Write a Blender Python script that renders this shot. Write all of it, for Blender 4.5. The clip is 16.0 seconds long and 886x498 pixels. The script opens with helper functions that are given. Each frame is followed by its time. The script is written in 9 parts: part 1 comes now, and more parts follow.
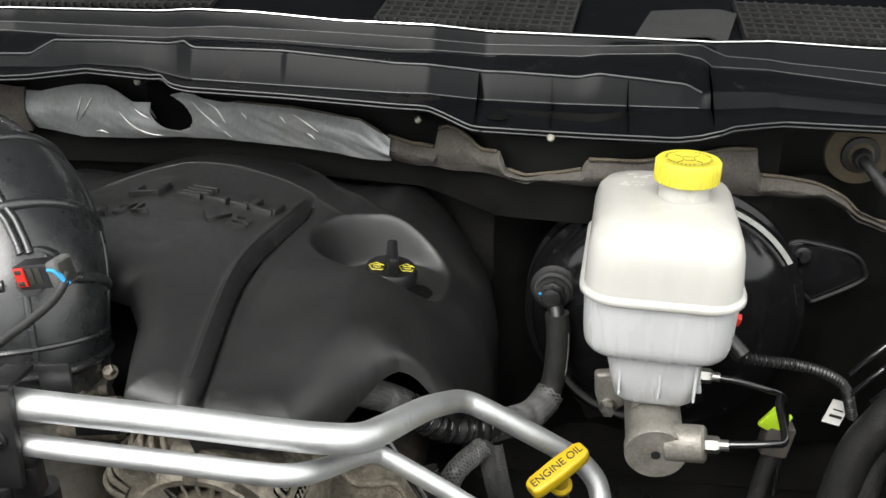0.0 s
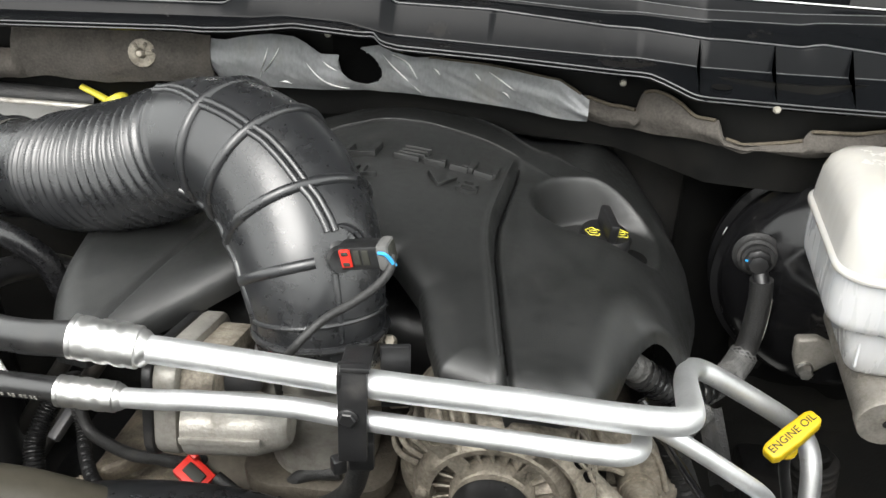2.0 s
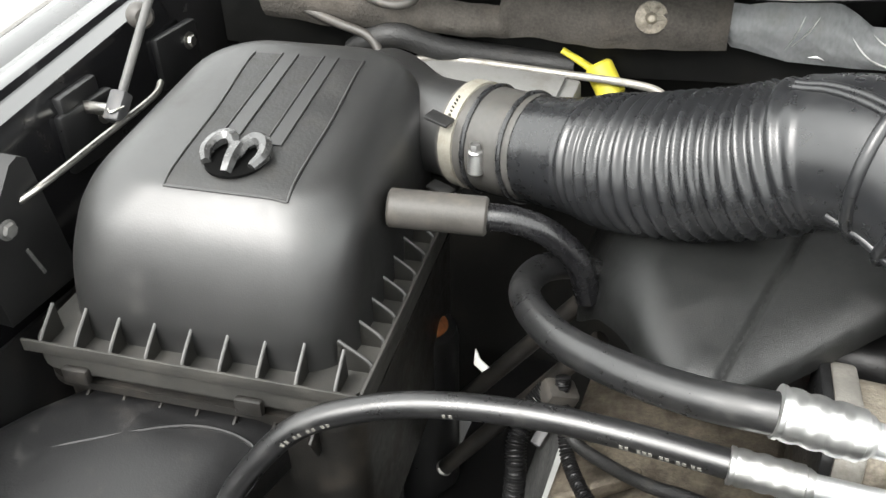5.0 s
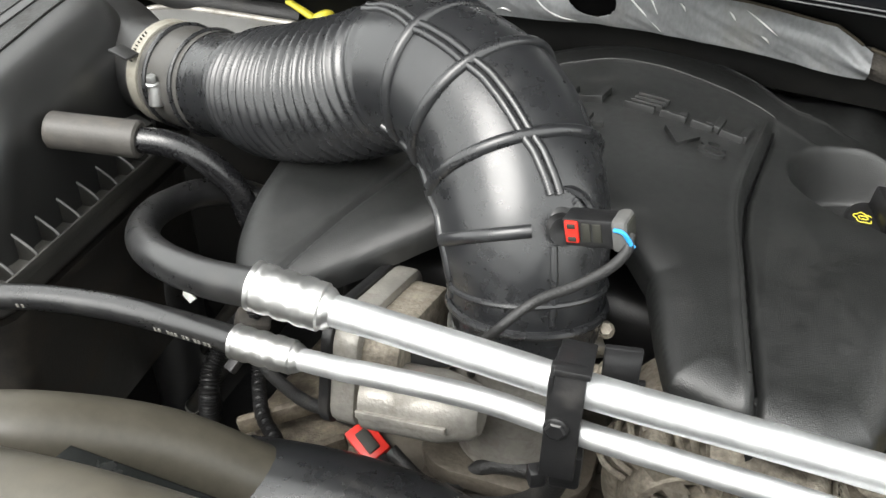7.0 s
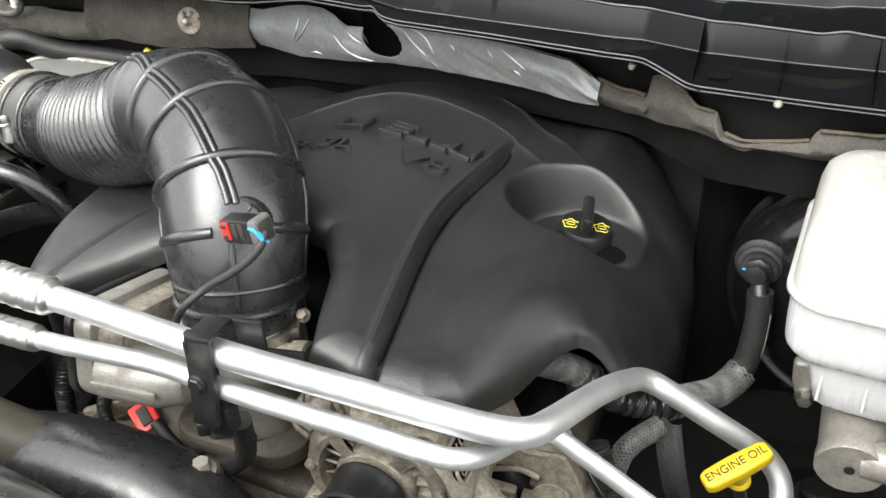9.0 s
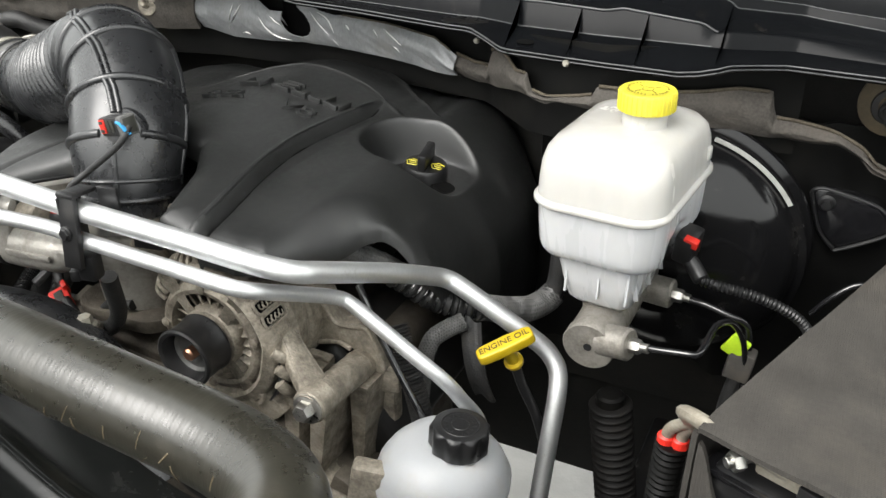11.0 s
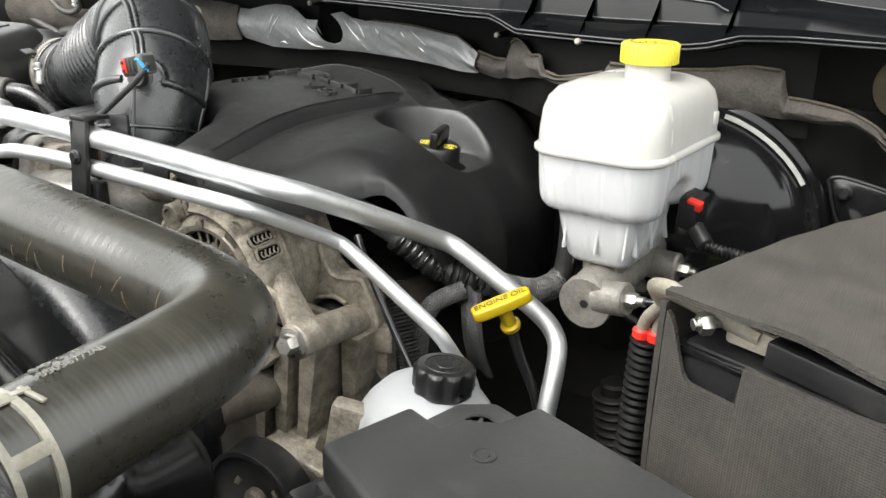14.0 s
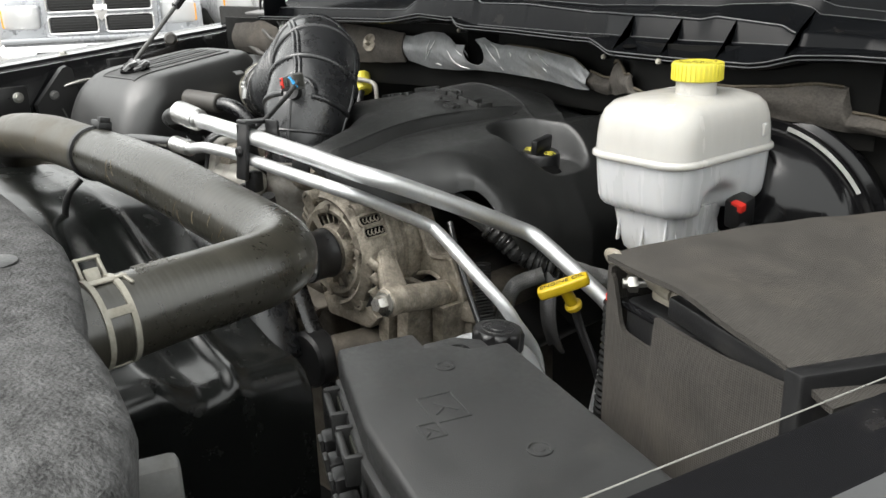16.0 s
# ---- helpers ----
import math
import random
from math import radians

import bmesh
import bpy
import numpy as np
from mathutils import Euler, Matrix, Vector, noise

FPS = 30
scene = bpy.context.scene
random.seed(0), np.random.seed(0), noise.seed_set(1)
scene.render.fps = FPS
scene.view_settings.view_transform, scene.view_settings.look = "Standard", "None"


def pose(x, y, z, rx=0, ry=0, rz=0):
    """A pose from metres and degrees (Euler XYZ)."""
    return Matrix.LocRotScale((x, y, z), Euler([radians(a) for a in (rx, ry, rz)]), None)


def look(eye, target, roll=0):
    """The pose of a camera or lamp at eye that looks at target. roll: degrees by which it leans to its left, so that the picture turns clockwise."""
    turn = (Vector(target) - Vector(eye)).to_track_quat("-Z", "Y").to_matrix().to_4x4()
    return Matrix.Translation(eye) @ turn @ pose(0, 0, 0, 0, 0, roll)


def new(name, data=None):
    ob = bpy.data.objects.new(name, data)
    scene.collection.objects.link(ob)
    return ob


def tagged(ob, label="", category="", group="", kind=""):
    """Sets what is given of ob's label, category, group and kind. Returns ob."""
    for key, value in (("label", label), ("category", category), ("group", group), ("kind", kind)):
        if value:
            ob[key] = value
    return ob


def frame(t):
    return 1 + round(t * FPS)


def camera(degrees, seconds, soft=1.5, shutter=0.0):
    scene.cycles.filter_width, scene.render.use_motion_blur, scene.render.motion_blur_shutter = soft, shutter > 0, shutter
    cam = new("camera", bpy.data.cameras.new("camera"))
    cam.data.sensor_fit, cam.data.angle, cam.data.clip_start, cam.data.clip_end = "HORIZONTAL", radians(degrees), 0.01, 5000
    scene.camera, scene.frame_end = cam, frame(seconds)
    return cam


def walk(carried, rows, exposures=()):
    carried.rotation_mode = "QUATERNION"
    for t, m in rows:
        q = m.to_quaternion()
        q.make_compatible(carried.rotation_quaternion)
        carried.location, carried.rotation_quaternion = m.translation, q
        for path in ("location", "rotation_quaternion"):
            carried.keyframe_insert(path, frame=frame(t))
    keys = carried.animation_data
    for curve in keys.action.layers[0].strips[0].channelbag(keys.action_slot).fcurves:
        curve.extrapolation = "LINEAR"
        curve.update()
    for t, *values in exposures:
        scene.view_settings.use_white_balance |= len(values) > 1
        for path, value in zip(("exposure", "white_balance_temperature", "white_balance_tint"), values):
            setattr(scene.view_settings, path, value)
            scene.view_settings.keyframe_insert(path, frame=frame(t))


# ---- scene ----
cam = camera(54.9, 16.0)
METRES, EYE, TILT, LEAN, TURN = 2.25, 1.5, -24.0, 0.0, 7.0
ROWS = [
    (0.0, 0.0, 0.0, 0.0, 0.0, 0.0, -0.0),
    (0.3, -0.0018, 0.0033, 0.0051, 0.59, -2.27, -0.31),
    (0.5, -0.0047, 0.0, 0.0088, 0.86, -3.0, -0.52),
    (0.8, -0.0135, -0.0069, 0.0099, 0.71, -3.66, -0.75),
    (1.0, -0.0209, -0.0083, 0.0092, 0.54, -3.9, -0.87),
    (1.3, -0.0415, -0.006, 0.0135, 0.25, -4.17, -1.03),
    (1.5, -0.0553, -0.0045, 0.0158, 0.34, -4.45, -1.06),
    (1.8, -0.0816, -0.0036, 0.0182, -0.46, -4.86, -1.07),
    (2.0, -0.0987, -0.0053, 0.0208, -0.67, -5.73, -1.25),
    (2.3, -0.1239, -0.0014, 0.0221, -0.33, -7.72, -1.23),
    (2.5, -0.1406, 0.0045, 0.0216, 0.5, -8.37, -1.14),
    (2.8, -0.1725, 0.0162, 0.0262, -0.54, -8.94, -1.2),
    (3.0, -0.1956, 0.0188, 0.0316, 0.12, -9.07, -1.51),
    (3.3, -0.2183, 0.0252, 0.0433, 1.39, -9.7, -1.77),
    (3.5, -0.2349, 0.0306, 0.0508, 1.62, -9.72, -2.15),
    (3.7, -0.2498, 0.0402, 0.0555, 2.94, -10.13, -2.2),
    (5.8, -0.2345, 0.0364, 0.0291, 15.16, -11.52, -5.89),
    (6.0, -0.2061, 0.0352, 0.0264, 14.53, -11.4, -6.49),
    (6.2, -0.1782, 0.0388, 0.0231, 13.59, -11.15, -6.53),
    (6.5, -0.1481, 0.0416, 0.0215, 12.7, -11.09, -6.36),
    (6.8, -0.1281, 0.0417, 0.022, 12.05, -10.94, -5.92),
    (7.0, -0.1164, 0.0413, 0.0233, 11.81, -10.78, -5.71),
    (7.3, -0.096, 0.0336, 0.0273, 11.69, -10.65, -5.11),
    (7.5, -0.0862, 0.0256, 0.03, 11.61, -10.52, -4.93),
    (7.8, -0.0645, 0.0159, 0.0342, 11.73, -10.29, -4.58),
    (8.0, -0.0518, 0.0113, 0.0384, 12.04, -10.28, -4.4),
    (8.3, -0.0391, 0.0018, 0.0365, 12.81, -10.29, -4.72),
    (8.5, -0.028, -0.0018, 0.036, 13.22, -9.64, -4.63),
    (8.8, -0.0099, 0.004, 0.0327, 13.63, -8.85, -4.62),
    (9.0, 0.0034, 0.0111, 0.0316, 14.19, -8.74, -4.35),
    (9.3, 0.0217, 0.0222, 0.0229, 15.2, -8.62, -4.3),
    (9.5, 0.0291, 0.0223, 0.0228, 15.58, -8.36, -4.68),
    (9.8, 0.046, 0.0163, 0.0214, 16.97, -8.15, -5.97),
    (10.0, 0.0608, 0.0095, 0.0183, 17.67, -7.96, -6.49),
    (10.2, 0.0776, -0.0057, 0.0156, 17.69, -7.6, -6.78),
    (12.3, 0.1351, -0.0855, -0.0388, 18.44, -1.66, -6.82),
    (12.5, 0.1363, -0.0964, -0.0433, 18.26, -1.02, -6.73),
    (12.8, 0.1367, -0.1025, -0.0513, 17.74, -0.02, -6.49),
    (13.0, 0.1364, -0.0994, -0.0583, 17.48, 0.62, -6.44),
    (13.3, 0.1413, -0.0771, -0.0747, 17.6, 1.24, -6.32),
    (13.5, 0.1449, -0.0567, -0.0843, 17.68, 1.54, -6.58),
    (13.8, 0.1462, -0.0373, -0.0812, 18.59, 1.82, -7.68),
    (14.0, 0.1521, -0.0323, -0.0753, 21.73, 2.04, -9.95),
    (14.2, 0.1587, -0.0325, -0.0599, 28.44, 1.16, -11.98),
    (14.5, 0.1639, -0.024, -0.051, 33.3, 0.33, -12.9),
    (14.8, 0.1629, -0.0199, -0.0493, 35.03, -0.11, -13.57),
    (15.0, 0.167, -0.0179, -0.0481, 35.99, -0.21, -13.7),
    (15.3, 0.1822, -0.0173, -0.0497, 36.48, -0.18, -13.9),
    (15.5, 0.1983, -0.0262, -0.0569, 36.6, -0.21, -13.94),
    (15.8, 0.2341, -0.0517, -0.0725, 37.15, -0.02, -13.88),
    (16.0, 0.2488, -0.0595, -0.0797, 37.24, 0.31, -13.42),
]
walk(cam, [(t, pose(0, 0, EYE, TILT, LEAN, TURN) @ pose(METRES * x, METRES * y, METRES * z, 90 + pitch, roll, yaw)) for t, x, y, z, yaw, pitch, roll in ROWS],
     exposures=[(0.0, 0.95), (0.5, 1.30), (1.0, 1.4), (1.5, 1.32), (2.5, 1.3), (3.5, 1.83), (6.0, 1.45), (7.5, 1.34), (8.5, 1.58), (10.0, 1.25), (12.5, 1.1), (13.0, 1.2), (14.0, 1.38), (14.5, 0.9), (15.0, 0.73), (15.5, 0.72), (16.0, 0.95)])

# ---- daylight: a bright overcast sky, softly stronger from the front of the vehicle ----
world = bpy.data.worlds.new("overcast_sky")
scene.world = world
world.use_nodes = True
wn, wl = world.node_tree.nodes, world.node_tree.links
wn.clear()
sky = wn.new("ShaderNodeTexSky")
sky.sky_type, sky.sun_disc = "NISHITA", False
sky.sun_elevation, sky.sun_rotation = radians(52), radians(205)
sky.dust_density, sky.air_density = 9.0, 1.5
pale = wn.new("ShaderNodeHueSaturation")
pale.inputs["Saturation"].default_value = 0.12
bg = wn.new("ShaderNodeBackground")
bg.inputs["Strength"].default_value = 0.15
wout = wn.new("ShaderNodeOutputWorld")
wl.new(sky.outputs[0], pale.inputs["Color"])
cloud = wn.new("ShaderNodeMix")
cloud.data_type = "RGBA"
cloud.inputs[0].default_value = 0.8
cloud.inputs[7].default_value = (8.32, 8.5, 8.28, 1)
wl.new(pale.outputs[0], cloud.inputs[6])
wl.new(cloud.outputs[2], bg.inputs[0])
wl.new(bg.outputs[0], wout.inputs[0])
sun = new("sun", bpy.data.lights.new("sun", "SUN"))
sun.data.energy, sun.data.angle, sun.data.color = 1.5, radians(40), (1.0, 0.97, 0.93)
sun.matrix_world = look((-1.3, -1.9, 4.2), (-0.3, 0.5, 1.1))


# ---- materials ----
def material(name, base, rough=0.5, metal=0.0, vary=0.15, scale=40.0, bump=0.0, bump_scale=600.0, dirt=None, dirt_amount=0.0, dirt_scale=9.0,
             coat=0.0, subsurface=0.0, specular=0.5, rough_vary=0.12, transmission=0.0, stretch=(1, 1, 1), weave=0.0):
    """A surface with grain at two scales, uneven gloss, fine relief and a film of dirt with a shape of its own."""
    m = bpy.data.materials.new(name)
    m.use_nodes = True
    n, l = m.node_tree.nodes, m.node_tree.links
    p = n["Principled BSDF"]
    tc = n.new("ShaderNodeTexCoord")
    mp = n.new("ShaderNodeMapping")
    mp.inputs["Scale"].default_value = stretch
    l.new(tc.outputs["Object"], mp.inputs["Vector"])
    fine, broad = n.new("ShaderNodeTexNoise"), n.new("ShaderNodeTexNoise")
    fine.inputs["Scale"].default_value, fine.inputs["Detail"].default_value = scale * 5, 4
    broad.inputs["Scale"].default_value, broad.inputs["Detail"].default_value = scale * 0.6, 3
    for t in (fine, broad):
        l.new(mp.outputs[0], t.inputs["Vector"])
    add = n.new("ShaderNodeMath")
    add.operation = "ADD"
    l.new(fine.outputs[0], add.inputs[0])
    l.new(broad.outputs[0], add.inputs[1])
    shade = n.new("ShaderNodeMapRange")
    shade.inputs["From Min"].default_value, shade.inputs["From Max"].default_value = 0.6, 1.4
    shade.inputs["To Min"].default_value, shade.inputs["To Max"].default_value = 1 - vary, 1 + vary
    l.new(add.outputs[0], shade.inputs["Value"])
    tint = n.new("ShaderNodeVectorMath")
    tint.operation = "SCALE"
    tint.inputs[0].default_value = base
    l.new(shade.outputs[0], tint.inputs["Scale"])
    colour = tint.outputs[0]
    rg = n.new("ShaderNodeMapRange")
    rg.inputs["From Min"].default_value, rg.inputs["From Max"].default_value = 0.6, 1.4
    rg.inputs["To Min"].default_value, rg.inputs["To Max"].default_value = max(rough - rough_vary, 0.03), min(rough + rough_vary, 1)
    l.new(add.outputs[0], rg.inputs["Value"])
    gloss = rg.outputs[0]
    if dirt:
        spots = n.new("ShaderNodeTexNoise")
        spots.inputs["Scale"].default_value, spots.inputs["Detail"].default_value, spots.inputs["Roughness"].default_value = dirt_scale, 6, 0.65
        l.new(mp.outputs[0], spots.inputs["Vector"])
        mask = n.new("ShaderNodeMapRange")
        mask.inputs["From Min"].default_value, mask.inputs["From Max"].default_value = 0.62 - dirt_amount * 0.45, 0.78 - dirt_amount * 0.25
        mask.inputs["To Max"].default_value = min(0.95, 0.3 + dirt_amount)
        l.new(spots.outputs[0], mask.inputs["Value"])
        mix = n.new("ShaderNodeMix")
        mix.data_type = "RGBA"
        l.new(mask.outputs[0], mix.inputs[0])
        l.new(colour, mix.inputs[6])
        mix.inputs[7].default_value = (*dirt, 1)
        colour = mix.outputs[2]
        dull = n.new("ShaderNodeMix")
        l.new(mask.outputs[0], dull.inputs[0])
        l.new(gloss, dull.inputs[2])
        dull.inputs[3].default_value = 0.85
        gloss = dull.outputs[0]
        if metal:
            worn = n.new("ShaderNodeMapRange")
            worn.inputs["To Min"].default_value, worn.inputs["To Max"].default_value = metal, 0.0
            l.new(mask.outputs[0], worn.inputs["Value"])
            l.new(worn.outputs[0], p.inputs["Metallic"])
    l.new(colour, p.inputs["Base Color"])
    l.new(gloss, p.inputs["Roughness"])
    if not (dirt and metal):
        p.inputs["Metallic"].default_value = metal
    p.inputs["Specular IOR Level"].default_value = specular
    p.inputs["Coat Weight"].default_value = coat
    p.inputs["Coat Roughness"].default_value = 0.08
    if subsurface:
        p.inputs["Subsurface Weight"].default_value = subsurface
        p.inputs["Subsurface Radius"].default_value = (0.02, 0.018, 0.015)
        p.inputs["Subsurface Scale"].default_value = 1.0
    p.inputs["Transmission Weight"].default_value = transmission
    if bump:
        grain = n.new("ShaderNodeTexNoise")
        grain.inputs["Scale"].default_value, grain.inputs["Detail"].default_value = bump_scale, 2
        l.new(mp.outputs[0], grain.inputs["Vector"])
        b = n.new("ShaderNodeBump")
        b.inputs["Strength"].default_value, b.inputs["Distance"].default_value = bump, 0.002
        height = grain.outputs[0]
        if weave:
            for way in "XYZ":
                w = n.new("ShaderNodeTexWave")
                w.bands_direction = way
                w.inputs["Scale"].default_value, w.inputs["Distortion"].default_value, w.inputs["Detail Scale"].default_value = weave, 0.6, 2.0
                l.new(mp.outputs[0], w.inputs["Vector"])
                total = n.new("ShaderNodeMath")
                total.operation = "ADD"
                l.new(height, total.inputs[0])
                l.new(w.outputs["Fac"], total.inputs[1])
                height = total.outputs[0]
        l.new(height, b.inputs["Height"])
        l.new(b.outputs[0], p.inputs["Normal"])
    return m


DUST = (0.16, 0.14, 0.115)
MAT_COVER = material("black_grained_plastic", (0.0095, 0.0100, 0.0098), 0.42, vary=0.2, scale=30, bump=0.28, bump_scale=1250, dirt=(0.024, 0.023, 0.021), dirt_amount=0.12, dirt_scale=14, specular=0.85)
MAT_TUBE = material("black_satin_rubber", (0.0150, 0.0156, 0.0170), 0.28, vary=0.2, scale=25, bump=0.03, rough_vary=0.07, dirt=(0.038, 0.038, 0.036), dirt_amount=0.10, dirt_scale=16, specular=0.8)
MAT_CUFF = material("dusty_rubber_cuff", (0.066, 0.064, 0.060), 0.40, vary=0.2, scale=40, bump=0.05, dirt=(0.09, 0.078, 0.062), dirt_amount=0.15, dirt_scale=26)
MAT_AIRBOX = material("dusty_black_plastic", (0.0165, 0.0165, 0.0165), 0.42, vary=0.2, scale=25, bump=0.06, bump_scale=700, rough_vary=0.05, dirt=(0.045, 0.043, 0.039), dirt_amount=0.12, dirt_scale=16, specular=1.0)
MAT_AIRPANEL = material("textured_lid_panel", (0.0150, 0.0150, 0.0148), 0.46, vary=0.35, scale=60, bump=0.16, bump_scale=320, rough_vary=0.12, dirt=(0.040, 0.038, 0.034), dirt_amount=0.25, dirt_scale=45, specular=0.6)
MAT_FLANGE = material("dust_covered_plastic", (0.040, 0.039, 0.036), 0.5, vary=0.3, scale=30, bump=0.15, bump_scale=600, dirt=(0.085, 0.080, 0.070), dirt_amount=0.3, dirt_scale=22, specular=0.5)
MAT_LOWBOX = material("dirty_box_plastic", (0.016, 0.015, 0.0135), 0.45, vary=0.35, scale=30, bump=0.15, dirt=(0.065, 0.054, 0.043), dirt_amount=0.28, dirt_scale=24)
MAT_BLACK = material("black_plastic", (0.011, 0.011, 0.0115), 0.38, vary=0.25, scale=50, bump=0.08, dirt=(0.06, 0.055, 0.05), dirt_amount=0.1, dirt_scale=30)
MAT_COWL = material("cowl_black_plastic", (0.0042, 0.0046, 0.0053), 0.22, vary=0.2, scale=18, bump=0.02, rough_vary=0.05, dirt=(0.034, 0.029, 0.023), dirt_amount=0.05, dirt_scale=15, specular=0.09)
# paler colour that paints the sky's glint on the rounded cowl edges
MAT_COWLEDGE = material("cowl_edge_glint", (0.052, 0.054, 0.057), 0.4, vary=0.3, scale=60, dirt=(0.03, 0.028, 0.025), dirt_amount=0.25, dirt_scale=25)
MAT_COWLDUST = material("dusty_cowl_plastic", (0.050, 0.043, 0.034), 0.6, vary=0.4, scale=60, dirt=(0.12, 0.100, 0.075), dirt_amount=0.35, dirt_scale=60, specular=0.3)
MAT_GLOSS = material("gloss_black_paint", (0.008, 0.008, 0.009), 0.16, vary=0.2, scale=30, rough_vary=0.06, coat=0.5, dirt=(0.05, 0.045, 0.04), dirt_amount=0.08, dirt_scale=18, specular=0.75)
MAT_KNOBGLOSS = material("scuffed_gloss_plastic", (0.045, 0.045, 0.045), 0.20, vary=0.4, scale=60, rough_vary=0.1, coat=0.4, dirt=(0.12, 0.12, 0.115), dirt_amount=0.2, dirt_scale=70, specular=0.9)
MAT_FIREWALL = material("dusty_firewall_mat", (0.014, 0.0138, 0.013), 0.7, vary=0.35, scale=14, bump=0.2, bump_scale=300, dirt=(0.036, 0.033, 0.028), dirt_amount=0.25, specular=0.2, dirt_scale=9)
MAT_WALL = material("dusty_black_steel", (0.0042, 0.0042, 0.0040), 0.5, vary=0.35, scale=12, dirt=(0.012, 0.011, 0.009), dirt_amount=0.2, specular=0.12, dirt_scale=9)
MAT_BOOTDARK = material("dusty_boot_rubber", (0.0085, 0.0080, 0.0075), 0.6, vary=0.3, scale=40, specular=0.2, dirt=(0.022, 0.018, 0.015), dirt_amount=0.2, dirt_scale=30)
MAT_DARK = material("dark_painted_metal", (0.0085, 0.0085, 0.0088), 0.5, vary=0.3, scale=20, dirt=(0.032, 0.027, 0.022), dirt_amount=0.2, dirt_scale=10)
MAT_ALU = material("drawn_aluminium_tube", (0.74, 0.75, 0.755), 0.54, 1.0, vary=0.08, scale=60, rough_vary=0.06, bump=0.03, bump_scale=300, dirt=(0.22, 0.20, 0.16), dirt_amount=0.03, dirt_scale=90)
MAT_FERRULE = material("crimped_aluminium", (0.66, 0.66, 0.65), 0.42, 1.0, vary=0.08, scale=60)
MAT_CAST = material("dirty_cast_aluminium", (0.34, 0.305, 0.250), 0.46, 0.5, vary=0.42, scale=70, bump=0.45, bump_scale=380, dirt=(0.062, 0.050, 0.036), dirt_amount=0.46, dirt_scale=55)
MAT_CASTLIGHT = material("cast_aluminium", (0.36, 0.345, 0.315), 0.45, 0.6, vary=0.2, scale=60, bump=0.2, bump_scale=500, dirt=(0.13, 0.115, 0.092), dirt_amount=0.32, dirt_scale=45)
MAT_STEEL = material("zinc_plated_steel", (0.48, 0.47, 0.44), 0.34, 1.0, vary=0.2, scale=90, dirt=(0.13, 0.11, 0.085), dirt_amount=0.12, dirt_scale=60)
MAT_CLAMP = material("pale_coated_spring_steel", (0.31, 0.295, 0.25), 0.45, 0.3, vary=0.2, scale=90, dirt=(0.16, 0.14, 0.105), dirt_amount=0.25, dirt_scale=60)
MAT_KNOB = material("worn_grey_plastic", (0.085, 0.085, 0.083), 0.5, vary=0.3, scale=60, dirt=(0.16, 0.155, 0.145), dirt_amount=0.3, dirt_scale=60)
MAT_LEAD = material("tarnished_lead", (0.30, 0.275, 0.225), 0.5, 0.3, vary=0.3, scale=90, bump=0.2, bump_scale=300, dirt=(0.14, 0.11, 0.075), dirt_amount=0.35, dirt_scale=60)
MAT_BOOSTER = material("satin_black_paint", (0.006, 0.006, 0.0065), 0.15, vary=0.2, scale=30, rough_vary=0.06, specular=0.4, dirt=(0.03, 0.027, 0.024), dirt_amount=0.1, dirt_scale=18)
MAT_CASTDARK = material("oily_dark_casting", (0.105, 0.092, 0.074), 0.5, 0.4, vary=0.35, scale=60, bump=0.35, bump_scale=420, dirt=(0.048, 0.038, 0.028), dirt_amount=0.45, dirt_scale=40)
MAT_SANDY = material("sandy_cast_aluminium", (0.24, 0.208, 0.160), 0.55, 0.35, vary=0.4, scale=60, bump=0.4, bump_scale=380, dirt=(0.060, 0.050, 0.038), dirt_amount=0.62, dirt_scale=34)
MAT_HOSEDUST = material("dust_coated_hose", (0.064, 0.058, 0.045), 0.40, vary=0.2, scale=30, bump=0.03, bump_scale=900, rough_vary=0.1, dirt=(0.105, 0.094, 0.072), dirt_amount=0.3, dirt_scale=14, specular=0.45)
MAT_SHIELD = material("oily_tan_shield", (0.125, 0.110, 0.088), 0.6, vary=0.3, scale=30, bump=0.1, dirt=(0.055, 0.047, 0.036), dirt_amount=0.3, dirt_scale=22)
MAT_MODULE = material("grey_alloy_case", (0.16, 0.16, 0.155), 0.5, vary=0.15, scale=60, dirt=(0.09, 0.08, 0.066), dirt_amount=0.25, dirt_scale=30)
MAT_MASTER = material("stained_grey_casting", (0.25, 0.235, 0.21), 0.45, 0.5, vary=0.3, scale=70, bump=0.25, bump_scale=500, dirt=(0.085, 0.070, 0.052), dirt_amount=0.32, dirt_scale=70)
MAT_HOSE = material("black_air_hose", (0.009, 0.009, 0.010), 0.26, vary=0.2, scale=60, rough_vary=0.06, dirt=(0.03, 0.03, 0.029), dirt_amount=0.1, dirt_scale=40, specular=0.75)
MAT_ACHOSE = material("dusty_satin_hose", (0.013, 0.013, 0.0135), 0.31, vary=0.25, scale=50, rough_vary=0.08, bump=0.05, bump_scale=900, dirt=(0.048, 0.046, 0.042), dirt_amount=0.13, dirt_scale=30, specular=0.85)
MAT_RADHOSE = material("dusty_coolant_hose", (0.0250, 0.0235, 0.0180), 0.30, vary=0.3, scale=35, bump=0.02, bump_scale=900, rough_vary=0.07, dirt=(0.075, 0.065, 0.046), dirt_amount=0.11, dirt_scale=24, specular=0.8)
MAT_GREYRUBBER = material("grey_rubber_sleeve", (0.060, 0.056, 0.051), 0.5, vary=0.25, scale=60, bump=0.1, dirt=(0.12, 0.105, 0.085), dirt_amount=0.2, dirt_scale=40)
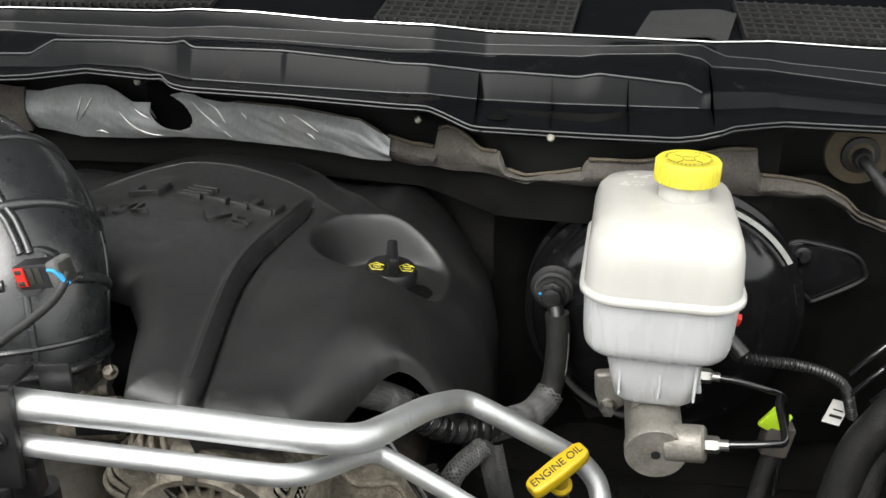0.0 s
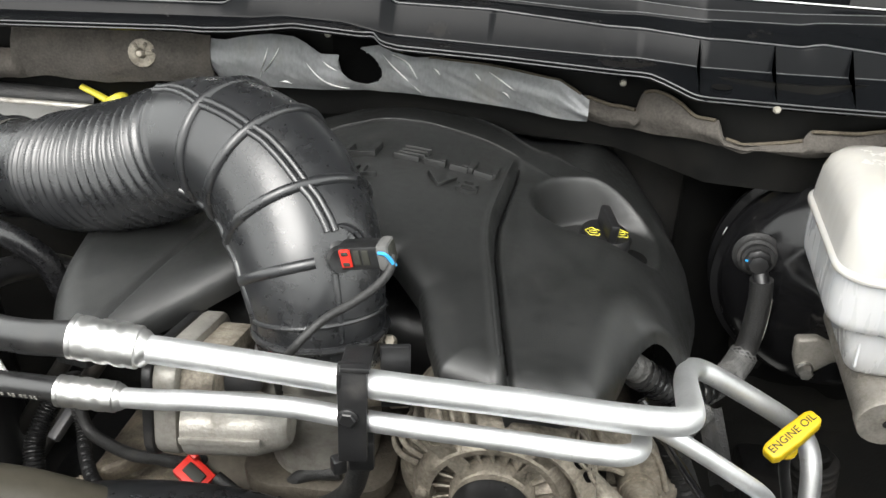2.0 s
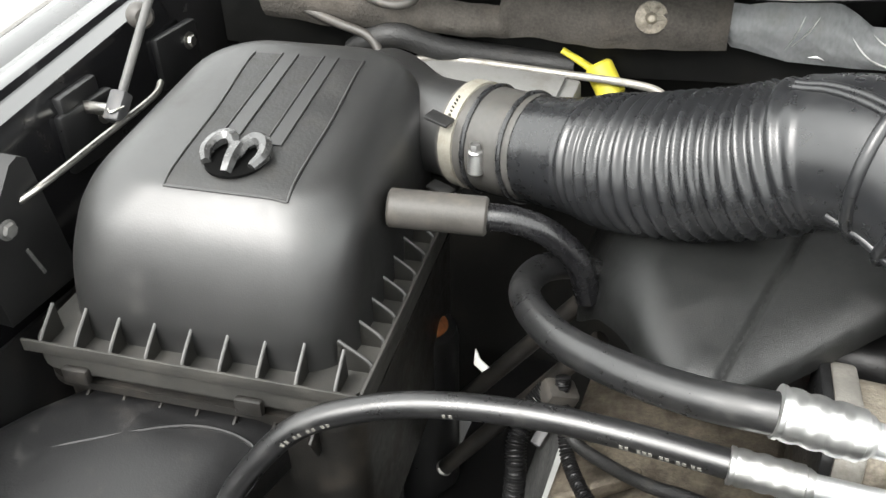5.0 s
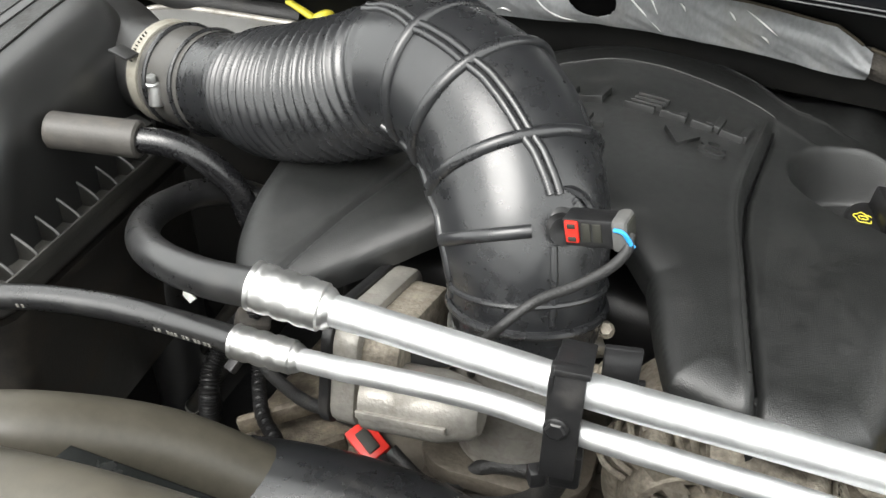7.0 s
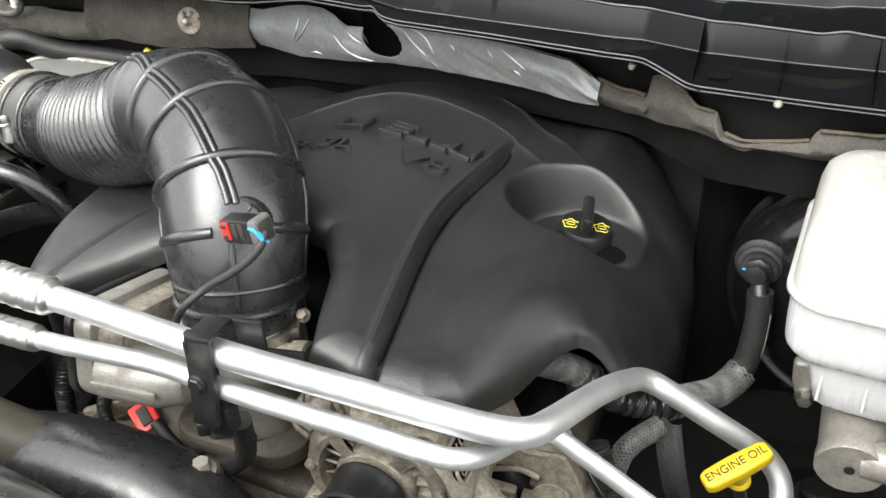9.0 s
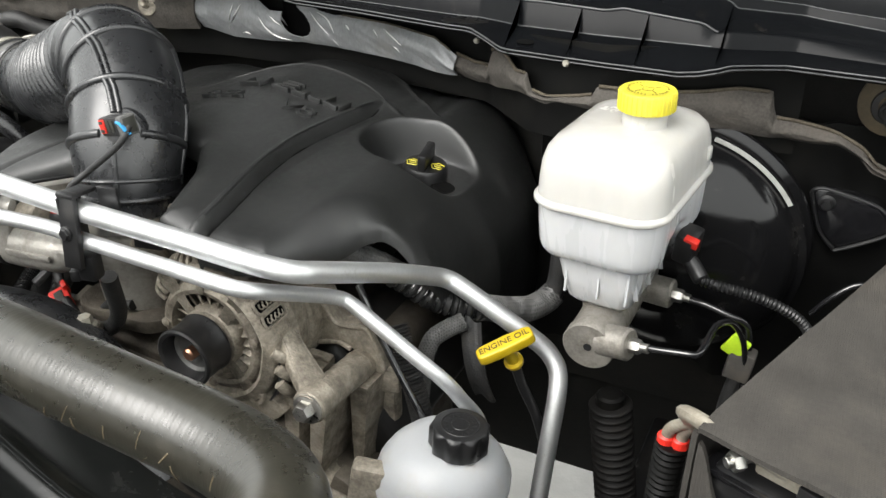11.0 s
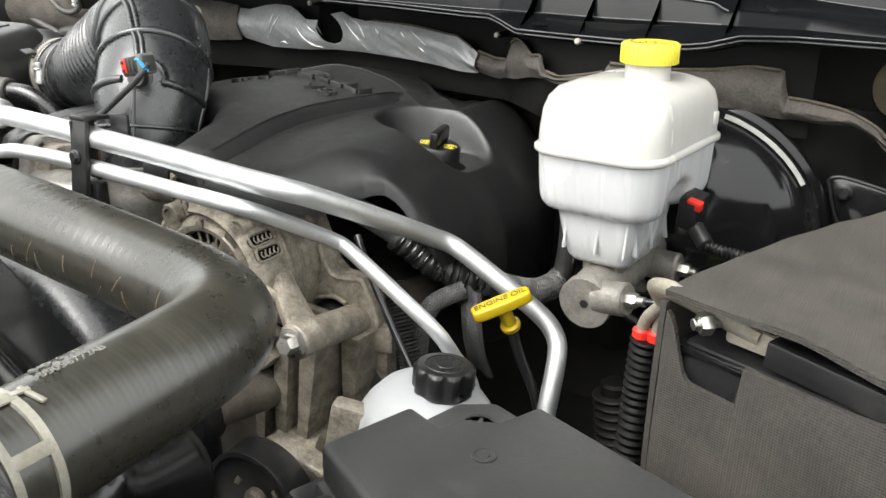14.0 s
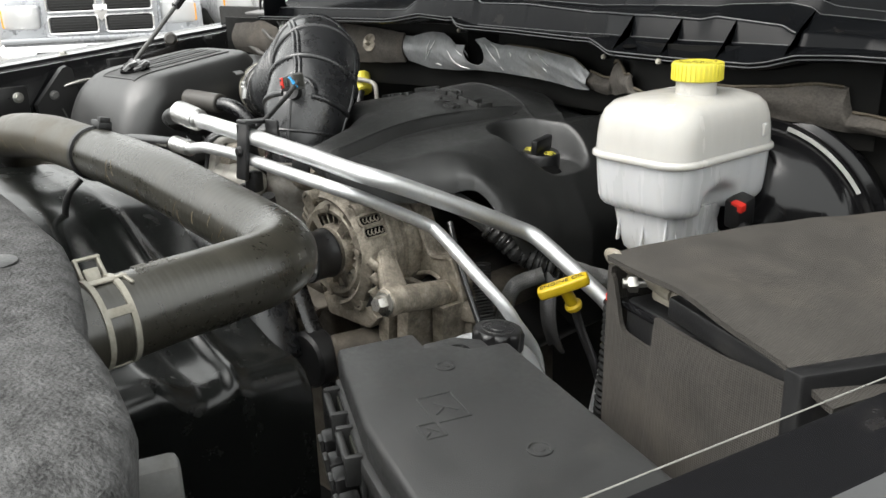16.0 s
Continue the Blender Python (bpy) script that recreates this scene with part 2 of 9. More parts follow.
MAT_TANK = material("milky_white_plastic", (0.45, 0.44, 0.415), 0.22, vary=0.05, scale=18, rough_vary=0.06, subsurface=0.35, dirt=(0.40, 0.385, 0.345), dirt_amount=0.12, dirt_scale=12, stretch=(1.0, 1.0, 0.25))
MAT_TANKLOW = material("milky_plastic_with_fluid", (0.46, 0.465, 0.47), 0.26, vary=0.08, scale=16, rough_vary=0.08, subsurface=0.3, dirt=(0.37, 0.375, 0.39), dirt_amount=0.20, dirt_scale=14, stretch=(1.0, 1.0, 0.14))
MAT_PSTANK = material("white_fluid_tank", (0.37, 0.38, 0.39), 0.35, vary=0.03, scale=30, subsurface=0.3, dirt=(0.36, 0.32, 0.25), dirt_amount=0.1, dirt_scale=25)
MAT_YELLOW = material("yellow_plastic", (0.50, 0.35, 0.010), 0.38, vary=0.06, scale=60, dirt=(0.42, 0.32, 0.04), dirt_amount=0.12, dirt_scale=50)
MAT_PALEYELLOW = material("pale_yellow_plastic", (0.62, 0.545, 0.050), 0.40, vary=0.06, scale=60, dirt=(0.42, 0.37, 0.08), dirt_amount=0.14, dirt_scale=60)
MAT_FELT = material("grey_insulation_felt", (0.072, 0.066, 0.059), 0.95, vary=0.35, scale=70, bump=0.6, bump_scale=300, dirt=(0.115, 0.100, 0.084), dirt_amount=0.25, dirt_scale=18, specular=0.15)
MAT_FELTEDGE = material("felt_edge", (0.085, 0.073, 0.056), 0.95, vary=0.5, scale=90, bump=0.5, specular=0.1)
MAT_FOIL = material("wrinkled_foil", (0.235, 0.240, 0.246), 0.50, 0.2, vary=0.25, scale=60, rough_vary=0.10, bump=0.25, bump_scale=120, dirt=(0.21, 0.19, 0.155), dirt_amount=0.22, dirt_scale=16, stretch=(1.0, 1.0, 0.5))
MAT_FABRIC = material("grey_battery_fabric", (0.048, 0.0445, 0.040), 0.9, vary=0.25, scale=60, bump=0.28, bump_scale=900, dirt=(0.074, 0.065, 0.054), dirt_amount=0.3, dirt_scale=9, specular=0.2, weave=190.0)
MAT_FUSE = material("grey_black_plastic", (0.034, 0.0345, 0.0345), 0.40, vary=0.15, scale=50, bump=0.12, bump_scale=1200, dirt=(0.06, 0.056, 0.052), dirt_amount=0.10, dirt_scale=20)
MAT_SPECKLE = material("speckled_foam", (0.068, 0.068, 0.068), 0.85, vary=0.8, scale=130, bump=0.9, bump_scale=420, specular=0.2)
MAT_RED = material("red_plastic", (0.60, 0.025, 0.015), 0.4, vary=0.1, scale=90)
MAT_BLUE = material("blue_plastic", (0.03, 0.30, 0.62), 0.4, vary=0.1, scale=90)
MAT_GREEN = material("lime_green_plastic", (0.52, 0.78, 0.03), 0.45, vary=0.1, scale=90)
MAT_CONN = material("dark_grey_connector", (0.05, 0.05, 0.052), 0.45, vary=0.15, scale=80, dirt=DUST, dirt_amount=0.15, dirt_scale=60)
MAT_TAPE = material("black_cloth_tape", (0.016, 0.016, 0.016), 0.55, vary=0.3, scale=80, bump=0.4, bump_scale=500, dirt=(0.060, 0.054, 0.047), dirt_amount=0.2, dirt_scale=40)
MAT_TAN = material("tan_rubber_boot", (0.135, 0.105, 0.062), 0.75, vary=0.25, scale=50, bump=0.2, dirt=(0.07, 0.058, 0.04), dirt_amount=0.3, dirt_scale=30)
MAT_BOOT = material("dark_tan_rubber", (0.085, 0.066, 0.040), 0.75, vary=0.3, scale=50, bump=0.2, dirt=(0.04, 0.033, 0.024), dirt_amount=0.35, dirt_scale=30)
MAT_GREYLABEL = material("grey_paper_label", (0.36, 0.355, 0.34), 0.7, vary=0.3, scale=300)
MAT_VOID = material("deep_black", (0.004, 0.004, 0.004), 0.95, vary=0.1, scale=80, specular=0.05)
MAT_WHITE = material("white_print", (0.78, 0.78, 0.75), 0.6, vary=0.08, scale=80)
MAT_DULLPRINT = material("worn_white_print", (0.17, 0.166, 0.15), 0.6, vary=0.4, scale=150)
MAT_INK = material("black_print", (0.02, 0.02, 0.015), 0.6, vary=0.1, scale=80)
MAT_CAPPRINT = material("olive_print", (0.17, 0.14, 0.02), 0.6, vary=0.1, scale=80)
MAT_SHROUD = material("shroud_black_plastic", (0.0065, 0.0074, 0.0070), 0.22, vary=0.2, scale=14, rough_vary=0.05, dirt=(0.03, 0.03, 0.027), dirt_amount=0.08, dirt_scale=30, specular=0.6)
MAT_RUST = material("rusty_steel", (0.33, 0.105, 0.030), 0.85, vary=0.5, scale=60, bump=0.5, bump_scale=300, dirt=(0.10, 0.050, 0.028), dirt_amount=0.4, dirt_scale=60)
MAT_COPPER = material("copper_bush", (0.55, 0.30, 0.20), 0.35, 1.0, vary=0.2, scale=80)
MAT_ASPHALT = material("asphalt", (0.22, 0.215, 0.205), 0.9, vary=0.3, scale=1.5, bump=0.5, bump_scale=60, dirt=(0.30, 0.285, 0.265), dirt_amount=0.3, dirt_scale=0.4)
MAT_SILVER = material("silver_car_paint", (0.36, 0.37, 0.39), 0.3, 0.3, vary=0.04, scale=3, coat=0.6)
MAT_PALEPAINT = material("white_car_paint", (0.50, 0.50, 0.50), 0.3, vary=0.03, scale=3, coat=0.6)
MAT_CHROME = material("bright_chrome", (0.86, 0.86, 0.86), 0.12, 1.0, vary=0.03, scale=10, rough_vary=0.04)
MAT_GRILLE = material("black_grille_mesh", (0.02, 0.02, 0.02), 0.5, vary=0.2, scale=40)
MAT_TYRE = material("tyre_rubber", (0.025, 0.025, 0.025), 0.8, vary=0.2, scale=30)
MAT_LENS = material("clear_lamp_lens", (0.85, 0.85, 0.85), 0.08, vary=0.03, scale=20, transmission=0.5)
MAT_AMBER = material("amber_lamp", (0.8, 0.35, 0.03), 0.2, vary=0.05, scale=20)
MAT_GLASS = material("dark_window_glass", (0.02, 0.025, 0.03), 0.05, vary=0.05, scale=4, rough_vary=0.01)


# ---- mesh tools ----
def part(name, bm, mat, parent=None, label="", smooth=True, angle=40):
    """Link a bmesh as one mesh object, under a thing or a part; its points are given in world metres."""
    bmesh.ops.recalc_face_normals(bm, faces=bm.faces)
    me = bpy.data.meshes.new(name)
    if smooth:
        for f in bm.faces:
            f.smooth = True
        for e in bm.edges:
            if len(e.link_faces) == 2 and e.calc_face_angle(0) > radians(angle):
                e.smooth = False
    bm.to_mesh(me)
    bm.free()
    me.materials.append(mat)
    ob = new(name, me)
    if parent:
        ob.parent = parent
        ob.matrix_parent_inverse = base_of(parent).inverted()
    if label:
        ob["label"] = label
    return ob


def base_of(ob):
    m = Matrix.Translation(ob.location)
    return m if not ob.parent else base_of(ob.parent) @ ob.matrix_parent_inverse @ m


def thing(name, at, label, category, group="", kind=""):
    """An empty at the base of a thing; its parts hang under it."""
    e = new(name)
    e.location = at
    e.empty_display_size = 0.02
    return tagged(e, label, category, group, kind)


def spline(points, n):
    """n points along a smooth curve through the given points, evenly spaced."""
    p = [Vector(q) for q in points]
    p = [p[0] * 2 - p[1]] + p + [p[-1] * 2 - p[-2]]
    fine = []
    for i in range(1, len(p) - 2):
        a, b, c, d = p[i - 1], p[i], p[i + 1], p[i + 2]
        for k in range(24):
            u = k / 24
            fine.append(0.5 * ((2 * b) + (c - a) * u + (2 * a - 5 * b + 4 * c - d) * u * u + (3 * b - a - 3 * c + d) * u ** 3))
    fine.append(p[-2])
    run = [0.0]
    for a, b in zip(fine, fine[1:]):
        run.append(run[-1] + (b - a).length)
    out, j = [], 0
    for k in range(n):
        s = run[-1] * k / (n - 1)
        while j < len(run) - 2 and run[j + 1] < s:
            j += 1
        u = (s - run[j]) / max(run[j + 1] - run[j], 1e-9)
        out.append(fine[j].lerp(fine[j + 1], min(max(u, 0), 1)))
    return out


def frames_along(c):
    """A turning-free frame (side, up, forward) at each point of a curve."""
    out, side = [], None
    for i, q in enumerate(c):
        fwd = (c[min(i + 1, len(c) - 1)] - c[max(i - 1, 0)]).normalized()
        if side is None:
            side = fwd.cross(Vector((0, 0, 1)) if abs(fwd.z) < 0.9 else Vector((0, 1, 0))).normalized()
        side = (side - fwd * side.dot(fwd)).normalized()
        out.append((side, side.cross(fwd).normalized(), fwd))
    return out


def bm_tube(points, radius, seg=16, n=0, caps=True, bm=None, squash=1.0, hollow=0.0):
    """A round tube along a smooth curve; radius is a number or a function of the run 0..1."""
    bm = bm or bmesh.new()
    n = n or max(12, len(points) * 8)
    c = spline(points, n)
    fr = frames_along(c)
    rings = []
    for i, (q, (s, u, f)) in enumerate(zip(c, fr)):
        r = radius(i / (n - 1)) if callable(radius) else radius
        rings.append([bm.verts.new(q + (s * math.cos(2 * math.pi * k / seg) + u * (squash * math.sin(2 * math.pi * k / seg))) * r) for k in range(seg)])
    for a, b in zip(rings, rings[1:]):
        for k in range(seg):
            bm.faces.new((a[k], a[(k + 1) % seg], b[(k + 1) % seg], b[k]))
    if caps:
        bm.faces.new(rings[0])
        bm.faces.new(rings[-1])
    return bm


def bm_lathe(profile, m=Matrix(), seg=32, bm=None, wobble=None):
    """A turned shape from (radius, height) pairs, about its own z axis, placed by m."""
    bm = bm or bmesh.new()
    rings = []
    for r, z in profile:
        if r < 1e-6:
            rings.append([bm.verts.new(m @ Vector((0, 0, z)))])
        else:
            rings.append([bm.verts.new(m @ Vector((rr * math.cos(a), rr * math.sin(a), z)))
                          for k in range(seg) for a in (2 * math.pi * k / seg,) for rr in (r * (wobble(a, z) if wobble else 1),)])
    for a, b in zip(rings, rings[1:]):
        for k in range(seg):
            q = [a[k % len(a)], a[(k + 1) % len(a)], b[(k + 1) % len(b)], b[k % len(b)]]
            q = [v for i, v in enumerate(q) if v not in q[:i]]
            if len(q) > 2:
                bm.faces.new(q)
    for ring, z in ((rings[0], profile[0][1]), (rings[-1], profile[-1][1])):
        if len(ring) > 2:
            bm.faces.new(ring)
    return bm


def axis(at, to, spin=0.0):
    """A pose at a point whose z axis points towards another point."""
    d = Vector(to) - Vector(at)
    return Matrix.Translation(at) @ d.to_track_quat("Z", "Y").to_matrix().to_4x4() @ Matrix.Rotation(spin, 4, "Z")


def bm_rod(a, b, r, seg=20, bevel=0.0, bm=None):
    h = (Vector(b) - Vector(a)).length
    e = min(bevel, r * 0.6, h * 0.4)
    prof = [(r - e, 0), (r, e), (r, h - e), (r - e, h)] if e else [(r, 0), (r, h)]
    return bm_lathe(prof, axis(a, b), seg, bm)


def bm_box(size, m=Matrix(), bevel=0.002, segs=2, bm=None, taper=(1, 1)):
    """A box with rounded edges, centred on its pose; taper scales its top."""
    b = bmesh.new()
    bmesh.ops.create_cube(b, size=1)
    for v in b.verts:
        k = (taper[0], taper[1]) if v.co.z > 0 else (1, 1)
        v.co = Vector((v.co.x * size[0] * k[0], v.co.y * size[1] * k[1], v.co.z * size[2]))
    if bevel:
        bmesh.ops.bevel(b, geom=list(b.edges), offset=min(bevel, min(size) * 0.45), segments=segs, profile=0.5, affect="EDGES")
    b.transform(m)
    return merge(bm, b)


def merge(bm, b):
    """Join b into bm."""
    if bm is None:
        return b
    me = bpy.data.meshes.new("join")
    b.to_mesh(me)
    b.free()
    bm.from_mesh(me)
    bpy.data.meshes.remove(me)
    return bm


def bm_prism(outline, z0, z1, m=Matrix(), bevel=0.0, segs=2, bm=None):
    """A plate: a flat outline drawn up from z0 to z1."""
    b = bmesh.new()
    f = b.faces.new([b.verts.new((x, y, z0)) for x, y in outline])
    up = bmesh.ops.extrude_face_region(b, geom=[f])
    bmesh.ops.translate(b, verts=[v for v in up["geom"] if isinstance(v, bmesh.types.BMVert)], vec=(0, 0, z1 - z0))
    bmesh.ops.recalc_face_normals(b, faces=b.faces)
    if bevel:
        bmesh.ops.bevel(b, geom=[e for e in b.edges if len(e.link_faces) == 2 and e.calc_face_angle(0) > 0.5], offset=bevel, segments=segs, profile=0.5, affect="EDGES")
    b.transform(m)
    return merge(bm, b)


def bm_hex(at, to, across, height, bm=None, flange=0.0):
    """A hexagonal bolt head, with a washer flange if wanted."""
    m = axis(at, to)
    r = across / 1.732
    b = bm_lathe([(r * 0.98, 0), (r, height * 0.15), (r, height * 0.8), (r * 0.84, height)], m, 6)
    if flange:
        bm_lathe([(flange, -0.0005), (flange, 0.0012), (flange * 0.8, 0.0022)], m, 20, b)
    return merge(bm, b)


def rounded(w, h, r, n=5):
    """The outline of a rounded rectangle about the origin."""
    out = []
    for cx, cy, a0 in ((w / 2 - r, h / 2 - r, 0), (-w / 2 + r, h / 2 - r, 90), (-w / 2 + r, -h / 2 + r, 180), (w / 2 - r, -h / 2 + r, 270)):
        for k in range(n + 1):
            a = radians(a0 + 90 * k / n)
            out.append((cx + r * math.cos(a), cy + r * math.sin(a)))
    return out


def bm_loft(sections, bm=None, caps=True):
    """A skin over outlines with equal numbers of points."""
    bm = bm or bmesh.new()
    rings = [[bm.verts.new(q) for q in s] for s in sections]
    for a, b in zip(rings, rings[1:]):
        for k in range(len(a)):
            bm.faces.new((a[k], a[(k + 1) % len(a)], b[(k + 1) % len(b)], b[k]))
    if caps:
        bm.faces.new(rings[0])
        bm.faces.new(rings[-1])
    return bm


def bm_sheet(fn, nu, nv, thick=0.0):
    """A curved sheet from fn(u, v), with u and v in 0..1, and a thickness."""
    bm = bmesh.new()
    g = [[bm.verts.new(fn(i / nu, j / nv)) for j in range(nv + 1)] for i in range(nu + 1)]
    for i in range(nu):
        for j in range(nv):
            bm.faces.new((g[i][j], g[i + 1][j], g[i + 1][j + 1], g[i][j + 1]))
    if thick:
        bmesh.ops.recalc_face_normals(bm, faces=bm.faces)
        bmesh.ops.solidify(bm, geom=list(bm.faces), thickness=thick)
    return bm


def lettering(name, body, size, m, mat, parent, depth=0.0004, align="CENTER", label=""):
    cu = bpy.data.curves.new(name, "FONT")
    cu.body, cu.size, cu.extrude, cu.align_x, cu.align_y = body, size, depth, align, "CENTER"
    tmp = bpy.data.objects.new(name, cu)
    me = bpy.data.meshes.new_from_object(tmp)
    bpy.data.objects.remove(tmp)
    me.transform(m)
    me.materials.append(mat)
    ob = new(name, me)
    if parent:
        ob.parent = parent
        ob.matrix_parent_inverse = base_of(parent).inverted()
    if label:
        ob["label"] = label
    return ob


def smooth01(a, b, x):
    t = min(max((x - a) / (b - a), 0), 1)
    return t * t * (3 - 2 * t)


def curve_of(pairs):
    """A piecewise linear function through (x, value) pairs, softened."""
    xs, ys = [p[0] for p in pairs], [p[1] for p in pairs]
    return lambda x: float(np.interp(x, xs, ys))


# ---- the setting: ground, body shell of the vehicle ----
def build_ground():
    bm = bm_sheet(lambda u, v: Vector(((u - 0.5) * 600, (v - 0.5) * 600, 0)), 12, 12)
    tagged(part("ground", bm, MAT_ASPHALT), "pale dry asphalt of a car lot", "ground", kind="structure")


def sheet_strip(xs, top, bottom, yf, thick, waves=0.004, seed=1.0, rows=8, step=0.008):
    """A hanging strip: top and bottom heights and the depth y as functions of x, with soft waves."""
    x0, x1 = xs
    n = int((x1 - x0) / step)

    def at(u, v):
        x = x0 + (x1 - x0) * u
        z = bottom(x) + (top(x) - bottom(x)) * v
        w = noise.noise((x * 14 + seed, v * 1.6, seed)) * waves + noise.noise((x * 45, v * 4 + seed, 3)) * waves * 0.35
        return Vector((x, yf(x) - math.sin(v * math.pi) * 0.010 + w, z + noise.noise((x * 30, seed, 9)) * waves * 0.5))
    return bm_sheet(at, n, rows, thick)


FELT_Y = curve_of([(-1.1, 0.85), (-0.95, 0.87), (-0.66, 0.887), (-0.57, 0.905), (-0.415, 0.905), (-0.26, 0.888), (-0.13, 0.865), (-0.105, 0.845), (-0.04, 0.785), (0.042, 0.775), (0.12, 0.80), (0.225, 0.835), (0.30, 0.84), (0.45, 0.82)])


def build_firewall():
    w = part("firewall", bm_box((2.0, 0.02, 0.75), pose(-0.35, 0.975, 0.93), 0.004), MAT_FIREWALL)
    tagged(w, "black painted steel firewall behind the engine", "firewall", kind="structure")
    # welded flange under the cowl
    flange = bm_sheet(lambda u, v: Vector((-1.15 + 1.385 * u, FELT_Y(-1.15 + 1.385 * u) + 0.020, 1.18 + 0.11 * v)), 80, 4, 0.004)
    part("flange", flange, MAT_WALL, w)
    for x, y, z in ((-0.131, 0.855, 1.262), (0.006, 0.776, 1.271), (-0.454, 0.897, 1.283)):
        stud = part("stud", bm_rod((x, y + 0.002, z), (x, FELT_Y(x) + 0.022, z), 0.004, 10), MAT_DARK, w)
        part("bolt", bm_hex((x, y, z), (x, y - 1, z + 0.2), 0.0050, 0.003, flange=0.0036), MAT_CLAMP, stud)
    bulge = bm_sheet(lambda u, v: Vector((-0.30 + 0.9 * u, 0.955 - 0.05 * math.sin(u * math.pi) * math.sin(v * math.pi), 0.75 + 0.40 * v)), 30, 16, 0.004)
    part("pressed_panel", bulge, MAT_FIREWALL, w)
    # cover plate with two bolts beside the brake booster
    m = pose(0.335, 0.925, 1.05, 90, 0, 0)
    p = part("cover_plate", bm_prism([(-0.075, 0.085), (0.0, 0.09), (0.06, 0.045), (0.075, -0.03), (0.055, -0.075), (0.0, -0.08), (-0.075, -0.03)], 0, 0.012, m, 0.005), MAT_BLACK, w)
    for a, b in ((0.045, -0.052), (-0.05, 0.06)):
        q = m @ Vector((a, b, 0.012))
        part("stud_nut", bm_lathe([(0.014, 0), (0.014, 0.004), (0.006, 0.006), (0.006, 0.012)], axis(q, q + Vector((0, -1, 0))), 18), MAT_BLACK, p)


def build_insulation():
    # felt on the passenger side
    top = curve_of([(-1.087, 1.2753), (-0.99, 1.2856), (-0.949, 1.2709), (-0.939, 1.2533), (-0.873, 1.2482), (-0.8085, 1.248), (-0.8065, 1.2832), (-0.714, 1.2846), (-0.596, 1.2721)])
    bot = curve_of([(-1.087, 1.2278), (-1.007, 1.2194), (-0.894, 1.2199), (-0.772, 1.2236), (-0.713, 1.2201), (-0.592, 1.2255)])
    f = part("insulation_mat", sheet_strip((-1.08, -0.590), top, bot, FELT_Y, 0.006, 0.005, 2.0, step=0.004), MAT_FELT)
    tagged(f, "dusty grey felt insulation mat on the firewall", "insulation", "insulation mats")
    m = axis((-0.662, 0.874, 1.256), (-0.62, 0.5, 1.35))
    clip = part("clip_disc", bm_lathe([(0.016, 0), (0.0155, 0.0015), (0.006, 0.003), (0.005, 0.010), (0.003, 0.012)], m, 20), MAT_CAST, f, "bent dull steel clip")
    for a in range(3):
        q = m @ Matrix.Rotation(a * 1.1, 4, "Z")
        part("prong", bm_box((0.018, 0.004, 0.0015), q @ pose(0.004, 0, 0.006, 0, 18, 0), 0.0005), MAT_CAST, clip)
    # foil faced stretch, with a round hole cut through it
    top = curve_of([(-0.601, 1.271), (-0.574, 1.2686), (-0.542, 1.2758), (-0.521, 1.2784), (-0.494, 1.2772), (-0.479, 1.2699), (-0.464, 1.2596), (-0.443, 1.2600), (-0.418, 1.2697), (-0.397, 1.274), (-0.381, 1.2672),
                    (-0.354, 1.2637), (-0.337, 1.266), (-0.274, 1.2633), (-0.222, 1.2578), (-0.196, 1.2555), (-0.18, 1.2474), (-0.164, 1.2375)])
    bot = curve_of([(-0.605, 1.2494), (-0.585, 1.2255), (-0.532, 1.2163), (-0.463, 1.2167), (-0.415, 1.2205), (-0.359, 1.221), (-0.29, 1.2191), (-0.224, 1.2149), (-0.191, 1.2115), (-0.165, 1.2121)])

    def foil_y(x, v):
        fold = 0.0010 * math.sin(x * 95 + 7 * v) * max(0, noise.noise((x * 9, v, 4.0))) + 0.0045 * noise.noise((x * 11 + v * 1.5, v * 1.5, 1.0)) + 0.0013 * noise.noise((x * 60 + v * 5, v * 4, 8.0))
        return FELT_Y(x) - 0.004 - 0.008 * math.sin(v * math.pi) + fold

    def foil(u, v):
        x = -0.603 + 0.440 * u
        z = bot(x) + (top(x) - bot(x)) * v
        return Vector((x, foil_y(x, v), z))
    bm = bm_sheet(foil, 240, 32, 0.0)
    hx, hz, ca, sa = -0.4185, 1.2492, math.cos(-0.42), math.sin(-0.42)

    def across(q):
        """Place of a point in the hole's own axes, 1 on its rim."""
        dx, dz = q.x - hx, q.z - hz
        return (dx * ca + dz * sa) / 0.0272, (dz * ca - dx * sa) / 0.0190
    for v in bm.verts:
        a, b = across(v.co)
        d = math.hypot(a, b)
        if abs(d - 1) < 0.055:
            a, b = a / d * 0.0272, b / d * 0.0190
            v.co.x, v.co.z = hx + a * ca - b * sa, hz + a * sa + b * ca
    gone = [q for q in bm.faces if math.hypot(*across(q.calc_center_median())) < 0.985]
    bmesh.ops.delete(bm, geom=gone, context="FACES")
    bmesh.ops.solidify(bm, geom=list(bm.faces), thickness=0.0012)
    f = tagged(part("foil_heat_shield", bm, MAT_FOIL, angle=60), "wrinkled dirty aluminium foil heat shield with a round hole", "heat shield")
    part("hole_backing", bm_sheet(lambda u, v: Vector((hx - 0.035 + 0.07 * u, 0.919, hz - 0.026 + 0.06 * v)), 2, 2, 0.002), MAT_VOID, f, "black gap behind the hole")
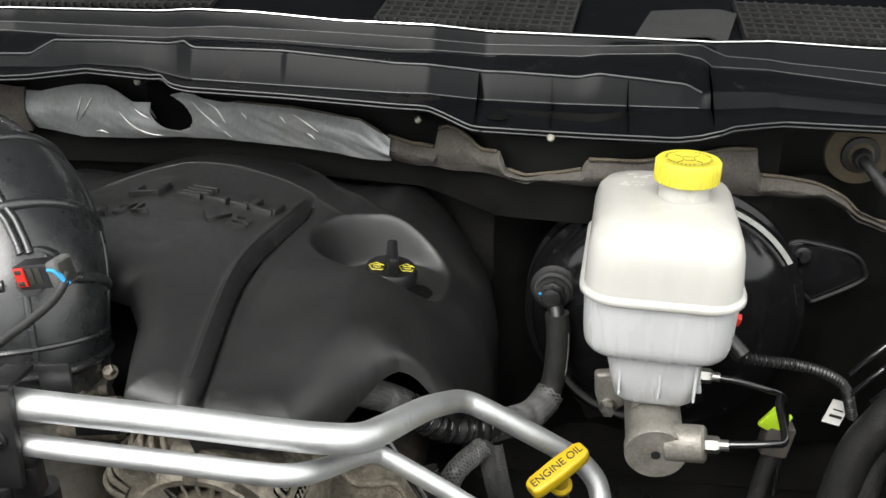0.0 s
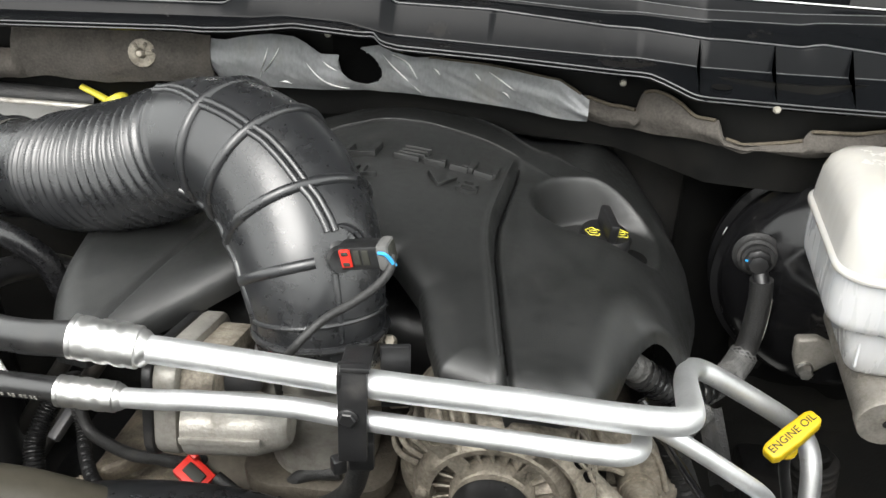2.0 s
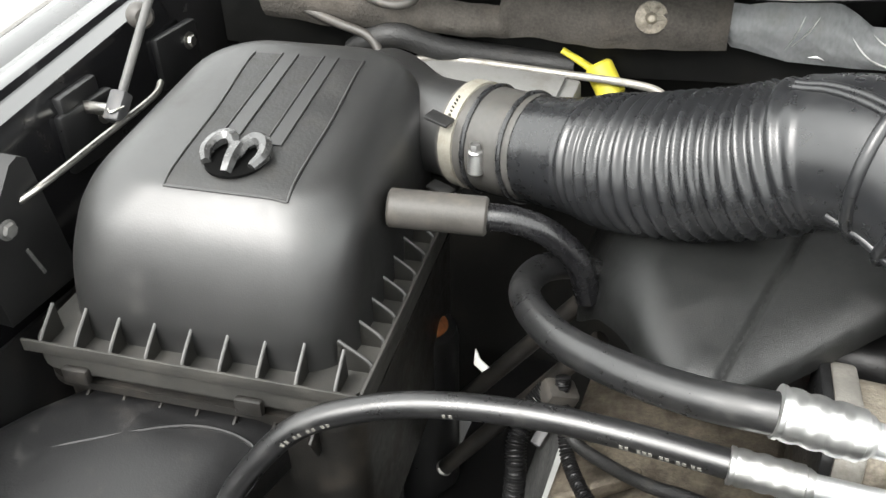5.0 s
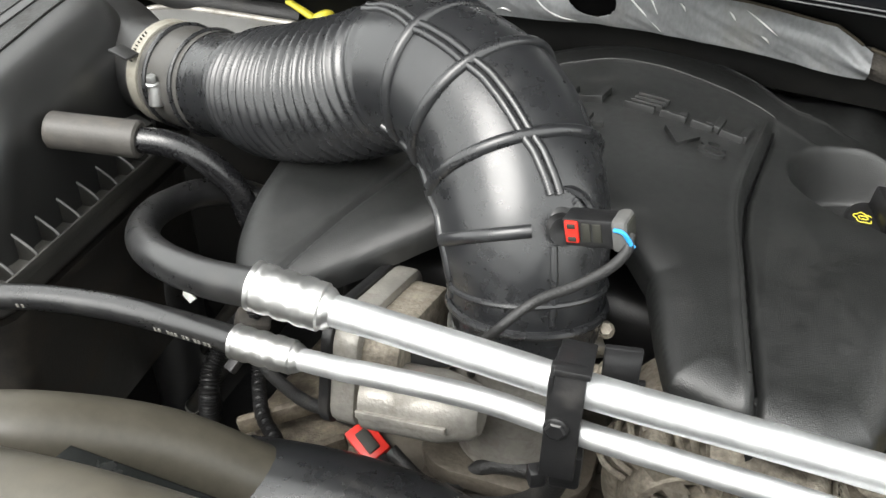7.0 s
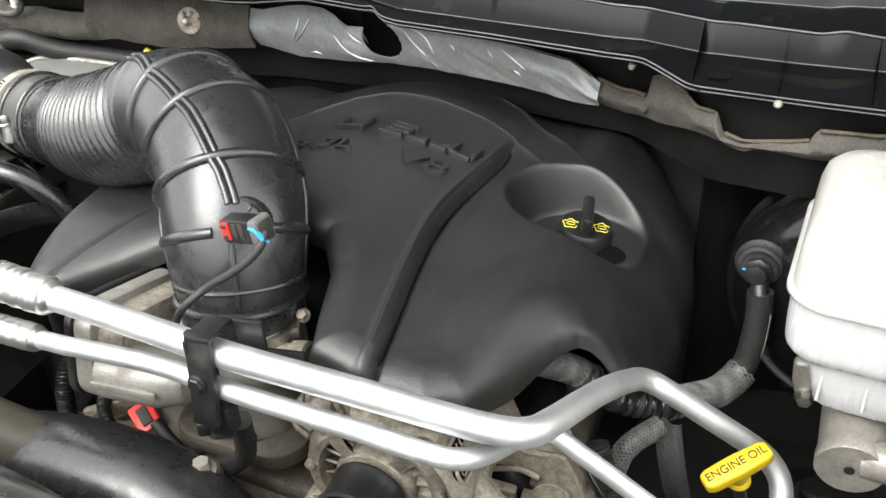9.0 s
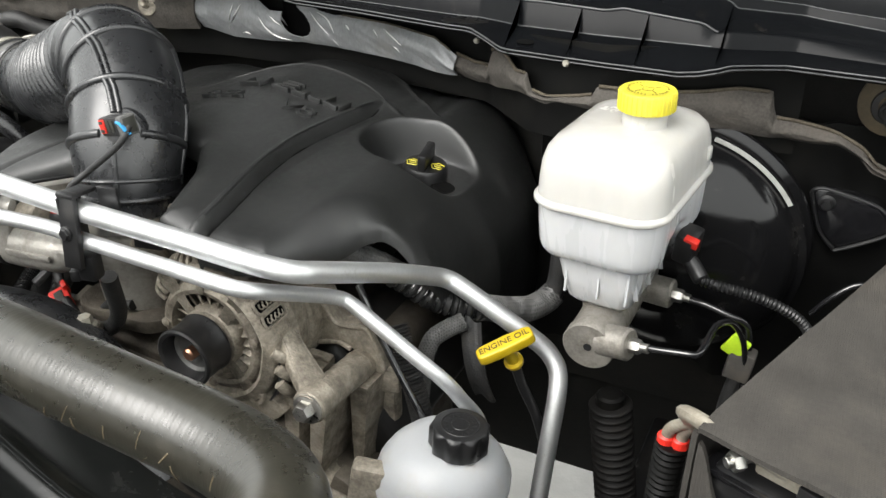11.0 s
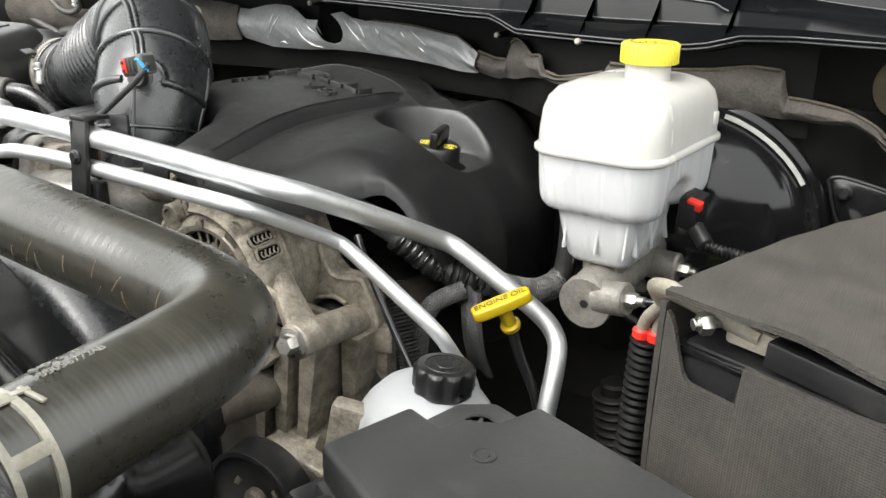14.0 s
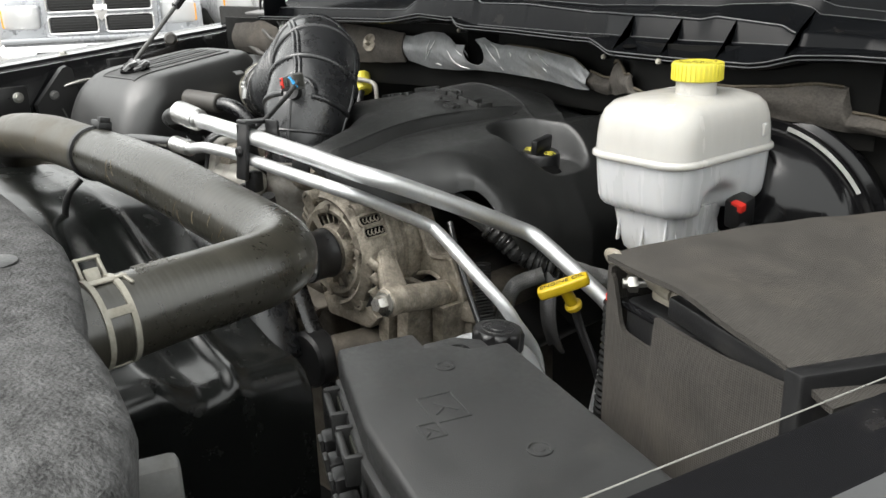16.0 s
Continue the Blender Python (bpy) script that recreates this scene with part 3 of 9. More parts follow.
    folds = [[(-0.523, 1.2647), (-0.527, 1.25), (-0.535, 1.2293)], [(-0.51, 1.2651), (-0.518, 1.2503), (-0.53, 1.2351)], [(-0.479, 1.2497), (-0.466, 1.2354), (-0.449, 1.223)], [(-0.461, 1.2528), (-0.453, 1.2469), (-0.444, 1.2428)],
             [(-0.392, 1.2650), (-0.377, 1.2505), (-0.347, 1.2243)], [(-0.382, 1.2653), (-0.364, 1.2584), (-0.352, 1.2419)], [(-0.333, 1.255), (-0.329, 1.2516), (-0.327, 1.2482)], [(-0.288, 1.2541), (-0.285, 1.2515), (-0.281, 1.2468)],
             [(-0.273, 1.2568), (-0.261, 1.2506), (-0.243, 1.2397)], [(-0.257, 1.2368), (-0.252, 1.2343), (-0.248, 1.2297)], [(-0.513, 1.2245), (-0.505, 1.2259), (-0.498, 1.2232)], [(-0.463, 1.2318), (-0.445, 1.2243), (-0.43, 1.2222)]]
    # tubes of brighter metal paint the glints on the foil's wrinkles
    for line in folds:
        pts = []
        for x, z in line:
            pts.append((x, foil_y(x, (z - bot(x)) / (top(x) - bot(x))) - 0.0010, z))
        part("crease", bm_tube(pts, lambda u: 0.0009 * math.sin(0.15 + 2.85 * u), 6, 18), MAT_FERRULE, f, "foil crease with its glint painted bright")
    part("folded_edge", bm_tube([(x, foil_y(x, 1.0) - 0.001, top(x)) for x in np.arange(-0.34, -0.17, 0.006)], 0.0013, 6, 80), MAT_FELTEDGE, f, "tan frayed edge")
    # felt on the driver side, with its torn outline
    top = curve_of([(-0.168, 1.2395), (-0.139, 1.2323), (-0.113, 1.2336), (-0.11, 1.254), (-0.1, 1.2603), (-0.087, 1.2606), (-0.074, 1.2557), (-0.062, 1.248), (-0.041, 1.2518), (-0.035, 1.2356), (-0.016, 1.2303), (0.021, 1.2374),
                    (0.037, 1.2415), (0.041, 1.2513), (0.09, 1.2461), (0.143, 1.2487), (0.177, 1.2532), (0.208, 1.2501), (0.213, 1.2235), (0.243, 1.2203), (0.275, 1.214), (0.302, 1.1993), (0.316, 1.1842), (0.341, 1.1779), (0.377, 1.1749)])
    bot = curve_of([(-0.165, 1.2121), (-0.133, 1.2075), (-0.104, 1.2129), (-0.06, 1.2239), (-0.032, 1.2263), (0.023, 1.2252), (0.064, 1.2236), (0.146, 1.212), (0.188, 1.2057), (0.214, 1.1991), (0.245, 1.2011), (0.277, 1.199), (0.31, 1.1833),
                    (0.342, 1.1712), (0.372, 1.1694)])
    f = part("insulation_mat", sheet_strip((-0.168, 0.44), top, bot, lambda x: FELT_Y(x) + 0.003, 0.005, 0.006, 8.0, step=0.003), MAT_FELT)
    tagged(f, "dusty grey felt insulation mat with a torn wavy edge", "insulation", "insulation mats")
    for x0, x1 in ((-0.165, -0.115), (-0.108, -0.045), (-0.033, 0.036), (0.043, 0.205), (0.216, 0.44)):
        edge = [(x, FELT_Y(x) + 0.001, top(x) + 0.0003) for x in np.linspace(x0, x1, 14)]
        part("edge", bm_tube(edge, 0.0019, 6, 60), MAT_FELTEDGE, f, "frayed tan edge")
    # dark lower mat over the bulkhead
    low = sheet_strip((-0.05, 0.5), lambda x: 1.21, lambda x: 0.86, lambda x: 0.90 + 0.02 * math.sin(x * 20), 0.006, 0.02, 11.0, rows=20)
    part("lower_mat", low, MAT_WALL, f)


def build_cowl():
    yl = curve_of([(-1.2, 0.80), (-0.6, 0.845), (-0.12, 0.815), (-0.06, 0.792), (0.16, 0.79), (0.22, 0.815), (0.5, 0.80)])
    # the panel's long edges, from the lower lip up to the trim
    lip = curve_of([(-0.92, 1.300), (-0.569, 1.302), (-0.536, 1.3045), (-0.47, 1.3136), (-0.402, 1.31), (-0.387, 1.3106), (-0.379, 1.3023), (-0.361, 1.2991), (-0.259, 1.2967), (-0.145, 1.2919), (-0.111, 1.2915), (-0.097, 1.2878), (-0.071, 1.2792),
                    (-0.007, 1.2773), (0.045, 1.2761), (0.121, 1.2753), (0.141, 1.2782), (0.171, 1.2864), (0.198, 1.2869), (0.307, 1.2862)])
    crease = curve_of([(-0.92, 1.301), (-0.597, 1.3022), (-0.528, 1.3049), (-0.494, 1.3092), (-0.429, 1.3075), (-0.379, 1.2975), (-0.272, 1.2949), (-0.152, 1.2925), (-0.053, 1.2942), (0.018, 1.2927), (0.151, 1.2928), (0.321, 1.2866)])
    bold = curve_of([(-0.92, 1.3143), (-0.601, 1.3143), (-0.563, 1.3157), (-0.532, 1.3313), (-0.462, 1.3331), (-0.397, 1.3323), (-0.381, 1.3352), (-0.372, 1.329), (-0.273, 1.329), (-0.212, 1.3248), (-0.153, 1.3207), (-0.037, 1.3201), (0.03, 1.3171),
                     (0.049, 1.3209), (0.097, 1.3164), (0.132, 1.3131), (0.146, 1.3054), (0.156, 1.3084), (0.322, 1.295)])
    low_line = curve_of([(-0.92, 1.336), (-0.616, 1.3345), (-0.513, 1.3315), (-0.418, 1.332), (-0.385, 1.3347), (-0.282, 1.3333), (-0.159, 1.3281), (-0.04, 1.3312), (0.033, 1.3309), (0.05, 1.3335), (0.125, 1.336), (0.15, 1.3312), (0.159, 1.3243), (0.24, 1.3147), (0.331, 1.3059)])
    high_line = curve_of([(-0.92, 1.344), (-0.618, 1.3429), (-0.413, 1.3413), (-0.347, 1.3451), (-0.252, 1.3433), (-0.109, 1.3387), (0.033, 1.3397), (0.147, 1.3436), (0.173, 1.3322), (0.241, 1.323), (0.33, 1.3168)])
    rim = curve_of([(-0.92, 1.358), (-0.618, 1.3582), (-0.514, 1.3588), (-0.426, 1.3593), (-0.386, 1.3622), (-0.315, 1.3611), (-0.221, 1.355), (-0.109, 1.353), (0.015, 1.3504), (0.147, 1.3469), (0.318, 1.34)])
    xs = list(np.linspace(-0.92, 0.5, 285))

    def row(x):
        y, e, d, c, b, a, t = yl(x), lip(x), crease(x), bold(x), low_line(x), high_line(x), rim(x)
        prof = [(0.030, e - 0.012), (-0.010, e - 0.008), (-0.0145, e - 0.0045), (-0.0140, e - 0.0028), (-0.0165, e - 0.0010), (-0.0165, e + 0.0006), (-0.013, e + 0.0008),
                (0.021, d - 0.0012), (0.0262, d), (0.0275, d + 0.0022), (0.0335, c - 0.0030), (0.0358, c - 0.0006), (0.0375, c + 0.0004), (0.042, c - 0.0004 + 0.1 * (b - c)),
                (0.0655, b - 0.0024), (0.0675, b), (0.0690, b + 0.0003), (0.0725, a - 0.0022), (0.0738, a), (0.0750, a + 0.0003), (0.0785, t - 0.0045), (0.0795, t - 0.003), (0.088, t - 0.0025)]
        return [Vector((x, y + p, z)) for p, z in prof]
    bm = bmesh.new()
    g = [[bm.verts.new(q) for q in row(x)] for x in xs]
    for p, q in zip(g, g[1:]):
        for j in range(len(p) - 1):
            bm.faces.new((p[j], p[j + 1], q[j + 1], q[j]))
    bmesh.ops.recalc_face_normals(bm, faces=bm.faces)
    c = part("cowl_panel", bm, MAT_COWL, angle=32)
    tagged(c, "long black plastic cowl panel with stiffening ribs, dusty in the corners", "cowl", kind="structure")
    # gussets between floor and wall of the recess, an end wall, a drain slot
    for x in (-0.066, 0.005, 0.077):
        b, y0 = bmesh.new(), yl(x)
        zt = bold(x)
        quad = [Vector((x, y0 - 0.014, lip(x))), Vector((x, y0 + 0.026, crease(x) - 0.001)), Vector((x, y0 + 0.0355, zt - 0.001)), Vector((x, y0 + 0.0330, zt))]
        b.faces.new([b.verts.new(q) for q in quad])
        bmesh.ops.solidify(b, geom=list(b.faces), thickness=0.0022)
        part("gusset", b, MAT_COWLDUST, c, "dusty gusset", smooth=False)
    b = bmesh.new()
    y0 = yl(0.155)
    b.faces.new([b.verts.new(q) for q in (Vector((0.155, y0 - 0.008, lip(0.155) + 0.001)), Vector((0.155, y0 + 0.030, crease(0.155))), Vector((0.155, y0 + 0.068, low_line(0.15))), Vector((0.155, y0 + 0.030, bold(0.155) + 0.004)))])
    bmesh.ops.solidify(b, geom=list(b.faces), thickness=0.0025)
    part("end_wall", b, MAT_COWL, c, smooth=False)
    # thin beads in that paler colour draw the highlights along the ribs
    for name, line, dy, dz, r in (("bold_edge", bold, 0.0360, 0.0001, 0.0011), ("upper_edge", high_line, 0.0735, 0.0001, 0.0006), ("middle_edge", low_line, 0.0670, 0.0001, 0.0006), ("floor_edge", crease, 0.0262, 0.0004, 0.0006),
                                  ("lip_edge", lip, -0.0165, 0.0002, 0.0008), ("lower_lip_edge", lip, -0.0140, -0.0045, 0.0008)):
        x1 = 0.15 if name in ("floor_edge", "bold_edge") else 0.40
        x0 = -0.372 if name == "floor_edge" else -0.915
        part(name, bm_tube([(x, yl(x) + dy, line(x) + dz) for x in np.arange(x0, x1, 0.006)], r, 6, 330), MAT_COWLEDGE, c, "pale edge line, its brightness painted in")
    part("drain_slot", bm_lathe([(0.0, 0.0), (0.008, 0.0), (0.0085, 0.0006), (0.0, 0.0007)], pose(-0.045, yl(-0.045) - 0.002, lip(-0.045) + 0.0065, 20, 0, 0) @ Matrix.Diagonal((1.2, 0.55, 1, 1)), 20), MAT_VOID, c, "small dark drain slot")
    trim = [(x, yl(x) + 0.0805, rim(x) - 0.0008) for x in np.linspace(-0.915, 0.40, 110)]
    part("bright_trim", bm_tube(trim, 0.0014, 8, 260), MAT_CHROME, c, "thin bright trim line")
    # cowl top behind the trim, with air inlet grilles
    deck = bm_sheet(lambda u, v: Vector((-0.92 + 1.42 * u, yl(-0.92 + 1.42 * u) + 0.084 + 0.2 * v, rim(-0.92 + 1.42 * u) - 0.007 + 0.055 * v)), 80, 6, 0.003)
    t = part("cowl_top", deck, MAT_COWL, c)
    for x0, x1 in ((-0.73, -0.372), (-0.184, 0.022), (0.197, 0.375)):
        xm = (x0 + x1) / 2
        lean = math.degrees(math.atan2(rim(x0) - rim(x1), x1 - x0))
        m = pose(xm, yl(xm) + 0.088, rim(xm) - 0.002, 15.5, lean, math.degrees(math.atan2(yl(x1) - yl(x0), x1 - x0)))
        part("inlet", bm_box((x1 - x0, 0.085, 0.004), m @ pose(0, 0.046, -0.002), 0.001), MAT_VOID, t, "dark air inlet")
        bars = bmesh.new()
        for k in range(int((x1 - x0) / 0.0108) + 1):
            bm_box((0.0030, 0.088, 0.006), m @ pose((x0 - x1) / 2 + k * 0.0108, 0.046, 0.002), 0, bm=bars)
        for k in range(7):
            bm_box((x1 - x0, 0.0034, 0.007), m @ pose(0, 0.008 + 0.0125 * k, 0.0024), 0, bm=bars)
        part("inlet_grille", bars, MAT_GRILLE, t, smooth=False)
    # low moulded hump between the inlets
    hump = bm_sheet(lambda u, v: Vector((0.075 + 0.10 * u + 0.02 * v, yl(0.12) + 0.092 + 0.07 * v, rim(0.12) - 0.005 + 0.019 * v + 0.007 * math.sin(min(u * 1.25, 1) * math.pi * 0.5) * (1 - smooth01(0.8, 1, u)) * (1 - 0.5 * v))), 24, 10, 0.002)
    part("moulded_hump", hump, MAT_FUSE, t, "grey moulded hump")
    part("end_flange", bm_box((0.12, 0.035, 0.004), pose(-0.975, 0.868, 1.303, 6, 0, 4), 0.001), MAT_MODULE, c, "pale painted flange at the cowl end")
    part("end_gusset", bm_box((0.004, 0.05, 0.05), pose(-0.918, 0.845, 1.325), 0.001), MAT_COWL, c)


def fender(name, inner, label, flip):
    """A wing of the body: inner wall, top flange, outer skin."""
    prof = [(0.0, -0.40), (0.0, -0.03), (0.006, -0.008), (0.030, -0.006), (0.034, 0.0), (0.058, 0.002), (0.064, -0.004), (0.09, 0.004), (0.15, -0.02), (0.20, -0.08), (0.22, -0.2), (0.22, -0.5)]
    (x0, y0, z0), (x1, y1, z1) = inner
    bm = bmesh.new()
    g = []
    for k in range(41):
        u = k / 40
        q = Vector((x0 + (x1 - x0) * u, y0 + (y1 - y0) * u, z0 + (z1 - z0) * u))
        g.append([bm.verts.new(q + Vector((flip * a, 0, b))) for a, b in prof])
    for a, b in zip(g, g[1:]):
        for j in range(len(prof) - 1):
            bm.faces.new((a[j], a[j + 1], b[j + 1], b[j]))
    bmesh.ops.recalc_face_normals(bm, faces=bm.faces)
    bmesh.ops.solidify(bm, geom=list(bm.faces), thickness=0.002)
    return tagged(part(name, bm, MAT_GLOSS, angle=50), label, "fender", kind="structure")


def build_shell():
    f = fender("fender_passenger", ((-1.03, -0.30, 1.18), (-1.215, 1.05, 1.274)), "gloss black fender with a bright wet-looking edge", -1)
    # fixings and pockets on the inner wall
    for y, z in ((0.15, 1.17), (0.38, 1.185), (0.62, 1.20), (0.80, 1.205)):
        x = -1.03 - 0.185 * (y + 0.3) / 1.35
        part("bracket", bm_box((0.012, 0.075, 0.06), pose(x + 0.007, y, z - 0.02), 0.004), MAT_BLACK, f)
        part("bolt", bm_hex((x + 0.013, y + 0.018, z - 0.01), (x + 1, y + 0.018, z - 0.01), 0.012, 0.006, flange=0.010), MAT_STEEL, f)
    for y in (-0.05, 0.25, 0.52):
        x = -1.03 - 0.185 * (y + 0.3) / 1.35
        part("fender_bolt", bm_hex((x - 0.045, y, 1.2 + y * 0.07), (x - 0.045, y, 3), 0.012, 0.008, flange=0.011), MAT_STEEL, f)
    part("buffer", bm_lathe([(0.012, 0), (0.014, 0.004), (0.013, 0.014), (0.009, 0.018)], axis((-1.165, 0.74, 1.252), (-0.6, 0.4, 1.3)), 18), MAT_GREYRUBBER, f, "grey rubber buffer")
    f = fender("fender_driver", ((0.345, -0.08, 1.182), (0.69, 0.99, 1.25)), "gloss black fender rail with a thin pale edge", 1)
    part("seam_strip", bm_tube([(0.352 + 0.322 * u, -0.06 + u, 1.178 + 0.064 * u) for u in (0, 0.3, 0.6, 1)], 0.00045, 8, 60), MAT_STEEL, f, "thin bright metal line along the edge")
    # inner wheel housings and frame, closing the bay below
    for x, s, n in ((-1.0, 1, "passenger"), (0.42, -1, "driver")):
        w = bm_sheet(lambda u, v: Vector((x - s * 0.12 + s * 0.28 * (1 - v) ** 2, -0.2 + 1.2 * u, 0.45 + 0.62 * v)), 24, 10, 0.004)
        tagged(part("inner_fender_" + n, w, MAT_DARK), "dark dirty inner fender liner", "inner fender", kind="structure")
    rail = part("frame_rail", bm_box((0.10, 1.5, 0.16), pose(-0.78, 0.35, 0.62), 0.01), MAT_DARK)
    tagged(rail, "dark dirty steel frame rail below the engine", "frame rail", kind="structure")
    rail = part("frame_rail", bm_box((0.10, 1.5, 0.16), pose(0.16, 0.35, 0.62), 0.01), MAT_DARK)
    tagged(rail, "dark dirty steel frame rail below the engine", "frame rail", kind="structure")
    tray = part("splash_shield", bm_box((1.35, 1.1, 0.01), pose(-0.3, 0.32, 0.50), 0.003), MAT_DARK)
    tagged(tray, "dark plastic splash shield under the bay", "splash shield", kind="structure")
    hood = part("open_hood", bm_sheet(lambda u, v: Vector((-1.25 + 0.20 * v + (1.97 - 0.52 * v) * u, 1.19 - 0.68 * v, 1.40 + 1.06 * v + 0.05 * math.sin(u * math.pi) + 0.03 * math.sin(v * math.pi))), 20, 10, 0.03), MAT_DARK)
    tagged(hood, "raised black hood over the engine bay", "hood", kind="structure")


def build_radiator_support():
    # speckled foam-faced cover over the radiator, its rear edge slanting
    out = [(-1.0, -0.42), (0.40, -0.42), (0.36, -0.09), (0.320, -0.034), (0.283, -0.013), (0.236, -0.001), (0.190, 0.006), (0.150, 0.021), (0.090, 0.041), (0.040, 0.053), (-0.05, 0.063), (-0.13, 0.070), (-0.46, 0.092), (-0.75, 0.085), (-1.0, 0.05)]
    bm = bmesh.new()
    cx, cy = -0.3, -0.15
    loops = []
    for k, z in ((0.55, 1.240), (0.8, 1.239), (0.93, 1.237), (0.975, 1.233), (0.995, 1.226), (1.0, 1.216), (0.99, 1.185)):
        ring = []
        for i in range(len(out)):
            for j in range(6):
                a, b = out[i], out[(i + 1) % len(out)]
                x, y = a[0] + (b[0] - a[0]) * j / 6, a[1] + (b[1] - a[1]) * j / 6
                ring.append(Vector((cx + (x - cx) * k, cy + (y - cy) * k, z + 0.002 * noise.noise((x * 20, y * 20, z)))))
        loops.append(ring)
    bm_loft(loops, bm)
    c = tagged(part("radiator_cover", bm, MAT_SPECKLE), "speckled grey foam-covered radiator closing panel", "radiator cover", kind="structure")
    for x, y in ((0.076, 0.000),):
        part("plug", bm_lathe([(0.014, 0), (0.014, 0.002), (0.010, 0.003), (0, 0.0035)], pose(x, y, 1.2362), 24), MAT_BLACK, c, "round black plug")
    part("bracket", bm_box((0.022, 0.030, 0.05), pose(0.120, 0.056, 1.078, 0, 0, -20), 0.005), MAT_MODULE, c)
    tank = part("radiator_tank", bm_box((1.2, 0.05, 0.3), pose(-0.35, 0.02, 1.0, 0, 0, -8), 0.01), MAT_BLACK)
    tagged(tank, "black plastic radiator end tank", "radiator", kind="structure")


build_ground()
build_firewall()
build_insulation()
build_cowl()
build_shell()
build_radiator_support()


# ---- engine cover ----
def polyline_distance(px, py, pts):
    """Distance of grid points from a polyline in the plan."""
    d = np.full(px.shape, 9.0)
    for (ax, ay), (bx, by) in zip(pts, pts[1:]):
        l2 = (bx - ax) ** 2 + (by - ay) ** 2
        u = np.clip(((px - ax) * (bx - ax) + (py - ay) * (by - ay)) / l2, 0, 1)
        d = np.minimum(d, np.hypot(px - ax - u * (bx - ax), py - ay - u * (by - ay)))
    return d


def inside_polygon(px, py, pts):
    c = np.zeros(px.shape, bool)
    for (ax, ay), (bx, by) in zip(pts, pts[1:] + pts[:1]):
        if ay != by:
            c ^= ((ay > py) != (by > py)) & (px < (bx - ax) * (py - ay) / (by - ay) + ax)
    return c


def ramp(a, b, x):
    t = np.clip((x - a) / (b - a), 0, 1)
    return t * t * (3 - 2 * t)


COVER_OUTLINE = [(-0.272, 0.452), (-0.235, 0.446), (-0.185, 0.447), (-0.158, 0.462), (-0.142, 0.500), (-0.130, 0.536), (-0.119, 0.558), (-0.106, 0.574), (-0.092, 0.583), (-0.078, 0.590), (-0.066, 0.604), (-0.058, 0.630), (-0.051, 0.675), (-0.040, 0.72), (-0.038, 0.80),
                 (-0.050, 0.88), (-0.09, 0.935), (-0.20, 0.965), (-0.375, 0.985), (-0.55, 0.955), (-0.66, 0.90), (-0.69, 0.80), (-0.675, 0.68), (-0.64, 0.60), (-0.60, 0.52), (-0.575, 0.478), (-0.545, 0.468),
                 (-0.515, 0.500), (-0.470, 0.540), (-0.43, 0.575), (-0.375, 0.59), (-0.325, 0.575), (-0.298, 0.535), (-0.285, 0.490)]
# plan of the pressed step beside the lettering, and of the two ledges behind the crown
RIDGE = [(-0.2245, 0.430), (-0.2275, 0.470), (-0.2335, 0.510), (-0.2410, 0.565), (-0.2470, 0.613), (-0.2480, 0.663), (-0.2415, 0.728), (-0.2343, 0.7895)]
FAR_RIDGE = [(-0.549, 0.474), (-0.5450, 0.4861), (-0.5330, 0.5292), (-0.5200, 0.5814), (-0.510, 0.62), (-0.501, 0.66), (-0.495, 0.70)]
LEDGE_1 = [(-0.56, 0.760), (-0.50, 0.800), (-0.46, 0.828), (-0.43, 0.845), (-0.39, 0.852), (-0.33, 0.848), (-0.27, 0.830), (-0.225, 0.807), (-0.19, 0.785), (-0.10, 0.740)]
LEDGE_2 = [(-0.56, 0.860), (-0.49, 0.905), (-0.434, 0.921), (-0.37, 0.928), (-0.30, 0.918), (-0.25, 0.893), (-0.20, 0.853), (-0.17, 0.825), (-0.10, 0.760)]


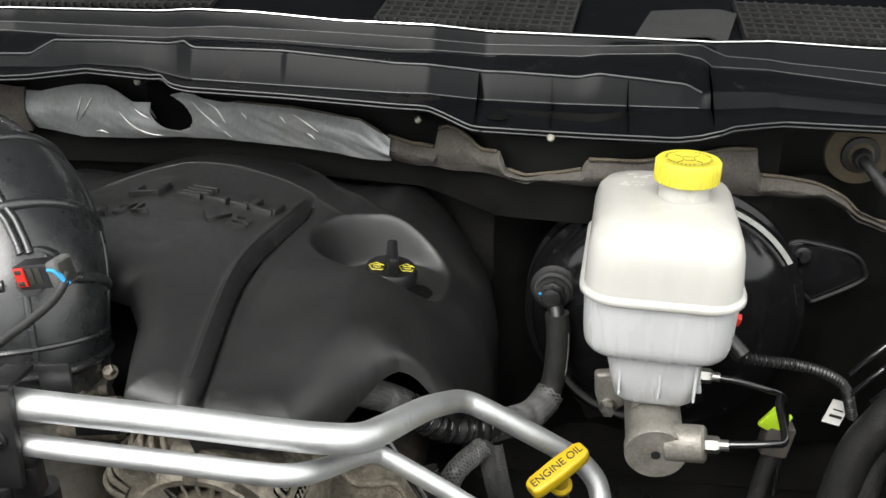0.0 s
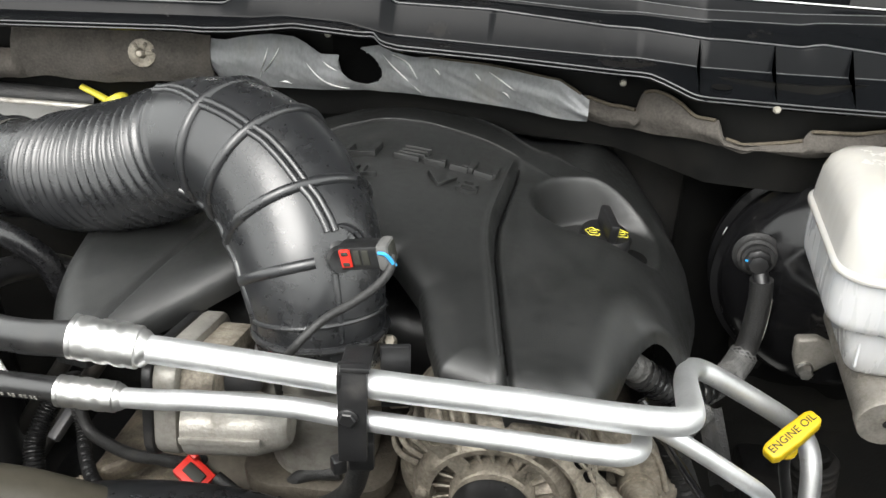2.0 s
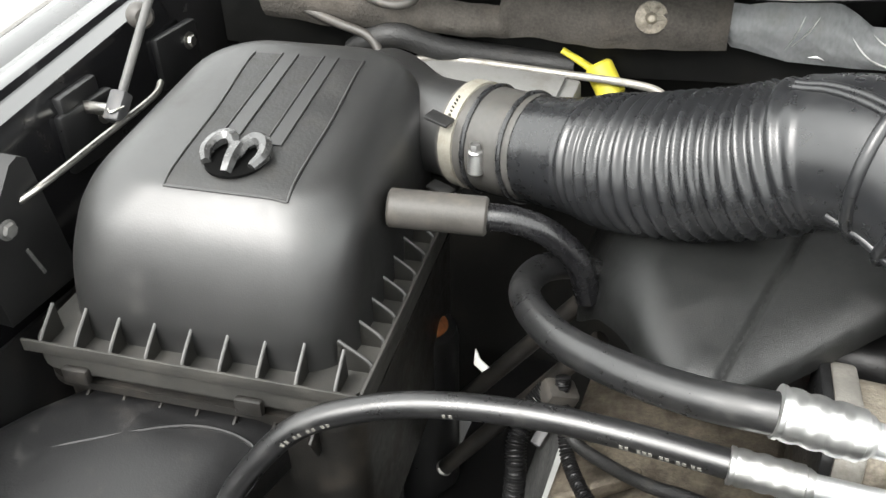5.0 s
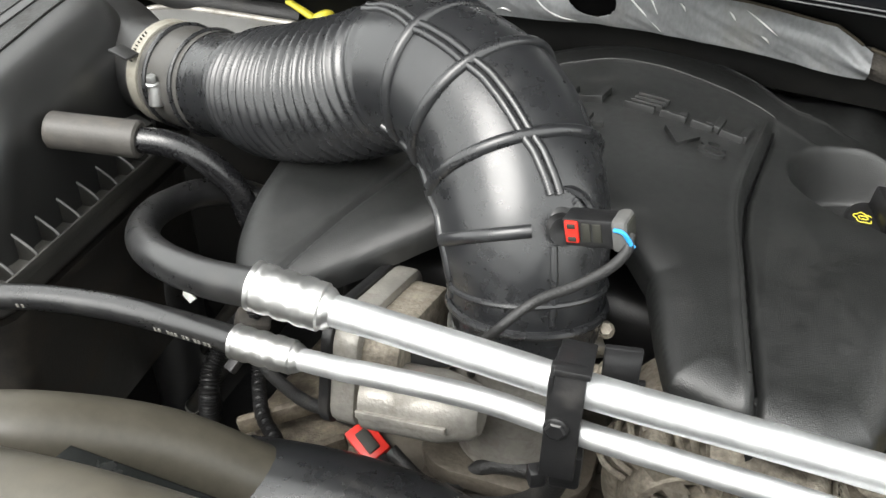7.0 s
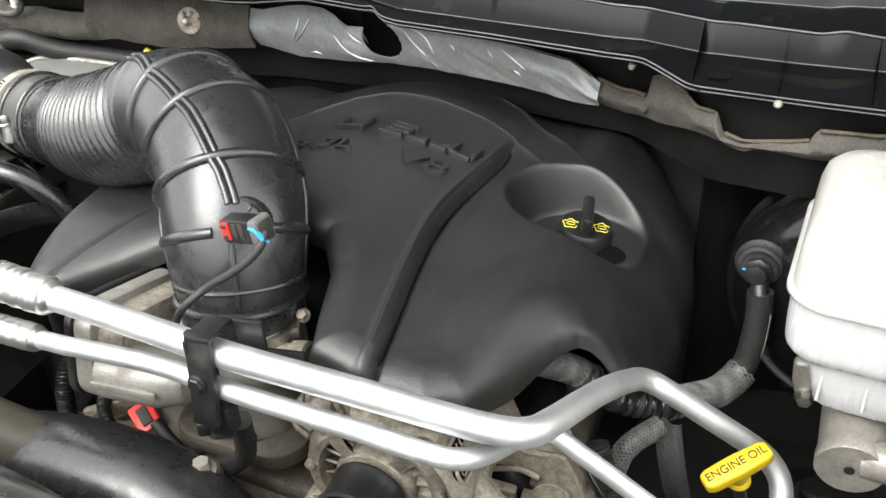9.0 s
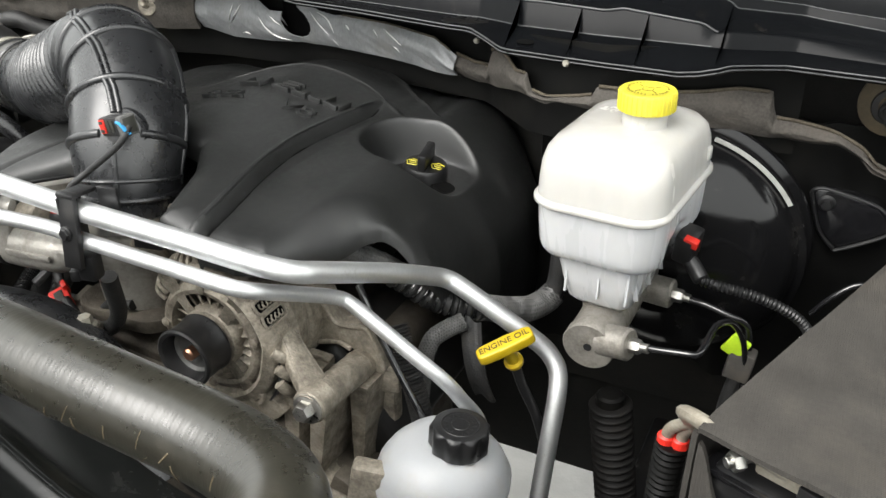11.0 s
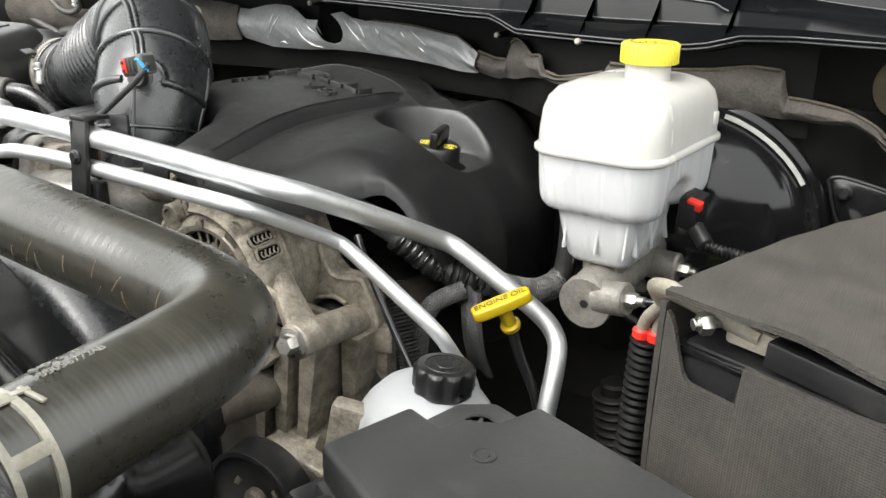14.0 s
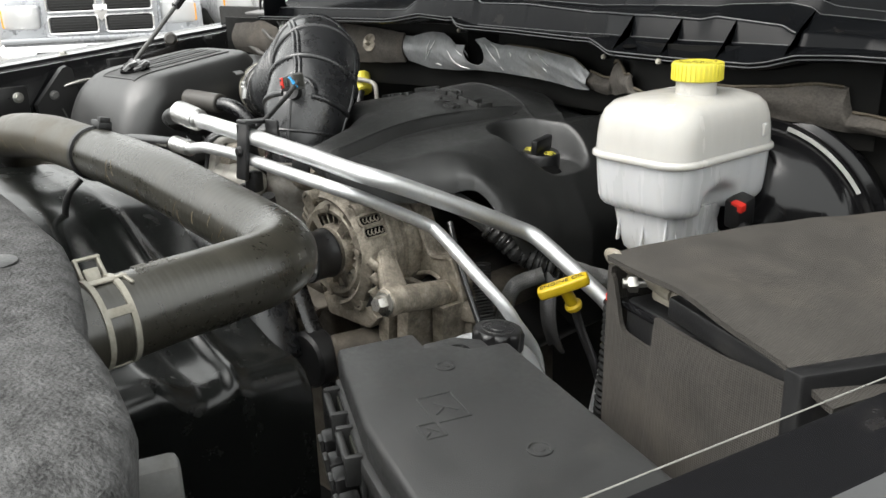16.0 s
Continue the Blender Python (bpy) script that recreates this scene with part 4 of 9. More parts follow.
def cover_height(x, y, d):
    """Height of the moulded cover over the plan; d is the distance in from its outline."""
    dx = np.abs(x + 0.378)
    far = 1.204 - 0.028 * ramp(0.0, 0.15, dx) - 0.012 * ramp(0.13, 0.24, dx) - 0.060 * ramp(0.22, 0.345, dx) - 0.040 * ramp(0.26, 0.31, dx)
    # driver side: a flat crown, a step down along the pressed line, a shelf and the falling flank
    near = 1.2075 - 0.016 * (np.minimum(dx, 0.15) / 0.14) ** 2 - 0.004 * ramp(0.16, 0.22, dx) - 0.075 * ramp(0.215, 0.345, dx)
    rx = np.interp(y, [q[1] for q in RIDGE], [q[0] for q in RIDGE])
    along = ramp(0.81, 0.765, y)
    near = near - 0.0085 * along * ramp(-0.0024, 0.0028, x - rx) + 0.0026 * along * np.exp(-((x - rx + 0.0055) / 0.0028) ** 2) - 0.0085 * (1 - along) * ramp(-0.25, -0.17, x)
    z = far + (near - far) * ramp(-0.41, -0.36, x)
    z = z - 0.008 * ramp(0.58, 0.46, y)
    # the two pressed channels
    z = z - 0.0065 * along * np.exp(-((x - rx - 0.0030) / 0.0025) ** 2)
    z = z - 0.0050 * np.exp(-(polyline_distance(x, y, FAR_RIDGE) / 0.0030) ** 2)
    # ledges at the back
    y1 = np.interp(x, [q[0] for q in LEDGE_1], [q[1] for q in LEDGE_1])
    y2 = np.interp(x, [q[0] for q in LEDGE_2], [q[1] for q in LEDGE_2])
    span = ramp(-0.56, -0.50, x) * (1 - ramp(-0.215, -0.185, x))
    z = z - span * (0.0030 * ramp(-0.002, 0.003, y - y1) + 0.006 * ramp(0.0, 0.07, y - y1) - 0.0016 * np.exp(-((y - y1 + 0.003) / 0.003) ** 2))
    span2 = ramp(-0.52, -0.46, x) * (1 - ramp(-0.185, -0.150, x))
    z = z - span2 * (0.0105 * ramp(-0.003, 0.004, y - y2) - 0.0015 * np.exp(-((y - y2 + 0.004) / 0.003) ** 2))
    z = z - 0.020 * ramp(0.90, 0.99, y)
    side = ramp(0.20, 0.30, dx)
    r = 0.030 + 0.025 * side
    notch = np.exp(-((x + 0.096) / 0.040) ** 2 - ((y - 0.572) / 0.05) ** 2)
    z = z + 0.012 * notch - (0.016 + 0.040 * side) * (1 - 0.8 * notch) * (1 - np.sqrt(np.clip(1 - (1 - np.clip(d / r, 0, 1)) ** 2, 0, 1)))
    # bowl round the filler cap: a steep wall behind, open where the flank falls below its floor
    e = np.hypot((x + 0.146) / 0.073, (y - 0.737) / 0.066)
    return z - np.maximum(z - 1.128, 0) * (1 - ramp(0.78, 1.0, e))


def build_engine_cover():
    h = 0.0019
    xs, ys = np.arange(-0.70, -0.03, h), np.arange(0.435, 0.962, h)
    px, py = np.meshgrid(xs, ys, indexing="ij")
    ring = COVER_OUTLINE + COVER_OUTLINE[:1]
    d = polyline_distance(px, py, ring) * np.where(inside_polygon(px, py, COVER_OUTLINE), 1, -1)
    gx, gy = np.gradient(d, h)
    keep = d > -h * 0.6
    pad = np.pad(keep, 1)
    full = np.ones_like(keep)
    for a in (0, 1, 2):
        for b in (0, 1, 2):
            full &= pad[a:a + keep.shape[0], b:b + keep.shape[1]]
    snap = keep & ~full
    n2 = np.maximum(np.hypot(gx, gy), 0.3)
    px = np.where(snap, px - gx / n2 * d, px)
    py = np.where(snap, py - gy / n2 * d, py)
    z = cover_height(px, py, np.where(snap, 0, d))
    bm = bmesh.new()
    v = {}
    for i in range(len(xs)):
        for j in range(len(ys)):
            if keep[i, j]:
                v[i, j] = bm.verts.new((px[i, j], py[i, j], z[i, j]))
    for i in range(len(xs) - 1):
        for j in range(len(ys) - 1):
            q = [v.get(k) for k in ((i, j), (i + 1, j), (i + 1, j + 1), (i, j + 1))]
            if all(q):
                bm.faces.new(q)
    rim = [e for e in bm.edges if len(e.link_faces) == 1]
    out = bmesh.ops.extrude_edge_only(bm, edges=rim)
    for w in out["geom"]:
        if isinstance(w, bmesh.types.BMVert):
            w.co.z -= 0.012 + 0.10 * smooth01(-0.066, -0.045, w.co.x) + 0.05 * smooth01(0.8, 0.9, w.co.y)
    t = thing("engine_cover", (-0.375, 0.7, 1.0), "black grained plastic engine cover with raised lettering", "engine cover")
    part("shell", bm, MAT_COVER, t, angle=60)
    # pressed lines and the arcs at the back, laid on the moulding
    def on_cover(x, y, lift=0.0):
        a, b = np.array([[x]]), np.array([[y]])
        dd = polyline_distance(a, b, ring) * np.where(inside_polygon(a, b, COVER_OUTLINE), 1, -1)
        return (x, y, float(cover_height(a, b, np.maximum(dd, 0))[0, 0]) + lift)
    near = [tuple(q)[:2] for q in spline([(x, y, 0) for x, y in RIDGE[1:]], 60)]
    # a black tube on the channel floor paints in the groove's shade
    part("channel_shade", bm_tube([on_cover(x + 0.0028, y, 0.0005) for x, y in near], 0.0014, 8, 120), MAT_VOID, t, "black line painted as the channel's shade")
    part("pressed_edge", bm_tube([on_cover(x - 0.0040, y, -0.0002) for x, y in near], 0.0013, 8, 120), MAT_COVER, t)
    for ledge, x0, x1 in ((LEDGE_1, -0.47, -0.232), (LEDGE_2, -0.43, -0.200)):
        ys = lambda x: float(np.interp(x, [q[0] for q in ledge], [q[1] for q in ledge]))
        part("ledge_line", bm_tube([on_cover(x, ys(x) + 0.0022, 0.0) for x in np.linspace(x0, x1, 24)], 0.0010, 6, 80), MAT_BLACK, t)
        part("ledge_crest", bm_tube([on_cover(x, ys(x) - 0.0025, -0.0004) for x in np.linspace(x0, x1, 24)], 0.0010, 6, 80), MAT_COVER, t)
    # raised name shapes, and the readable figures
    def bar(x, y, w, h, turn):
        q = Vector(on_cover(x, y))
        slope = math.degrees(math.atan2(q.z - on_cover(x + 0.004, y)[2], 0.004))
        part("raised_bar", bm_box((w, h, 0.010), Matrix.Translation(q) @ pose(0, 0, 0.0010, 0, slope, turn), 0.0008), MAT_COVER, t)
    for x, y, w in ((-0.3875, 0.7500, 0.030), (-0.3420, 0.7465, 0.026), (-0.3135, 0.7430, 0.022), (-0.2895, 0.7400, 0.018), (-0.2655, 0.7370, 0.019)):
        bar(x, y, w, 0.0045, -6)
    for x, y, h in ((-0.402, 0.7620, 0.021), (-0.3745, 0.7610, 0.021), (-0.3055, 0.7480, 0.007), (-0.2835, 0.7460, 0.007), (-0.2765, 0.7500, 0.021), (-0.2545, 0.7480, 0.021)):
        bar(x, y, 0.0065, h, -12)
    for k in range(3):
        bar(-0.3370 + 0.002 * k, 0.7530 + 0.0075 * k, 0.027, 0.0035, -6)
    for text, size, x, y in (("V8", 0.032, -0.292, 0.7060), ("5.7L", 0.028, -0.398, 0.7120)):
        q = Vector(on_cover(x, y))
        slope = math.degrees(math.atan2(q.z - on_cover(x + 0.02, y)[2], 0.02))
        lettering("raised_figure", text, size, Matrix.Translation(q) @ pose(0, 0, 0.0005, 0, slope, -5) @ Matrix.Diagonal((1.5, 1.0, 1.0, 1.0)), MAT_COVER, t, 0.0028)
    # filler cap in its bowl
    c = thing("oil_filler_cap", (-0.147, 0.735, 1.13), "black oil filler cap with yellow printed symbols", "cap")
    m = pose(-0.143, 0.736, 1.1255, 3, 6, 12)
    part("body", bm_lathe([(0.026, 0), (0.026, 0.020), (0.0235, 0.024), (0.0, 0.025)], m, 40), MAT_BLACK, c)
    part("grip", bm_box((0.010, 0.044, 0.020), m @ pose(0, 0.0, 0.033), 0.003), MAT_BLACK, c)
    for s in (-1, 1):
        part("symbol_ring", bm_tube([tuple(m @ Vector((s * 0.0145 + (0.0068 + 0.0008 * math.sin(5 * a)) * math.cos(a), -0.003 + (0.0068 + 0.0008 * math.sin(5 * a)) * math.sin(a), 0.0246))) for a in np.linspace(0.3, 2 * math.pi - 0.5, 30)], 0.0006, 5, 60), MAT_PALEYELLOW, c, "yellow printed symbol")
        part("symbol_mark", bm_tube([tuple(m @ Vector((s * 0.0145 + a, -0.003 + b, 0.0248))) for a, b in ((-0.003, -0.002), (-0.003, 0.002), (0.003, 0.002), (0.003, -0.002), (-0.002, -0.002))], 0.0006, 5, 20), MAT_PALEYELLOW, c)
    hole = part("hole_rim", bm_lathe([(0.0, 0.0), (0.013, 0.0), (0.015, 0.003), (0.012, 0.006)], pose(-0.112, 0.722, 1.1255, 0, 14, 0), 20), MAT_VOID, t, "dark drain hole")
    part("hold_down_stud", bm_rod((-0.075, 0.955, 1.048), (-0.030, 0.950, 1.052), 0.006, 12, 0.001), MAT_DARK, t)


# ---- air intake ----
TUBE = [(-0.868, 0.757, 1.172), (-0.806, 0.738, 1.175), (-0.744, 0.718, 1.180), (-0.681, 0.694, 1.1915), (-0.617, 0.665, 1.210), (-0.553, 0.643, 1.235), (-0.500, 0.627, 1.2615), (-0.458, 0.606, 1.268),
        (-0.419, 0.581, 1.2545), (-0.394, 0.554, 1.230), (-0.381, 0.533, 1.206), (-0.374, 0.520, 1.174), (-0.372, 0.513, 1.138)]


def build_intake():
    t = thing("air_intake_tube", (-0.372, 0.512, 1.14), "satin black rubber air intake tube with a ribbed elbow and bellows", "intake tube")
    n = 340
    c = spline(TUBE, n)
    fr = frames_along(c)

    def radius(u):
        if u < 0.245:
            return 0.0485
        base = float(np.interp(u, [0.245, 0.30, 0.34, 0.45, 0.58, 0.62, 0.68, 0.75, 0.84, 0.89, 0.94, 1.0], [0.0485, 0.0510, 0.0545, 0.0565, 0.0545, 0.0535, 0.0545, 0.0575, 0.0578, 0.0560, 0.0512, 0.0495]))
        if 0.295 < u < 0.622:
            w = (u - 0.295) / 0.327
            base += 0.0030 * math.sin(2 * math.pi * 18 * w) * min(1.0, 6 * w, 6 * (1 - w))
        return base
    bm = bmesh.new()
    seg, rings, cut = 56, [], int(n * 0.10)
    for i in range(cut, n):
        s, up, f = fr[i]
        r = radius(i / (n - 1))
        rings.append([bm.verts.new(c[i] + (s * math.cos(2 * math.pi * k / seg) + up * math.sin(2 * math.pi * k / seg)) * r) for k in range(seg)])
    for a, b in zip(rings, rings[1:]):
        for k in range(seg):
            bm.faces.new((a[k], a[(k + 1) % seg], b[(k + 1) % seg], b[k]))
    part("tube", bm, MAT_TUBE, t, angle=80)

    def around(u, a, lift=0.0):
        i = min(int(u * (n - 1)), n - 1)
        s, up, f = fr[i]
        return c[i] + (s * math.cos(a) + up * math.sin(a)) * (radius(u) + lift)
    # hoop ribs, lengthwise ribs
    for u in (0.687, 0.749, 0.826):
        ring = [around(u, 2 * math.pi * k / 40, -0.0006) for k in range(41)]
        part("hoop_rib", bm_tube(ring, 0.0046, 12, 100, caps=False), MAT_TUBE, t)
    boss = Vector((-0.354, 0.503, 1.234))
    near = min(range(n), key=lambda i: (c[i] - boss).length)
    lead = math.atan2((boss - c[near]).dot(fr[near][1]), (boss - c[near]).dot(fr[near][0]))
    way = 1 if around(0.80, lead + 0.3).x < around(0.80, lead - 0.3).x else -1
    # the rib on the crown follows these marks down to the sensor boss
    marks = []
    for mark in ((-0.528, 0.627, 1.302), (-0.476, 0.581, 1.317), (-0.430, 0.552, 1.312), (-0.381, 0.521, 1.285), (-0.356, 0.504, 1.256)):
        v = Vector(mark)
        i = min(range(n), key=lambda i: (c[i] - v).length)
        marks.append((i / (n - 1), math.atan2((v - c[i]).dot(fr[i][1]), (v - c[i]).dot(fr[i][0]))))
    for k in range(1, len(marks)):
        while marks[k][1] - marks[k - 1][1] > math.pi:
            marks[k] = (marks[k][0], marks[k][1] - 2 * math.pi)
        while marks[k][1] - marks[k - 1][1] < -math.pi:
            marks[k] = (marks[k][0], marks[k][1] + 2 * math.pi)
    crown = lambda u: float(np.interp(u, [q[0] for q in marks], [q[1] for q in marks]))
    for off in (-2.9, 2.9):
        line = [around(u, crown(u) + radians(off), 0.0002) for u in np.linspace(0.607, 0.874, 30)]
        part("crown_rib", bm_tube(line, 0.0030, 12, 80), MAT_TUBE, t)
    for off in (95, -95):
        line = [around(u, crown(u) + radians(off), -0.0004) for u in np.linspace(0.650, 0.955, 30)]
        part("lengthwise_rib", bm_tube(line, 0.0034, 12, 80), MAT_TUBE, t)
    part("lower_rib", bm_tube([around(u, lead + 0.12 * way, -0.0006) for u in np.linspace(0.900, 0.956, 8)], 0.0028, 10, 24), MAT_TUBE, t)
    for a0, a1 in ((20, 95), (-95, -20)):
        line = [around(0.893, lead + radians(a0 + (a1 - a0) * k / 12), -0.0006) for k in range(13)]
        part("half_hoop", bm_tube(line, 0.0044, 12, 40), MAT_TUBE, t)
    part("upper_lip", bm_tube([around(0.943, 2 * math.pi * k / 40, 0.0002) for k in range(41)], 0.0022, 8, 100, caps=False), MAT_TUBE, t)
    part("lower_hoop", bm_tube([around(0.962, 2 * math.pi * k / 40, 0.001) for k in range(41)], 0.0030, 8, 100, caps=False), MAT_TUBE, t)
    for u in (0.215, 0.150):
        part("cuff_band", bm_tube([around(u, 2 * math.pi * k / 40, 0.0012) for k in range(41)], 0.0026, 8, 100, caps=False), MAT_TUBE, t)
    bm = bm_tube([c[int(n * u)] for u in (0.10, 0.14, 0.17, 0.20, 0.228)], 0.0492, 48, 20, caps=False)
    part("dusty_cuff", bm, MAT_CUFF, t, "dust-grey rubber cuff")
    # worm-drive clamp round the cuff
    k = thing("hose_clamp", tuple(c[int(n * 0.13)]), "bright worm-drive hose clamp on a rubber cuff", "hose clamp", "hose clamps")
    i = int(n * 0.118)
    s, up, f = fr[i]
    m = Matrix.Translation(c[i]) @ Matrix((s, up, f)).transposed().to_4x4()
    part("band", bm_lathe([(0.0500, -0.0075), (0.0514, -0.0070), (0.0514, 0.0070), (0.0500, 0.0075)], m, 56), MAT_CLAMP, k)
    q = Vector((-0.776, 0.678, 1.180))
    part("screw_housing", bm_lathe([(0.0055, 0.0), (0.0072, 0.0015), (0.0072, 0.0215), (0.0055, 0.023)], Matrix.Translation(q) @ pose(0, -0.003, -0.012, -10, 0, 0), 20), MAT_FERRULE, k)
    part("screw_saddle", bm_box((0.015, 0.006, 0.016), Matrix.Translation(q) @ pose(0, 0.002, -0.002, -10, 0, 0), 0.002), MAT_CLAMP, k)
    part("screw_head", bm_hex(tuple(q + Vector((0, -0.003, 0.010))), tuple(q + Vector((0, -0.1, 1))), 0.0085, 0.009, flange=0.0065), MAT_FERRULE, k)
    for j in range(9):
        part("band_slot", bm_box((0.0062, 0.0012, 0.0014), m @ Matrix.Rotation(radians(-60 + 4.2 * j), 4, "Z") @ pose(0, 0.0508, 0, 90, 0, 90), 0), MAT_INK, k, smooth=False)
    # clamp at the throttle body
    k = thing("hose_clamp", tuple(c[int(n * 0.975)]), "bright worm-drive hose clamp at the throttle body", "hose clamp", "hose clamps")
    m2 = axis((-0.372, 0.512, 1.142), (-0.373, 0.517, 1.3))
    part("band", bm_lathe([(0.0505, -0.006), (0.0517, -0.0055), (0.0517, 0.0055), (0.0505, 0.006)], m2, 56), MAT_STEEL, k)
    part("screw_housing", bm_box((0.016, 0.012, 0.011), pose(-0.325, 0.508, 1.143, 0, 0, 25), 0.002), MAT_STEEL, k)
    part("screw_head", bm_hex((-0.319, 0.520, 1.150), (-0.30, 0.40, 1.28), 0.0085, 0.007, flange=0.006), MAT_CAST, k)
    # temperature sensor in its boss, with its plug
    b = thing("intake_sensor", (-0.335, 0.492, 1.24), "black intake sensor with a red and blue plug", "sensor")
    boss = (-0.354, 0.503, 1.234)
    tip = (-0.328, 0.452, 1.254)
    seat = axis(boss, tip)
    part("boss", bm_lathe([(0.028, -0.016), (0.0255, -0.004), (0.0235, -0.001), (0.0210, -0.001), (0.0205, -0.004), (0.012, -0.004)], seat, 32), MAT_TUBE, b)
    for k in range(5):
        part("boss_rib", bm_box((0.008, 0.0022, 0.004), seat @ Matrix.Rotation(radians(55 * k), 4, "Z") @ pose(0.016, 0, -0.001), 0.0006), MAT_TUBE, b)
    part("stem", bm_lathe([(0.0125, -0.006), (0.0125, 0.004), (0.0095, 0.006), (0.009, 0.016)], seat, 24), MAT_BLACK, b)
    m3 = pose(-0.3290, 0.4775, 1.2535, 0, -12, -8)
    part("plug", bm_box((0.031, 0.015, 0.018), m3, 0.0018), MAT_BLACK, b)
    lock = part("red_lock", bm_box((0.0080, 0.004, 0.0135), m3 @ pose(-0.0100, -0.0070, 0.001), 0.001), MAT_RED, b, "red locking tab")
    for j in (-1, 1):
        part("lock_slot", bm_box((0.0048, 0.003, 0.0028), m3 @ pose(-0.0098, -0.0082, 0.001 + 0.004 * j), 0.0004), MAT_INK, lock)
        part("slot", bm_box((0.0050, 0.003, 0.0115), m3 @ pose(0.0015 + 0.0032 * j, -0.0068, 0.001), 0.0006), MAT_INK, b)
    collar = part("shell_end", bm_box((0.0090, 0.018, 0.020), m3 @ pose(0.0170, 0, 0), 0.003), MAT_KNOB, b)
    part("shell_mouth", bm_box((0.002, 0.013, 0.015), m3 @ pose(0.0212, 0, 0), 0.002), MAT_INK, collar)
    for j in range(3):
        part("blue_wire", bm_tube([tuple(m3 @ Vector(q)) for q in ((0.0150, -0.0092 + 0.003 * j, 0.005 - 0.003 * j), (0.0205, -0.0100 + 0.003 * j, 0.004 - 0.003 * j), (0.0235, -0.008 + 0.002 * j, -0.004 - 0.002 * j))], 0.0013, 8, 12), MAT_BLUE, b, "blue wire")
    wire = [(-0.3085, 0.473, 1.2570), (-0.3085, 0.466, 1.250), (-0.316, 0.461, 1.240), (-0.332, 0.457, 1.227), (-0.354, 0.455, 1.211), (-0.372, 0.444, 1.194), (-0.388, 0.452, 1.165), (-0.395, 0.47, 1.13)]
    part("cable", bm_tube(wire, 0.0031, 10, 60), MAT_TAPE, b, "taped black cable")


